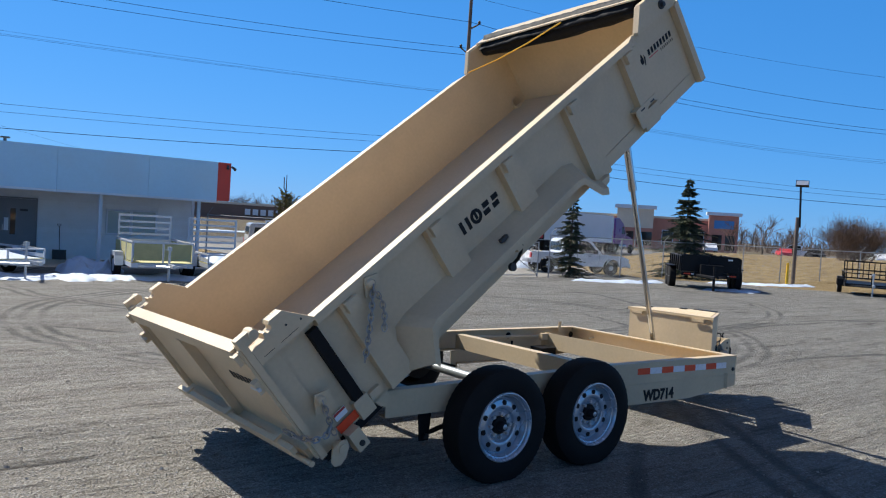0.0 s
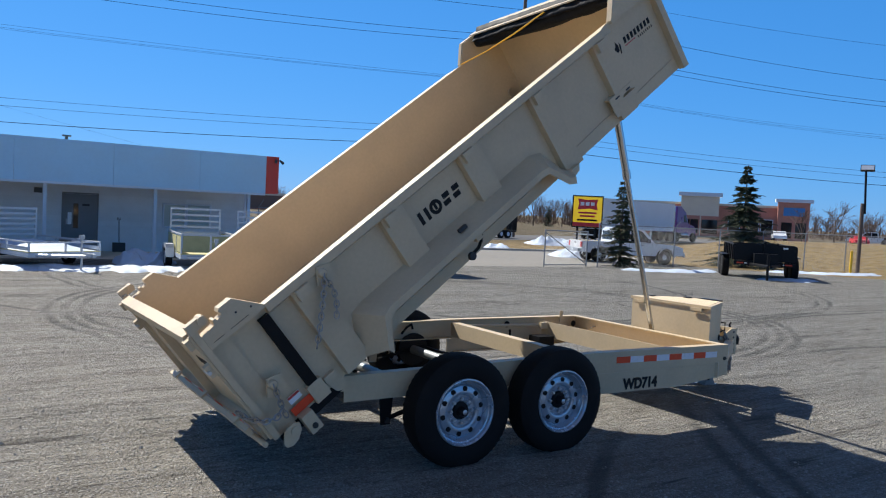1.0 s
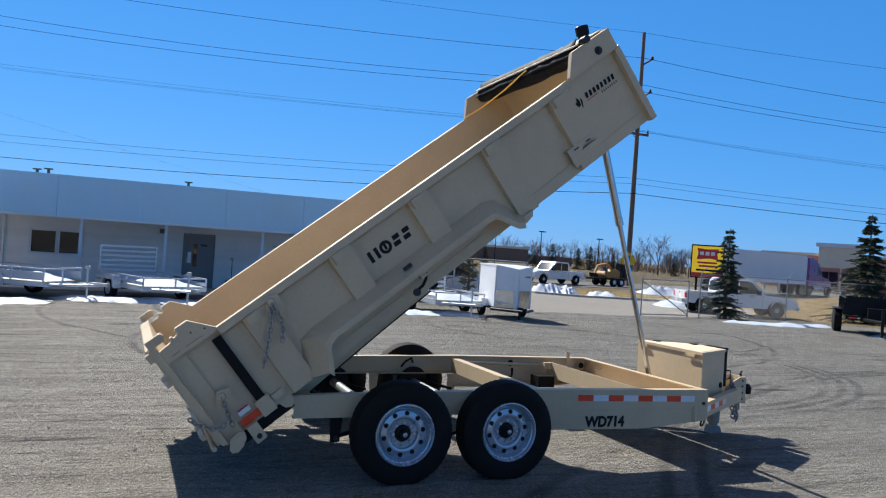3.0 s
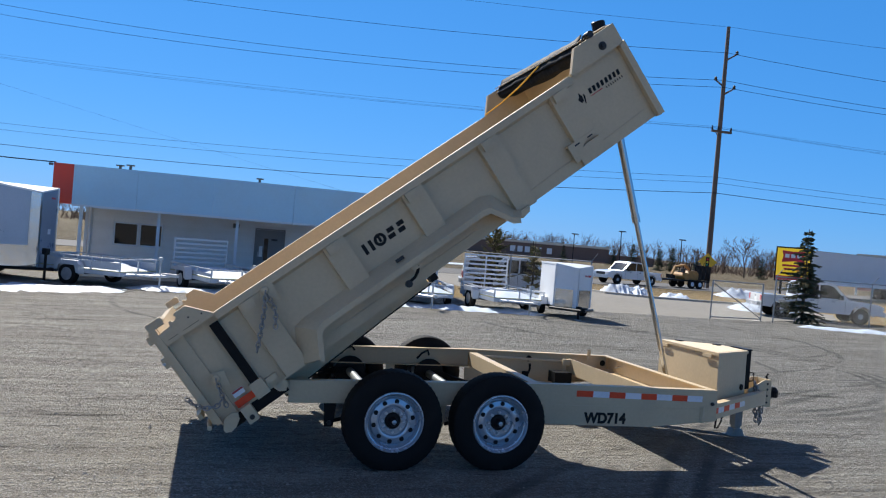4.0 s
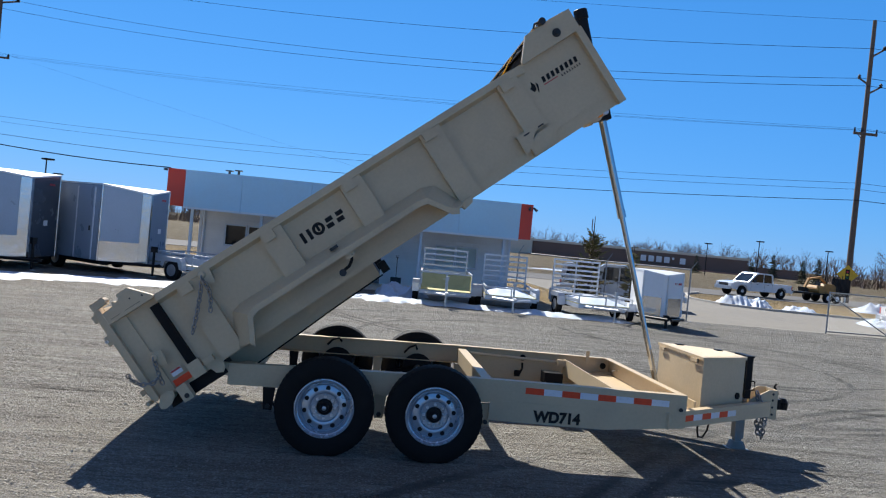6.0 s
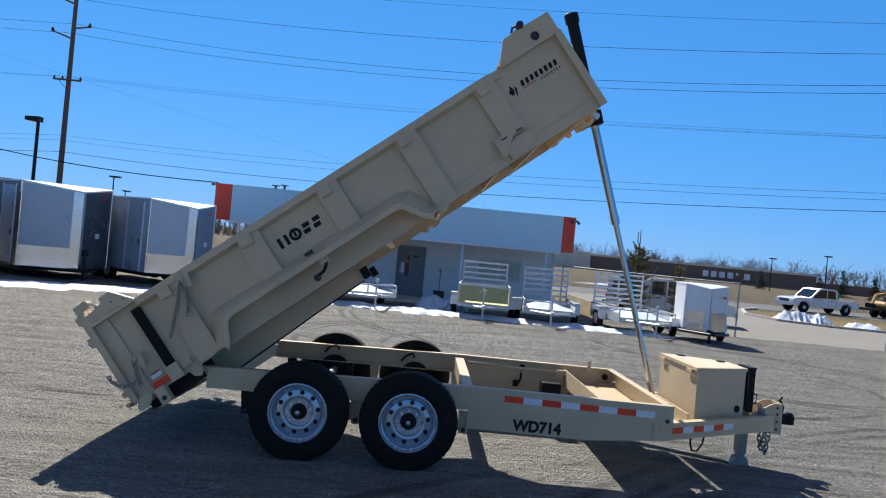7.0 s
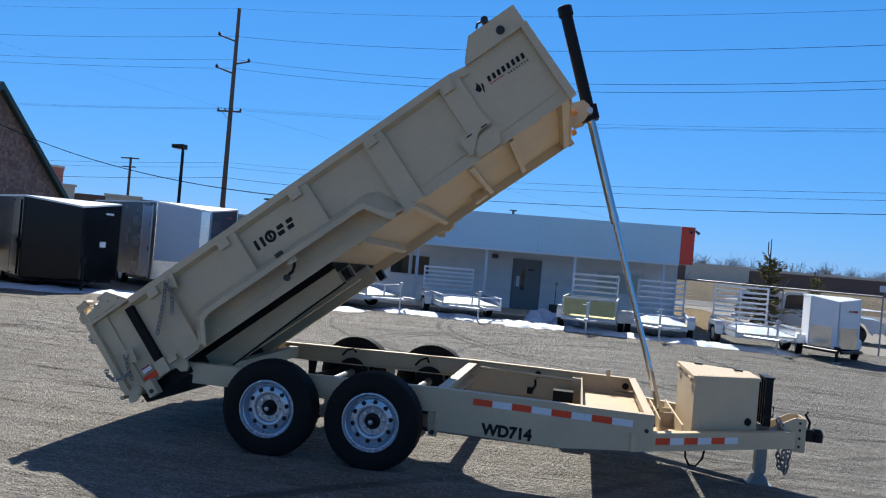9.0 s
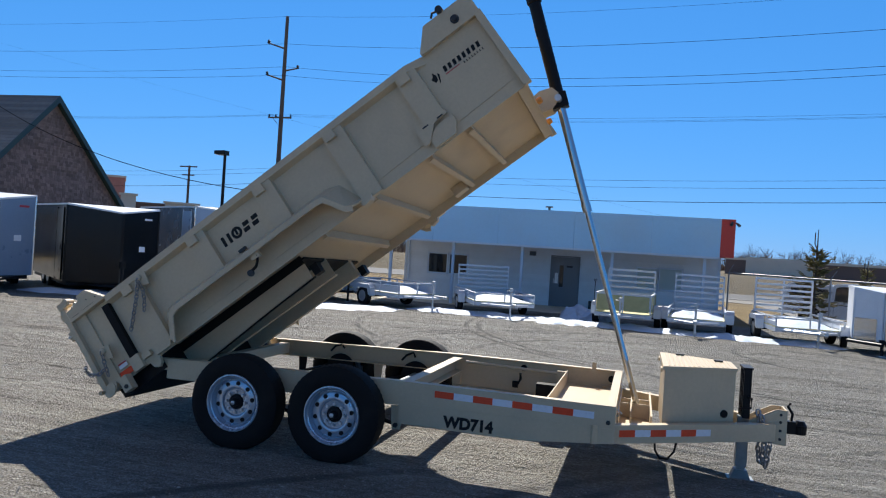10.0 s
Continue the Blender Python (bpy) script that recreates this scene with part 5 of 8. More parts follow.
# ---- sales office ----
def build_office():
    floor, top = -0.40, 3.32
    x0, x1, yf, yw = -7.6, 5.75, 21.9, 25.4
    xl, xr = -7.1, 5.6
    office = empty("sales_office", pose(0, 0, 0))
    tagged(office, "low white sided office with a red-ended metal fascia", "building")
    doors, wins = (-0.82, 0.26), ((-6.06, -5.28, 0.66, 1.44), (-5.14, -4.40, 0.66, 1.44), (2.58, 3.34, 0.60, 1.40), (3.44, 4.26, 0.62, 1.42))
    # lapped boards, cut round the openings
    cuts = [(doors[0] - 0.06, doors[1] + 0.06, floor, 1.70)] + [(a - 0.07, z + 0.07, lo - 0.07, hi + 0.07) for a, z, lo, hi in wins]
    back = part("wall", box(xl, xr, yw + 0.19, 32, floor, 2.6), SIDING, office)
    z = floor + 0.02
    while z < 2.02:
        h = 0.155
        free = [(xl, xr)]
        for a, b, lo, hi in cuts:
            if z + h > lo and z < hi:
                free = [q for p, r in free for q in ((p, min(r, a)), (max(p, b), r)) if q[1] - q[0] > 0.03]
        for p, r in free:
            part("siding_board", prism([(yw + 0.018, z), (yw + 0.055, z), (yw + 0.055, z + h), (yw + 0.048, z + h)], p, r, "x"), SIDING, office)
        z += h
    sheath = bmesh.new()
    edges = sorted({xl, xr, *[c for q in cuts for c in q[:2]]})
    for a, b in zip(edges, edges[1:]):
        blocked = [q for q in cuts if q[0] <= a + 1e-6 and q[1] >= b - 1e-6]
        if blocked:
            q = blocked[0]
            if q[2] > floor + 0.01:
                add_box(sheath, a, b, yw + 0.056, yw + 0.18, floor, q[2])
            add_box(sheath, a, b, yw + 0.056, yw + 0.18, q[3], 2.3)
        else:
            add_box(sheath, a, b, yw + 0.056, yw + 0.18, floor, 2.3)
    part("wall", sheath, SIDING, office)
    # porch roof: soffit, fascia panels with seams, red ends
    part("soffit", box(x0 + 0.05, x1 - 0.05, yf + 0.13, yw + 0.18, 2.03, 2.07), TRIM, office)
    part("roof", box(x0 + 0.125, x1 - 0.125, yf + 0.13, 32.2, 3.10, 3.16), FASCIA, office)
    for a, z in zip((x0, -6.98, -4.97, -2.48, 0.30, 3.0, 5.29), (-6.98, -4.97, -2.48, 0.30, 3.0, 5.29, x1)):
        red = a == x0 or z == x1
        part("fascia_panel", box(a + 0.004, z - 0.004, yf, yf + 0.12, 2.0, top), RED_PANEL if red else FASCIA, office, "red fascia panel" if red else "white fascia panel", bevel=0.006)
        if not red:
            part("drip_edge", box(a + 0.004, z - 0.004, yf + 0.01, yf + 0.14, 1.93, 1.998), TRIM, office)
    for x in (x0 + 0.002, x1 - 0.122):
        part("fascia_panel", box(x, x + 0.12, yf + 0.122, yf + 6.0, 2.0, top), RED_PANEL, office, "red fascia panel", bevel=0.006)
    for x in (-6.75, -4.25, -1.60, 1.68, 4.85):
        part("porch_post", box(x - 0.05, x + 0.05, yf + 0.45, yf + 0.55, floor, 2.03), TRIM, office, bevel=0.006)
    part("porch_slab", box(xl, xr, yf + 0.05, yw + 0.03, floor - 0.1, floor + 0.02), STUCCO, office)
    for x in (xl - 0.03, xr - 0.02):
        part("corner_board", box(x, x + 0.10, yw - 0.0, yw + 0.06, floor, 2.03), TRIM, office)
    part("downpipe", rod((xl + 0.16, yw - 0.05, floor), (xl + 0.16, yw - 0.05, 2.0), 0.045, 10), TRIM, office)
    # door and windows
    d = part("door", box(doors[0], doors[1], yw + 0.05, yw + 0.10, floor + 0.02, 1.64), GREY_DOOR, office, "grey steel door with a narrow pane", bevel=0.004)
    for a, z, lo, hi in ((doors[0] - 0.05, doors[0] - 0.002, floor + 0.02, 1.69), (doors[1] + 0.002, doors[1] + 0.05, floor + 0.02, 1.69), (doors[0] - 0.002, doors[1] + 0.002, 1.645, 1.69)):
        part("door_frame", box(a, z, yw + 0.02, yw + 0.10, lo, hi), GREY_DOOR, d)
    part("pane", box(doors[0] + 0.32, doors[0] + 0.48, yw + 0.044, yw + 0.049, 0.42, 1.30), WINDOW, d)
    part("notice", box(doors[0] + 0.14, doors[0] + 0.27, yw + 0.042, yw + 0.049, 0.55, 0.98), STICKER, d, "white notice")
    part("plate", box(doors[0] + 0.60, doors[0] + 0.84, yw + 0.044, yw + 0.049, 1.22, 1.30), BLACK_PLASTIC, d, "small dark sign")
    part("handle", rod((doors[0] + 0.10, yw + 0.02, 0.55), (doors[0] + 0.10, yw + 0.02, 0.75), 0.015, 8), ZINC, d)
    for a, z, lo, hi in wins:
        # panes right of the door have their reflection painted pale
        w = part("window", box(a, z, yw + 0.07, yw + 0.08, lo, hi), WINDOW if a < doors[0] else REFLECTION_GLASS, office, "dark window in a white frame" if a < doors[0] else "window tinted pale for its reflection")
        for p in ((a - 0.06, a - 0.001, lo - 0.06, hi + 0.06), (z + 0.001, z + 0.06, lo - 0.06, hi + 0.06), (a - 0.001, z + 0.001, lo - 0.06, lo - 0.001), (a - 0.001, z + 0.001, hi + 0.001, hi + 0.06)):
            part("window_frame", box(p[0], p[1], yw + 0.015, yw + 0.09, p[2], p[3]), TRIM, w)
        part("blind", box(a + 0.02, z - 0.02, yw + 0.10, yw + 0.11, (lo + hi) / 2, hi - 0.02), STICKER, w)
    # roof vents and small lamps on the fascia
    for x, h in ((-5.85, 0.20), (-5.5, 0.24), (-0.9, 0.22), (2.6, 0.06)):
        v = part("roof_vent", rod((x, 24.0, 3.1), (x, 24.0, 3.32 + h), 0.05, 10), GUNMETAL, office, "dark roof vent")
        part("vent_cap", box(x - 0.13, x + 0.13, 23.87, 24.13, 3.322 + h, 3.37 + h), GUNMETAL, v, bevel=0.01)
    part("flood_lamp", rod((x1 + 0.01, yf - 0.02, 3.20), (x1 + 0.11, yf - 0.12, 3.10), 0.035, 10, 0.055), GUNMETAL, office)
    part("flood_lamp", rod((x1 - 0.12, yf - 0.01, 3.22), (x1 - 0.16, yf - 0.12, 3.12), 0.035, 10, 0.055), GUNMETAL, office)
    part("flood_lamp", box(x0 - 0.14, x0 - 0.02, yf - 0.06, yf + 0.04, 3.22, 3.30), GUNMETAL, office, bevel=0.01)
    part("wall_lamp", box(-1.75, -1.50, yw - 0.10, yw + 0.03, 1.62, 1.80), GUNMETAL, office, bevel=0.02)
    shovel = empty("snow_shovel", pose(0.98, 25.05, floor + 0.02))
    tagged(shovel, "black snow shovel leaning against the white wall", "shovel")
    part("shaft", rod((0, 0, 0.30), (0, 0.18, 1.15), 0.014, 8), BLACK_PLASTIC, shovel)
    part("grip", path([(-0.06, 0.185, 1.22), (-0.05, 0.18, 1.16), (0.05, 0.18, 1.16), (0.06, 0.185, 1.22), (-0.06, 0.185, 1.22)], 0.012), BLACK_PLASTIC, shovel)
    part("blade", prism([(-0.02, 0.0), (0.02, 0.0), (0.05, 0.34), (0.03, 0.34)], -0.22, 0.22, "x"), BLACK_PLASTIC, shovel, bevel=0.004)


build_office()


# ---- small utility trailers by the office ----
def spoked_wheel(parent, x, y, z, r, w):
    wh = part("wheel", turned([(-w / 2, r * 0.62), (-w / 2, r * 0.93), (-w / 2 + 0.02, r), (w / 2 - 0.02, r), (w / 2, r * 0.93), (w / 2, r * 0.62)], 28, "x", (x, y, z)), BLACK_RUBBER, parent, "black tyre", smooth=True)
    part("rim", turned([(-w / 2 - 0.004, r * 0.60), (w / 2 + 0.004, r * 0.60), (w / 2 + 0.01, r * 0.2), (w / 2 + 0.012, 0.001)], 20, "x", (x, y, z)), ZINC, wh, smooth=True)


def tongue_jack(parent, y):
    j = part("tongue_jack", rod((0, y, 0.06), (0, y, 0.95), 0.03, 10), ZINC, parent, "galvanised tongue jack")
    part("jack_head", box(-0.05, 0.05, y - 0.05, y + 0.05, 0.88, 0.98), ZINC, j, bevel=0.008)
    part("jack_foot", box(-0.07, 0.07, y - 0.07, y + 0.07, 0.012, 0.03), ZINC, j)
    part("jack_handle", rod((-0.14, y, 0.90), (-0.05, y, 0.90), 0.01, 6), ZINC, j)
    part("coupler", box(-0.045, 0.045, y - 0.62, y - 0.10, 0.44, 0.53), ZINC, j, bevel=0.01)


def utility_trailer(label, m, width=1.75, length=3.2, gate=0.95, rail=0.30, wood=False, snow=True, dark=False, solid=0.10):
    """Its front faces -y; the axle sits under the middle, the ladder gate stands at the back."""
    t = empty("utility_trailer", m)
    tagged(t, label, "trailer", "trailers along the office")
    metal = BLACK_PAINT if dark else ALU_WHITE
    hw, deck, y0, y1 = width / 2, 0.50, -length / 2, length / 2
    b = part("bed", box(-hw, hw, y0, y1, deck - 0.02, deck), PLANK if not dark else BLACK_PAINT, t)
    for x in (-hw, hw - 0.05):
        part("frame_rail", box(x, x + 0.05, y0, y1, deck - 0.14, deck - 0.021), metal, t, bevel=0.004)
    for y in (y0, y1 - 0.05):
        part("frame_rail", box(-hw + 0.051, hw - 0.051, y, y + 0.05, deck - 0.14, deck - 0.021), metal, t, bevel=0.004)
    top = deck + rail + (0.30 if wood else 0)
    for x in (-hw, hw - 0.04):
        for y in (y0, y0 + length / 3, y1 - length / 3, y1 - 0.04):
            part("upright", box(x, x + 0.04, y, y + 0.04, deck + 0.001, top - 0.041), metal, t)
        part("top_rail", box(x, x + 0.04, y0, y1, top - 0.04, top), metal, t, bevel=0.004)
        part("side_board", box(x + 0.012, x + 0.028, y0 + 0.05, y1 - 0.05, deck + 0.03, deck + 0.03 + (0.46 if wood else solid)), PLANK if wood else metal, t)
    part("front_rail", box(-hw + 0.041, hw - 0.041, y0, y0 + 0.04, top - 0.04, top), metal, t, bevel=0.004)
    part("front_upright", box(-0.02, 0.02, y0, y0 + 0.04, deck + 0.001, top - 0.041), metal, t)
    if wood:
        for k in (-1, 1):
            part("front_board", box(*sorted((k * 0.03, k * (hw - 0.06))), y0 + 0.005, y0 + 0.03, deck + 0.05, top - 0.05), PLANK, t, "pale treated wood panel", bevel=0.004)
    # ladder gate
    gy = y1 - 0.05
    g = part("ramp_gate", box(-hw + 0.05, -hw + 0.10, gy - 0.04, gy, deck + 0.001, deck + 0.35 + gate), metal, t, bevel=0.004)
    part("gate_stile", box(hw - 0.10, hw - 0.05, gy - 0.04, gy, deck + 0.001, deck + 0.35 + gate), metal, g, bevel=0.004)
    n = 8 if gate > 0.9 else 7
    if gate > 0.9:
        part("gate_stile", box(-0.025, 0.025, gy + 0.006, gy + 0.03, deck + 0.001, deck + 0.35 + gate), metal, g, bevel=0.004)
    for i in range(8 if dark else 0):
        x = -hw + 0.18 + (width - 0.36) * i / 7
        part("gate_bar", box(x - 0.018, x + 0.018, gy - 0.035, gy, deck + 0.15, deck + 0.34 + gate), metal, g)
    for i in ((0, 3, 6) if dark else range(n)):
        z = deck + 0.12 + (gate + 0.20) * i / (n - 1)
        part("gate_rung", box(-hw + 0.101, hw - 0.101, gy - 0.045, gy + 0.005, z - 0.03, z + 0.03), metal, g, bevel=0.004)
    # axle, wheels, fenders
    for s in (-1, 1):
        x = s * (hw + 0.13)
        spoked_wheel(t, x, 0.15, 0.31, 0.31, 0.18)
        f = bmesh.new()
        arc = [(0.59, 0.34), (0.57, 0.60), (0.47, 0.71), (-0.17, 0.71), (-0.27, 0.60), (-0.29, 0.34)]
        add_prism(f, arc + [(y - (y - 0.15) * 0.03, z - 0.012) for y, z in arc[::-1]], *sorted((x - s * 0.11, x + s * 0.11)), "x")
        part("fender", f, metal, t)
        skirt = [(0.60, 0.36), (0.58, 0.605), (0.475, 0.715), (-0.175, 0.715), (-0.28, 0.605), (-0.30, 0.36), (-0.20, 0.36), (-0.12, 0.58), (0.42, 0.58), (0.50, 0.36)]
        part("fender_face", prism(skirt, *sorted((x + s * 0.111, x + s * 0.117)), "x"), metal, t)
    part("axle", rod((-hw - 0.1, 0.15, 0.31), (hw + 0.1, 0.15, 0.31), 0.03, 10), BLACK_PAINT, t)
    for s in (-1, 1):
        part("tongue_bar", rod((s * (hw - 0.15), y0 + 0.1, deck - 0.09), (s * 0.03, y0 - 1.05, deck - 0.05), 0.04, 6), metal, t)
    tongue_jack(t, y0 - 0.75)
    if snow:
        bm = bmesh.new()
        nx, ny = 10, 18
        grid = [[bm.verts.new((-hw + 0.06 + (width - 0.12) * i / nx, y0 + 0.06 + (length - 0.3) * j / ny,
                               deck + 0.003 + min(1, 3.2 * min(i, nx - i) / nx, 4 * min(j, ny - j) / ny) * (0.16 + 0.10 * noise.noise(Vector((i * 0.4, j * 0.35, m.translation.x))))))
                 for i in range(nx + 1)] for j in range(ny + 1)]
        for j in range(ny):
            for i in range(nx):
                bm.faces.new((grid[j][i], grid[j][i + 1], grid[j + 1][i + 1], grid[j + 1][i]))
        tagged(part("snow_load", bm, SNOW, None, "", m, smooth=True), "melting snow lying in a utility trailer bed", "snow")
    return t


def on_yard(x, y, turn=0):
    return pose(x, y, fall(y), 0, 0, turn)


utility_trailer("low white-railed utility trailer with snow in it", on_yard(-5.6, 19.0, 58), 1.6, 3.0, 0.0, 0.36, solid=0.22)
utility_trailer("aluminium utility trailer with wide ladder gate by the office", on_yard(-2.05, 19.4, 24), 1.95, 3.4, 0.70, 0.26)
utility_trailer("utility trailer with treated wood sides and ladder gate", on_yard(2.35, 18.6, -4), 1.62, 2.7, 0.90, 0.26, wood=True, snow=False)
utility_trailer("aluminium utility trailer with tall ladder gate and snow", on_yard(4.45, 18.7, -5), 1.62, 2.9, 0.88, 0.26)
utility_trailer("aluminium utility trailer with bi-fold gate near the fence", on_yard(7.15, 18.4, 5), 1.80, 2.9, 0.94, 0.26)
utility_trailer("black utility trailer with a mesh gate near the grass", on_yard(30.3, 11.5, -62), 1.9, 3.6, 0.55, 0.45, snow=False, dark=True)


# ---- enclosed trailers ----
def cargo_trailer(label, m, width=2.1, length=4.6, height=2.05, skin=ALU_SKIN, nose_right=ALU_SHADED, nose=0.75, side_door=True, sill=0.42, side=None, small=False):
    """A box with a wedge nose that points to -y."""
    t = empty("cargo_trailer", m)
    tagged(t, label, "trailer", "enclosed trailers")
    hw, z0, z1 = width / 2, sill, sill + height
    drop = 0.10 if small else 0.18

    def dip(bm):
        """Lowers the top of the nose towards its tip."""
        for v in bm.verts:
            if v.co.z > z0 + height * 0.8:
                v.co.z -= drop * min(1, max(0, -v.co.y / nose))
        return bm

    black = skin is BLACK_SKIN
    shiny = skin if black else POLISHED
    # on silver trailers the body and right nose have shade in their colour
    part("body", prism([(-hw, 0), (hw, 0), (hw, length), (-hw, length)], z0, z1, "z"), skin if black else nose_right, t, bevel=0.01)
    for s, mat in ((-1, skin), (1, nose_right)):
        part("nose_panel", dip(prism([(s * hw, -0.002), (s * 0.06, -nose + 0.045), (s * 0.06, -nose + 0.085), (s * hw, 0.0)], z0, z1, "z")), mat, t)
        part("stone_guard", prism([(s * hw, -0.012), (s * 0.10, -nose + 0.058), (s * 0.10, -nose + 0.070), (s * hw, -0.003)], z0 + 0.01, z0 + (0.62 if not small else 0.56), "z"), shiny if s < 0 or small else mat, t, "polished stone guard")
        part("corner_post", rod((s * hw, 0, z0), (s * hw, 0, z1), 0.03, 10), WHITE_SKIN if small else shiny, t)
    part("nose_fill", dip(prism([(-hw + 0.01, 0.0), (0, -nose + 0.08), (hw - 0.01, 0.0)], z0 + 0.01, z1 - 0.01, "z")), skin, t)
    k = 0.24 if not small else 0.09
    part("nose_strip", dip(prism([(-k, -nose + k * nose / hw - 0.02), (0, -nose), (k * 0.4, -nose + 0.4 * k * nose / hw - 0.02), (0, -nose + 0.06)], z0 - 0.01, z1, "z")), WHITE_SKIN if small else shiny, t, "polished nose strip")
    cap = part("roof_cap", box(-hw - 0.02, hw + 0.02, 0.001, length + 0.02, z1 + 0.002, z1 + 0.05), WHITE_SKIN, t, bevel=0.012)
    part("nose_cap", dip(prism([(-hw - 0.02, 0), (0, -nose - 0.03), (hw + 0.02, 0)], z1 + 0.002, z1 + 0.05, "z")), WHITE_SKIN, cap)
    part("side_skin", box(-hw - 0.006, -hw - 0.001, 0.05, length - 0.05, z0 + 0.02, z1 - 0.02), side or skin, t)
    if side_door:
        d = part("side_door", box(-hw - 0.03, -hw - 0.008, 0.35, 1.15, z0 + 0.06, z1 - 0.12), skin, t, "narrow side door", bevel=0.008)
        for a, z in ((0.30, 0.345), (1.155, 1.20)):
            part("door_trim", box(-hw - 0.035, -hw - 0.007, a, z, z0 + 0.02, z1 - 0.08), skin if black else WHITE_SKIN, d)
        part("latch", box(-hw - 0.05, -hw - 0.031, 0.42, 0.48, z0 + 0.9, z0 + 1.05), BLACK_PLASTIC, d)
    part("label", box(-0.1, 0.14, -0.004, 0.0, 0, 0.16, m=pose(hw * 0.55, -nose * 0.45 - 0.012, z0 + 0.95, 0, 0, math.degrees(math.atan2(nose, hw)))), STICKER, t, "white paper notice")
    part("mark", box(-0.16, 0.16, -0.004, 0.0, 0, 0.06, m=pose(hw * 0.70, -nose * 0.30 - 0.012, z1 - 0.32, 0, 0, math.degrees(math.atan2(nose, hw)))), DECAL_RED if skin is not BLACK_SKIN else STICKER, t, "small maker's mark")
    part("underframe", box(-hw + 0.1, hw - 0.1, 0.1, length - 0.1, z0 - 0.12, z0 - 0.001), BLACK_PAINT, t)
    for y in ((length * 0.55,) if small else (length * 0.48, length * 0.48 + 0.74)):
        for s in (-1, 1):
            x = s * (hw + 0.12 if small else hw - 0.14)
            spoked_wheel(t, x, y, 0.33 if not small else 0.28, 0.33 if not small else 0.28, 0.2 if not small else 0.16)
            if small:
                arch = [(y - 0.36, 0.34), (y - 0.30, 0.58), (y + 0.30, 0.58), (y + 0.36, 0.34), (y + 0.34, 0.34), (y + 0.285, 0.565), (y - 0.285, 0.565), (y - 0.34, 0.34)]
                part("fender", prism(arch, *sorted((s * (hw + 0.008), s * (hw + 0.22))), "x"), skin, t)
                part("fender_face", prism([(y - 0.36, 0.34), (y - 0.30, 0.58), (y + 0.30, 0.58), (y + 0.36, 0.34)], *sorted((s * (hw + 0.221), s * (hw + 0.227))), "x"), skin, t)
    for s in (-1, 1):
        part("tongue_bar", rod((s * 0.7, 0.0, z0 - 0.06), (s * 0.04, -nose - 0.75, z0 - 0.02), 0.045, 6), BLACK_PAINT, t)
    j = part("tongue_jack", rod((0, -nose - 0.35, 0.05), (0, -nose - 0.35, 0.86 if not small else 0.40), 0.04, 10), BLACK_PAINT, t, "black tongue jack")
    part("jack_foot", box(-0.09, 0.09, -nose - 0.44, -nose - 0.26, 0.012, 0.04), ZINC, j)
    part("jack_head", box(-0.07, 0.07, -nose - 0.43, -nose - 0.27, *((0.80, 0.98) if not small else (0.34, 0.44))), BLACK_PAINT, j, bevel=0.02)
    return t


cargo_trailer("silver enclosed cargo trailer with shade-dark faces and polished nose", on_yard(-10.88, 17.71, 51.6), 2.8, 6.6, 2.50, ALU_SKIN, ALU_SHADED, 0.95, side=ALU_SHADED, sill=0.36)
cargo_trailer("silver enclosed cargo trailer with side door near the office", on_yard(-7.77, 19.2, 54), 2.5, 4.6, 2.34, ALU_SKIN, SHADED_BLUE_SKIN, 0.70, sill=0.41)
cargo_trailer("glossy black enclosed cargo trailer with white roof edge", on_yard(-12.56, 13.69, 52.5), 2.6, 5.2, 2.22, BLACK_SKIN, BLACK_SKIN, 0.82, sill=0.31)
cargo_trailer("pale grey enclosed cargo trailer beside a black one", on_yard(-14.5, 11.2, 52), 2.1, 4.6, 2.20, ALU_SKIN, SHADED_BLUE_SKIN, sill=0.42)
cargo_trailer("small white enclosed trailer with polished stone guard", on_yard(8.75, 16.2, -9), 1.18, 1.9, 1.30, WHITE_SKIN, WHITE_SKIN, 0.45, side_door=False, sill=0.36, small=True)


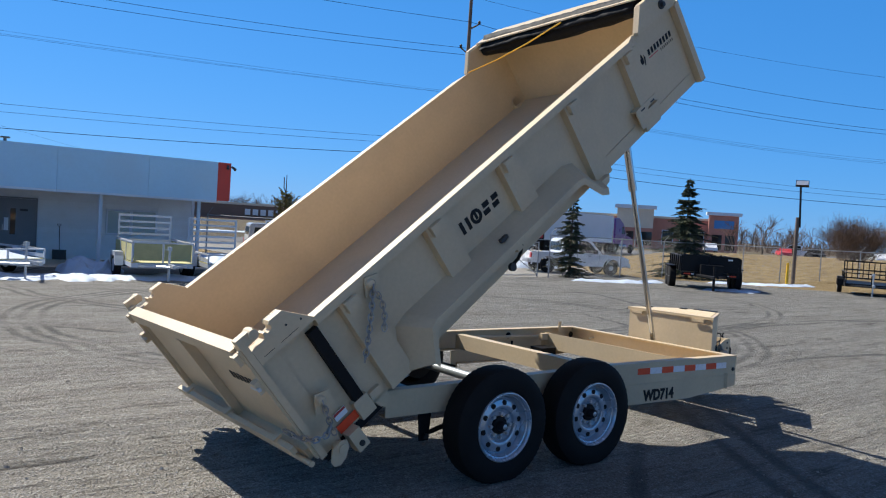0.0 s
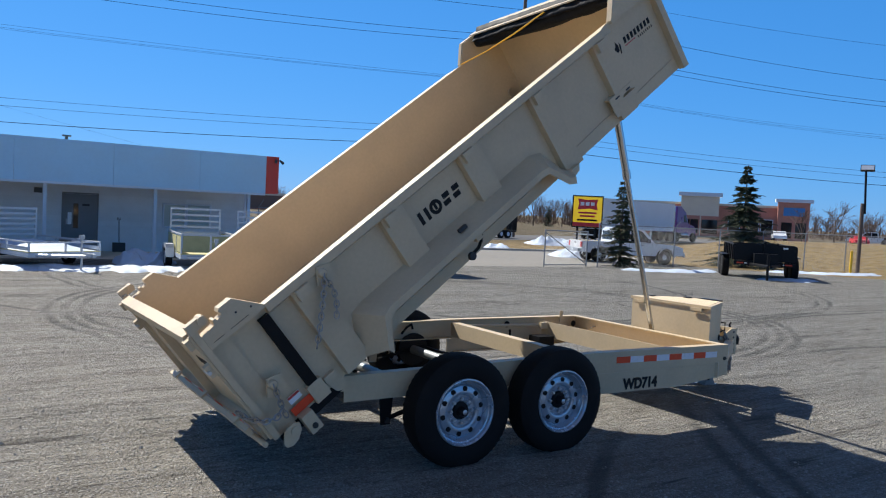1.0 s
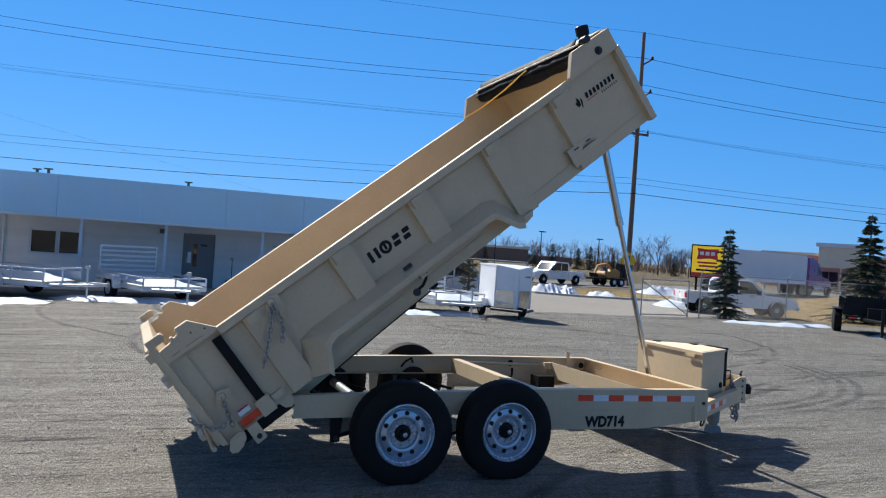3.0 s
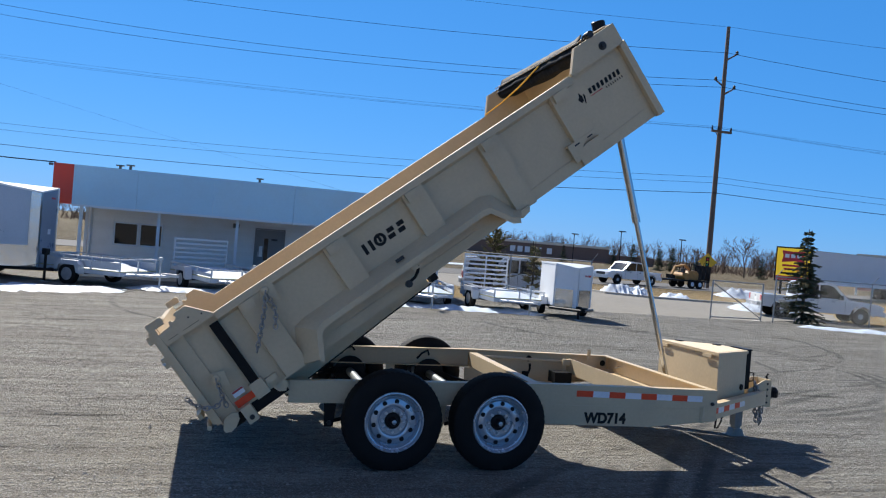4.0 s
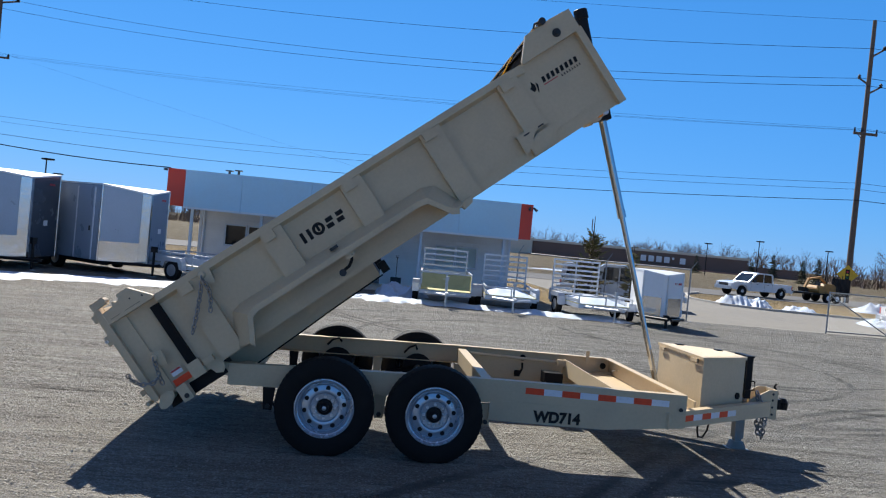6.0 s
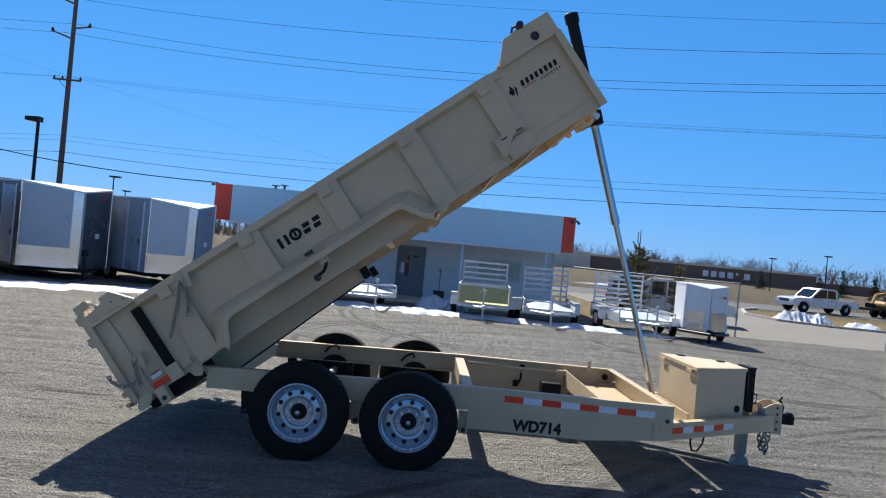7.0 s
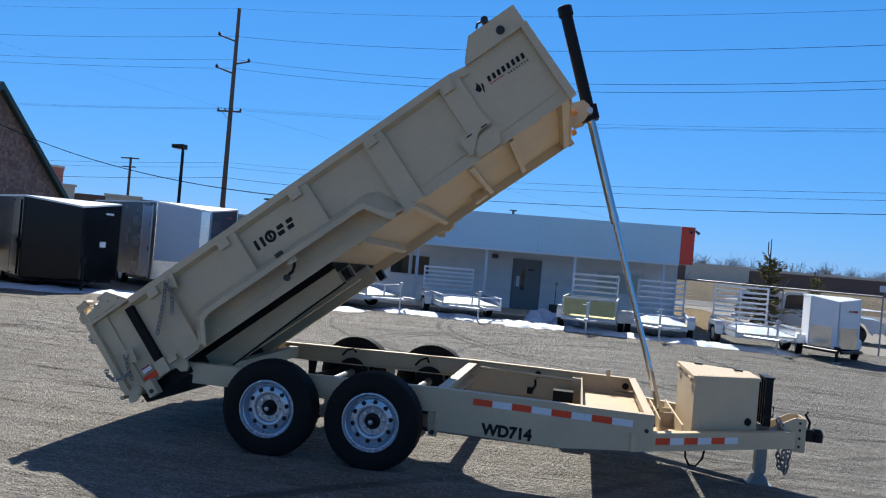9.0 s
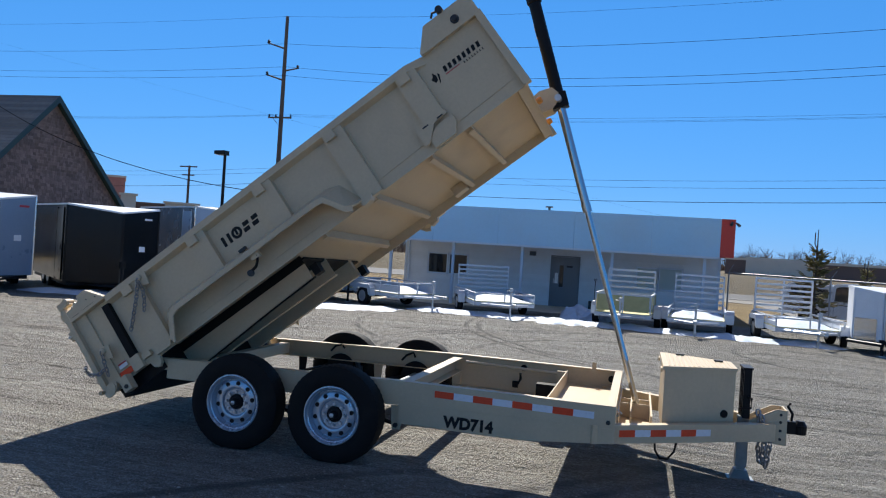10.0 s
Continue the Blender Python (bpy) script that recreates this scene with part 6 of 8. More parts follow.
# ---- black dump trailer by the fence ----
def black_dump_trailer(m):
    t = empty("black_dump_trailer", m)
    tagged(t, "small black steel dump trailer parked by the fence", "trailer")
    for y in (-0.9, 0.85):
        s = part("side_panel", box(-1.5, 1.5, y, y + 0.05, 0.58, 1.08), BLACK_PAINT, t, bevel=0.006)
        for i in range(6):
            part("rib", box(-1.45 + i * 0.57, -1.39 + i * 0.57, y - 0.04 if y < 0 else y + 0.051, y - 0.001 if y < 0 else y + 0.09, 0.58, 1.05), BLACK_PAINT, s)
    part("front_panel", box(1.45, 1.5, -0.849, 0.849, 0.58, 1.10), BLACK_PAINT, t, bevel=0.006)
    part("floor_panel", box(-1.5, 1.449, -0.849, 0.849, 0.58, 0.62), BLACK_PAINT, t)
    g = part("rear_gate", box(-1.56, -1.51, -0.88, 0.88, 0.58, 1.06), BLACK_PAINT, t)
    for i in range(5):
        part("gate_bar", box(-1.60, -1.561, -0.85 + i * 0.41, -0.79 + i * 0.41, 0.58, 1.09), BLACK_PAINT, g)
    part("frame", box(-1.5, 1.7, -0.5, 0.5, 0.42, 0.579), BLACK_PAINT, t)
    part("front_sill", box(1.51, 1.58, -0.88, 0.88, 0.44, 0.56), BLACK_PAINT, t, bevel=0.006)
    for i, mat in enumerate((REFLECT_RED, STICKER, REFLECT_RED, REFLECT_RED, STICKER, REFLECT_RED)):
        y = -0.80 + i * 0.22 if i < 3 else 0.14 + (i - 3) * 0.22
        part("reflector", box(1.581, 1.585, y, y + 0.20, 0.48, 0.52), mat, t, "reflector strip")
    part("front_post", box(1.501, 1.55, -0.04, 0.04, 0.58, 1.17), BLACK_PAINT, t)
    part("label", box(1.501, 1.503, 0.52, 0.66, 0.98, 1.03), STICKER, t, "small white label")
    part("toolbox", box(1.62, 1.95, -0.34, 0.34, 0.45, 0.82), BLACK_PAINT, t, bevel=0.02)
    for s in (-1, 1):
        part("tongue_bar", rod((1.6, s * 0.45, 0.48), (2.7, s * 0.04, 0.48), 0.045, 6), BLACK_PAINT, t)
        f = part("fender", box(-0.75, 0.75, *sorted((s * 0.92, s * 1.16)), 0.68, 0.71), BLACK_PAINT, t, bevel=0.01)
        for x in (-0.4, 0.4):
            w = part("wheel", turned([(s * 0.92, 0.2), (s * 0.92, 0.31), (s * 0.94, 0.34), (s * 1.12, 0.34), (s * 1.14, 0.31), (s * 1.14, 0.2), (s * 1.10, 0.001)], 26, "y", (x, 0, 0.34)), BLACK_RUBBER, t, smooth=True)
            part("rim", turned([(s * 1.105, 0.2), (s * 1.12, 0.19), (s * 1.10, 0.08), (s * 1.13, 0.001)], 20, "y", (x, 0, 0.34)), ZINC, w, smooth=True)
    j = part("tongue_jack", rod((2.35, 0, 0.05), (2.35, 0, 0.80), 0.04, 10), BLACK_PAINT, t)
    part("jack_foot", box(2.26, 2.44, -0.09, 0.09, 0.01, 0.04), ZINC, j)


black_dump_trailer(on_yard(23.6, 15.1, -137) @ Matrix.Scale(1.24, 4))


# ---- pickups ----
def pickup(label, m, cap=False):
    """A four-door pickup pointing to +x."""
    t = empty("pickup_truck", m)
    tagged(t, label, "truck")
    w = 0.98
    low = [(-2.85, 0.55), (-2.85, 1.12), (-0.95, 1.12), (-0.95, 1.10), (1.15, 1.10), (1.2, 1.14), (2.55, 1.06), (2.85, 0.95), (2.90, 0.55), (2.35, 0.48), (2.22, 0.78), (1.98, 0.90), (1.72, 0.90), (1.48, 0.78), (1.35, 0.45), (-1.35, 0.45), (-1.48, 0.78), (-1.72, 0.90), (-1.98, 0.90), (-2.22, 0.78), (-2.35, 0.5)]
    part("body", prism(low, -w, w), WHITE_CAR, t, bevel=0.03)
    cab = [(-1.08, 1.10), (-1.02, 1.74), (-0.86, 1.89), (0.30, 1.92), (0.62, 1.84), (1.32, 1.12)]
    part("cab", prism(cab, -w + 0.09, w - 0.09), WHITE_CAR, t, bevel=0.04)
    for y, s in ((-w + 0.088, -1), (w - 0.088, 1)):
        part("side_window", prism([(-0.92, 1.17), (-0.86, 1.72), (-0.74, 1.78), (-0.16, 1.80), (-0.16, 1.17)], *sorted((y, y + s * 0.006))), WINDOW, t)
        part("side_window", prism([(-0.09, 1.17), (-0.09, 1.80), (0.34, 1.80), (0.56, 1.72), (1.08, 1.17)], *sorted((y, y + s * 0.006))), WINDOW, t)
        part("mirror", box(0.78, 0.92, *sorted((s * (w + 0.01), s * (w + 0.22))), 1.14, 1.36), BLACK_PLASTIC, t, bevel=0.03)
        part("tail_lamp", box(-2.875, -2.80, *sorted((s * (w - 0.16), s * (w + 0.004))), 0.78, 1.06), DECAL_RED, t, "red tail lamp", bevel=0.01)
        part("head_lamp", box(2.74, 2.905, *sorted((s * (w - 0.34), s * (w - 0.02))), 0.78, 0.94), LENS_GLASS, t, "clear head lamp", bevel=0.02)
        for x in (-1.85, 1.85):
            wh = part("wheel", turned([(s * 0.74, 0.24), (s * 0.74, 0.36), (s * 0.77, 0.40), (s * 0.97, 0.40), (s * 1.0, 0.37), (s * 1.0, 0.25), (s * 0.96, 0.001)], 28, "y", (x, 0, 0.40)), BLACK_RUBBER, t, smooth=True)
            part("rim", turned([(s * 0.98, 0.245), (s * 0.995, 0.23), (s * 0.975, 0.09), (s * 0.995, 0.06), (s * 1.0, 0.001)], 20, "y", (x, 0, 0.40)), RIM, wh, smooth=True)
    part("windscreen", prism([(0.68, 1.79), (0.695, 1.80), (1.29, 1.18), (1.275, 1.17)], -w + 0.18, w - 0.18), WINDOW, t)
    part("rear_window", prism([(-1.075, 1.22), (-1.045, 1.68), (-1.035, 1.68), (-1.065, 1.22)], -w + 0.25, w - 0.25), WINDOW, t)
    part("bumper", box(-3.02, -2.86, -w + 0.04, w - 0.04, 0.52, 0.72), ZINC, t, bevel=0.02)
    part("bumper", box(2.91, 3.02, -w + 0.04, w - 0.04, 0.46, 0.70), ZINC, t, bevel=0.02)
    for y, s in ((-w - 0.004, -1), (w + 0.004, 1)):
        for x in (-2.85, 1.48):
            part("wheel_arch", prism([(x + 0.42 + 0.50 * math.cos(k * math.pi / 8) + 0.08, 0.42 + 0.56 * math.sin(k * math.pi / 8)) for k in range(9)] + [(x + 0.50 + 0.43 * math.cos(k * math.pi / 8), 0.42 + 0.48 * math.sin(k * math.pi / 8)) for k in range(8, -1, -1)], *sorted((y, y + s * 0.012))), WHITE_CAR, t)
        for x in (-0.55, 0.45):
            part("door_handle", box(x, x + 0.16, *sorted((y, y + s * 0.03)), 1.00, 1.035), BLACK_PLASTIC, t)
        for x in (-0.93, -0.19, 1.10):
            part("door_seam", box(x, x + 0.012, *sorted((y - s * 0.002, y + s * 0.001)), 0.55, 1.09), BLACK_PLASTIC, t)
    part("tailgate", box(-2.862, -2.851, -w + 0.17, w - 0.17, 0.76, 1.08), WHITE_CAR, t, bevel=0.004)
    part("gate_handle", box(-2.872, -2.863, -0.10, 0.10, 0.96, 1.02), BLACK_PLASTIC, t)
    part("grille", box(2.895, 2.915, -0.55, 0.55, 0.72, 0.94), BLACK_PLASTIC, t)
    if cap:
        c = part("bed_cap", prism([(-2.84, 1.122), (-2.78, 1.74), (-2.66, 1.80), (-1.0, 1.82), (-0.97, 1.122)], -w + 0.03, w - 0.03), WHITE_CAR, t, "white bed cap", bevel=0.04)
        for y, s in ((-w + 0.028, -1), (w - 0.028, 1)):
            part("cap_window", prism([(-2.62, 1.26), (-2.56, 1.62), (-1.15, 1.64), (-1.15, 1.26)], *sorted((y, y + s * 0.006))), WINDOW, c)
        part("cap_rear_window", prism([(-2.832, 1.28), (-2.80, 1.64), (-2.79, 1.64), (-2.822, 1.28)], -w + 0.2, w - 0.2), WINDOW, c)
    part("plate_bar", box(-3.026, -3.021, -0.16, 0.16, 0.56, 0.68), STICKER, t, "plain plate")
    return t


pickup("white pickup truck parked behind the chain-link fence", pose(24.3, 23.2, -0.40, 0, 0, -22) @ Matrix.Scale(0.92, 4))
pickup("white pickup truck with a cap behind the fence", pose(10.75, 25.9, -0.40, 0, 0, -16) @ Matrix.Scale(0.9, 4), cap=True)
pickup("white pickup truck on the road past the grass bank", pose(119.1, 63.6, -0.40, 0, 0, 120) @ Matrix.Scale(1.15, 4))


# ---- traffic on the road ----
def dual_wheel(parent, x, r=0.52):
    for s in (-1, 1):
        w = part("wheel", turned([(s * 0.72, 0.3), (s * 0.72, r - 0.03), (s * 0.76, r), (s * 1.20, r), (s * 1.24, r - 0.03), (s * 1.24, 0.3), (s * 1.20, 0.001)], 24, "y", (x, 0, r)), BLACK_RUBBER, parent, smooth=True)
        part("rim", turned([(s * 1.21, 0.29), (s * 1.225, 0.27), (s * 1.205, 0.10), (s * 1.23, 0.001)], 18, "y", (x, 0, r)), RIM, w, smooth=True)


def semi_truck(m):
    """A tractor with a box trailer, pointing to +x."""
    t = empty("semi_truck", m)
    tagged(t, "purple semi truck with a plain white box trailer on the road", "truck")
    b = part("trailer_box", box(0, 14.4, -1.28, 1.28, 1.15, 4.02), METAL_WALL, t, "white box trailer", bevel=0.03)
    for y in (-1.26, 0.01):
        part("rear_door", box(-0.03, -0.001, y, y + 1.25, 1.20, 3.96), METAL_WALL, b, bevel=0.006)
        for k in (0.5, 0.8):
            part("lock_rod", rod((-0.045, y + k, 1.2), (-0.045, y + k, 3.95), 0.015, 6), ZINC, b)
    for z in (1.10, 4.025):
        part("edge_rail", box(0.0, 14.4, -1.30, 1.30, z, z + 0.05), ZINC, b)
    for x in (1.7, 3.0, 14.1, 15.4):
        dual_wheel(t, x)
    part("bogie", box(0.9, 3.9, -0.55, 0.55, 0.55, 1.09), BLACK_PAINT, t)
    part("chassis", box(12.6, 19.4, -0.45, 0.45, 0.62, 0.98), BLACK_PAINT, t)
    part("under_ride_guard", box(-0.02, 0.08, -1.1, 1.1, 0.45, 0.58), ZINC, t)
    for y in (-0.8, 0.8):
        part("landing_leg", box(10.6, 10.75, y - 0.07, y + 0.07, 0.3, 1.09), ZINC, t)
        part("fuel_tank", rod((16.0, y * 1.3, 0.75), (17.6, y * 1.3, 0.75), 0.30, 16), CHROME, t)
        part("exhaust_stack", rod((15.05, y * 1.2, 1.0), (15.05, y * 1.2, 3.9), 0.07, 10), CHROME, t)
        part("steer_wheel", turned([(y * 1.2, 0.3), (y * 1.2, 0.49), (y * 1.52, 0.49), (y * 1.54, 0.3), (y * 1.5, 0.001)], 24, "y", (19.0, 0, 0.5)), BLACK_RUBBER, t, smooth=True)
    c = part("cab", prism([(15.3, 1.0), (15.3, 3.85), (16.0, 3.9), (17.1, 3.25), (17.75, 2.1), (17.75, 1.0)], -1.15, 1.15), PURPLE, t, "purple sleeper cab", bevel=0.08)
    part("hood", prism([(17.76, 0.75), (17.76, 2.05), (19.2, 1.8), (19.75, 1.5), (19.8, 0.6)], -1.0, 1.0), PURPLE, t, bevel=0.08)
    for y in (-1.153, 1.147):
        part("side_window", prism([(16.75, 2.15), (16.75, 2.95), (17.15, 2.95), (17.55, 2.15)], y, y + 0.006), WINDOW, c)
    part("windscreen", prism([(17.15, 3.16), (17.17, 3.17), (17.76, 2.13), (17.74, 2.12)], -0.95, 0.95), WINDOW, c)
    part("bumper", box(19.81, 19.95, -1.15, 1.15, 0.35, 0.75), CHROME, t, bevel=0.03)


semi_truck(pose(46.0, 50.4, -0.375, 0, 0, 12))
pickup("white pickup truck towing a small machine along the road", pose(28.4, 47.6, -0.375, 0, 0, 192) @ Matrix.Scale(0.93, 4))


def towed_machine(m):
    t = empty("towed_machine", m)
    tagged(t, "dirty yellow digging machine on a tandem axle trailer on the road", "machine")
    part("deck", box(-2.2, 1.6, -0.9, 0.9, 0.55, 0.68), BLACK_PAINT, t)
    for s in (-1, 1):
        part("tongue_bar", rod((1.6, s * 0.5, 0.6), (3.6, 0, 0.55), 0.05, 6), BLACK_PAINT, t)
    part("engine_cover", prism([(-1.3, 0.69), (-1.3, 1.25), (-1.05, 1.42), (-0.35, 1.42), (-0.15, 1.2), (-0.15, 0.69)], -0.5, 0.5), MACHINE_ORANGE, t, bevel=0.05)
    part("drum", rod((0.25, -0.75, 0.95), (0.25, 0.75, 0.95), 0.30, 16), MACHINE_ORANGE, t)
    part("boom", prism([(-0.9, 1.43), (-0.2, 1.95), (0.9, 1.75), (0.92, 1.62), (-0.18, 1.80), (-0.8, 1.43)], -0.12, 0.12), MACHINE_ORANGE, t, bevel=0.02)
    part("stick", prism([(0.78, 1.74), (0.95, 1.72), (1.30, 0.95), (1.16, 0.92)], -0.09, 0.09), MACHINE_ORANGE, t, bevel=0.015)
    part("bucket", prism([(1.0, 0.70), (1.45, 0.72), (1.50, 1.05), (1.15, 1.0)], -0.32, 0.32), BLACK_PAINT, t, bevel=0.02)
    part("seat", shell(lambda b: add_box(b, -0.10, 0.02, -0.22, 0.22, 1.0, 1.55), lambda b: add_box(b, 0.021, 0.30, -0.22, 0.22, 1.25, 1.32)), BLACK_PLASTIC, t)
    for y in (-0.42, 0.42):
        part("roll_bar", path([(-1.2, y, 1.40), (-1.15, y, 2.0), (-0.5, y, 2.0), (-0.45, y, 1.40)], 0.03), BLACK_PAINT, t)
    for k in range(4):
        part("rack_bar", rod((-2.05 + 0.08 * k, -0.7 + 0.45 * k, 0.69), (-2.2 + 0.02 * k, -0.7 + 0.45 * k, 2.15), 0.03, 6), BLACK_PAINT, t)
    part("rear_ramp", box(-2.3, -2.22, -0.85, 0.85, 0.69, 1.9), BLACK_PAINT, t)
    for x in (-0.9, -0.05):
        for s in (-1, 1):
            w = part("wheel", turned([(s * 0.92, 0.2), (s * 0.92, 0.36), (s * 1.12, 0.36), (s * 1.14, 0.2), (s * 1.10, 0.001)], 22, "y", (x, 0, 0.36)), BLACK_RUBBER, t, smooth=True)
            part("rim", turned([(s * 1.125, 0.2), (s * 1.14, 0.18), (s * 1.13, 0.001)], 16, "y", (x, 0, 0.36)), TRIM, w, "white steel rim")


towed_machine(pose(34.1, 48.8, -0.375, 0, 0, 192))


# ---- poles, lamps, wires ----
def utility_pole(label, x, y, tall, arms, cross, reach, size=1.0, wide=1.0):
    """A power pole: two stand-off arms on the road side, one behind, and a low crossarm."""
    base = -0.40
    p = empty("utility_pole", pose(x, y, base))
    tagged(p, label, "pole", "utility poles")
    top = tall - base
    part("shaft", rod((0, 0, -0.3), (0, 0, top), 0.25 * size, 14, 0.15 * size), POLE_WOOD, p, smooth=True)
    for k, z in enumerate(arms):
        q = z - base
        tip = Vector(reach) * (1 if k != 1 else -0.8)
        end = Vector((tip.x, tip.y, q))
        arm = part("stand_off_arm", rod((0, 0, q - 0.55), end, 0.085 * size, 8, 0.06 * size), POLE_WOOD, p)
        part("insulator", turned([(-0.05 * size, 0.10 * size), (0.04 * size, 0.16 * size), (0.10 * size, 0.08 * size), (0.18 * size, 0.15 * size), (0.26 * size, 0.07 * size), (0.34 * size, 0.001)], 10, "z", end), BLACK_PLASTIC, arm, "dark insulator")
    q = cross - base
    arm = part("crossarm", box(-wide, wide, -0.34 * size, -0.20 * size, q - 0.10, q + 0.10), POLE_WOOD, p)
    part("brace", rod((-wide * 0.6, -0.27 * size, q - 0.10), (0, -0.22 * size, q - wide * 0.7), 0.035, 6), POLE_WOOD, p)
    for dx in (-0.94, -0.35, 0.94):
        part("insulator", rod((dx * wide, -0.27 * size, q + 0.101), (dx * wide, -0.27 * size, q + 0.45), 0.09 * size, 10, 0.05 * size), BLACK_PLASTIC, arm, "dark insulator")
    return p


RIGHT, LEFT = Vector((38.4, 51.6)), Vector((-46.0, 88.0))
ALONG = RIGHT - LEFT
SIDE = Vector((ALONG.y, -ALONG.x)).normalized()
BEND = Vector((ALONG.x * 0.940 + ALONG.y * 0.342 * -1, ALONG.x * 0.342 + ALONG.y * 0.940))
utility_pole("tall weathered wooden utility pole by the driveway", *RIGHT, 22.5, (20.1, 17.85, 17.1), 13.3, (0.75, -0.45), 1.0)
utility_pole("very tall weathered wooden power pole behind the cargo trailers", *LEFT, 31.7, (27.8, 24.8, 23.5), 17.8, (-2.0, -1.0), 1.5, 1.7)


def hang(bm, a, b, sag, r):
    add_path(bm, [a.lerp(b, i / 24) - Vector((0, 0, sag * 4 * i / 24 * (1 - i / 24))) for i in range(25)], r, 5)


def wire(z0, z1, sag, off, r, before, sag_before, sag_after):
    """One cable hung pole to pole, with the next spans on either side."""
    bm = bmesh.new()
    side = SIDE * off
    low, mid, near, last = LEFT - BEND + side, LEFT + side, RIGHT + side, RIGHT + ALONG + side
    hang(bm, Vector((*low, before)), Vector((*mid, z0)), sag_before, r)
    hang(bm, Vector((*mid, z0)), Vector((*near, z1)), sag, r)
    hang(bm, Vector((*near, z1)), Vector((*last, z1)), sag_after, r)
    ob = part("overhead_wire", bm, WIRE)
    tagged(ob, "thin black overhead cable strung between wooden poles", "wire", "overhead wires")


for row in ((31.7, 22.5, 1.2, 0, 0.012, 34, 0.8, 2.6), (27.9, 20.15, 1.65, 0.3, 0.019, 30, 1.2, 3.7), (24.9, 17.9, 2.1, -0.3, 0.019, 27, 1.1, 3.4), (23.6, 17.15, 2.0, 0.3, 0.019, 26, 1.0, 3.2),
            (18.5, 13.9, 0.8, -0.8, 0.009, 19.6, 1.1, 2.5), (18.2, 13.6, 0.95, 0.3, 0.009, 19.2, 1.1, 2.6), (18.0, 13.45, 1.0, 0.9, 0.009, 19.0, 1.1, 2.7),
            (11.0, 9.35, 1.0, 0.1, 0.014, 11.0, 1.5, 1.7), (10.4, 8.85, 1.1, 0.1, 0.014, 10.4, 1.5, 1.7), (8.95, 7.95, 1.3, 0.3, 0.026, 8.95, 1.7, 1.6)):
    wire(*row)
for a, b, sag, r, words in (((-41.16, 35.35, 10.15), (-7.6, 22.2, 3.35), 1.6, 0.02, "thin black service cable running down to the office"),
                            ((-61.75, 44.1, 18.87), (5.8, 34.7, 3.6), 0.15, 0.0032, "thin guy cable slanting down behind the office roof")):
    bm = bmesh.new()
    hang(bm, Vector(a), Vector(b), sag, r)
    tagged(part("overhead_wire", bm, WIRE), words, "wire", "overhead wires")


def street_lamp(label, x, y, tall, base, wood=False, double=False):
    p = empty("street_lamp", pose(x, y, base))
    tagged(p, label, "lamp")
    mat = POLE_WOOD if wood else BLACK_PAINT
    if wood:
        part("post", rod((0, 0, -0.2), (0, 0, 3.4), 0.09, 12), POLE_WOOD, p)
        part("mast", rod((0.02, -0.13, 2.9), (0.02, -0.02, tall - 0.1), 0.05, 10), BLACK_PAINT, p)
    else:
        part("post", rod((0, 0, -0.2), (0, 0, tall - 0.1), 0.08, 12, 0.065), mat, p)
    if wood:
        aim = pose(0.02, -0.10, tall - 0.12, -20, 0, -62)
        h = part("lamp_head", box(-0.30, 0.30, -0.10, 0.08, -0.14, 0.14), BLACK_PAINT, p, "dark flood lamp head", m=aim, bevel=0.015)
        part("lens", box(-0.27, 0.27, -0.108, -0.101, -0.11, 0.11), LENS_GLASS, h)
    for s in (() if wood else (-1, 1) if double else (-1,)):
        h = part("lamp_head", prism([(0.08, -0.05), (0.75, -0.02), (0.75, 0.14), (0.02, 0.16)] if s > 0 else [(-0.46, -0.02), (0.10, -0.05), (0.10, 0.16), (-0.46, 0.14)], -0.19, 0.19), BLACK_PAINT if not wood else ZINC, p, "dark box lamp head", m=pose(0, 0, tall - 0.12), bevel=0.02)
        part("lens", prism([(-0.40, -0.032), (-0.06, -0.058), (-0.06, -0.066), (-0.40, -0.04)] if s < 0 else [(0.10, -0.066), (0.66, -0.04), (0.66, -0.032), (0.10, -0.058)], -0.17, 0.17), LENS_GLASS, h)


street_lamp("square-headed lamp on a weathered wooden post", 32.76, 16.2, 5.2, -0.29, wood=True)
street_lamp("dark metal car park lamp behind the trailers", -16.0, 25.2, 5.85, -0.40)
for x, y, h in ((-34.6, 76.8, 6.4), (-44.8, 105.2, 5.9), (63, 112, 6.5), (57, 118, 5.5), (75, 112, 6.0)):
    street_lamp("distant twin-headed car park lamp", x, y, h, -0.40, double=True)


def distant_pole(x, y, tall):
    p = empty("utility_pole", pose(x, y, -0.4))
    tagged(p, "short wooden pole with two crossarms in the distance", "pole", "utility poles")
    part("shaft", rod((0, 0, -0.2), (0, 0, tall), 0.36, 10, 0.28), POLE_WOOD, p)
    for z, w in ((tall - 0.3, 2.4), (tall - 2.4, 1.7)):
        part("crossarm", box(-w, w, -0.5, -0.2, z - 0.15, z + 0.15), POLE_WOOD, p)


distant_pole(-108.3, 160.8, 18.3)


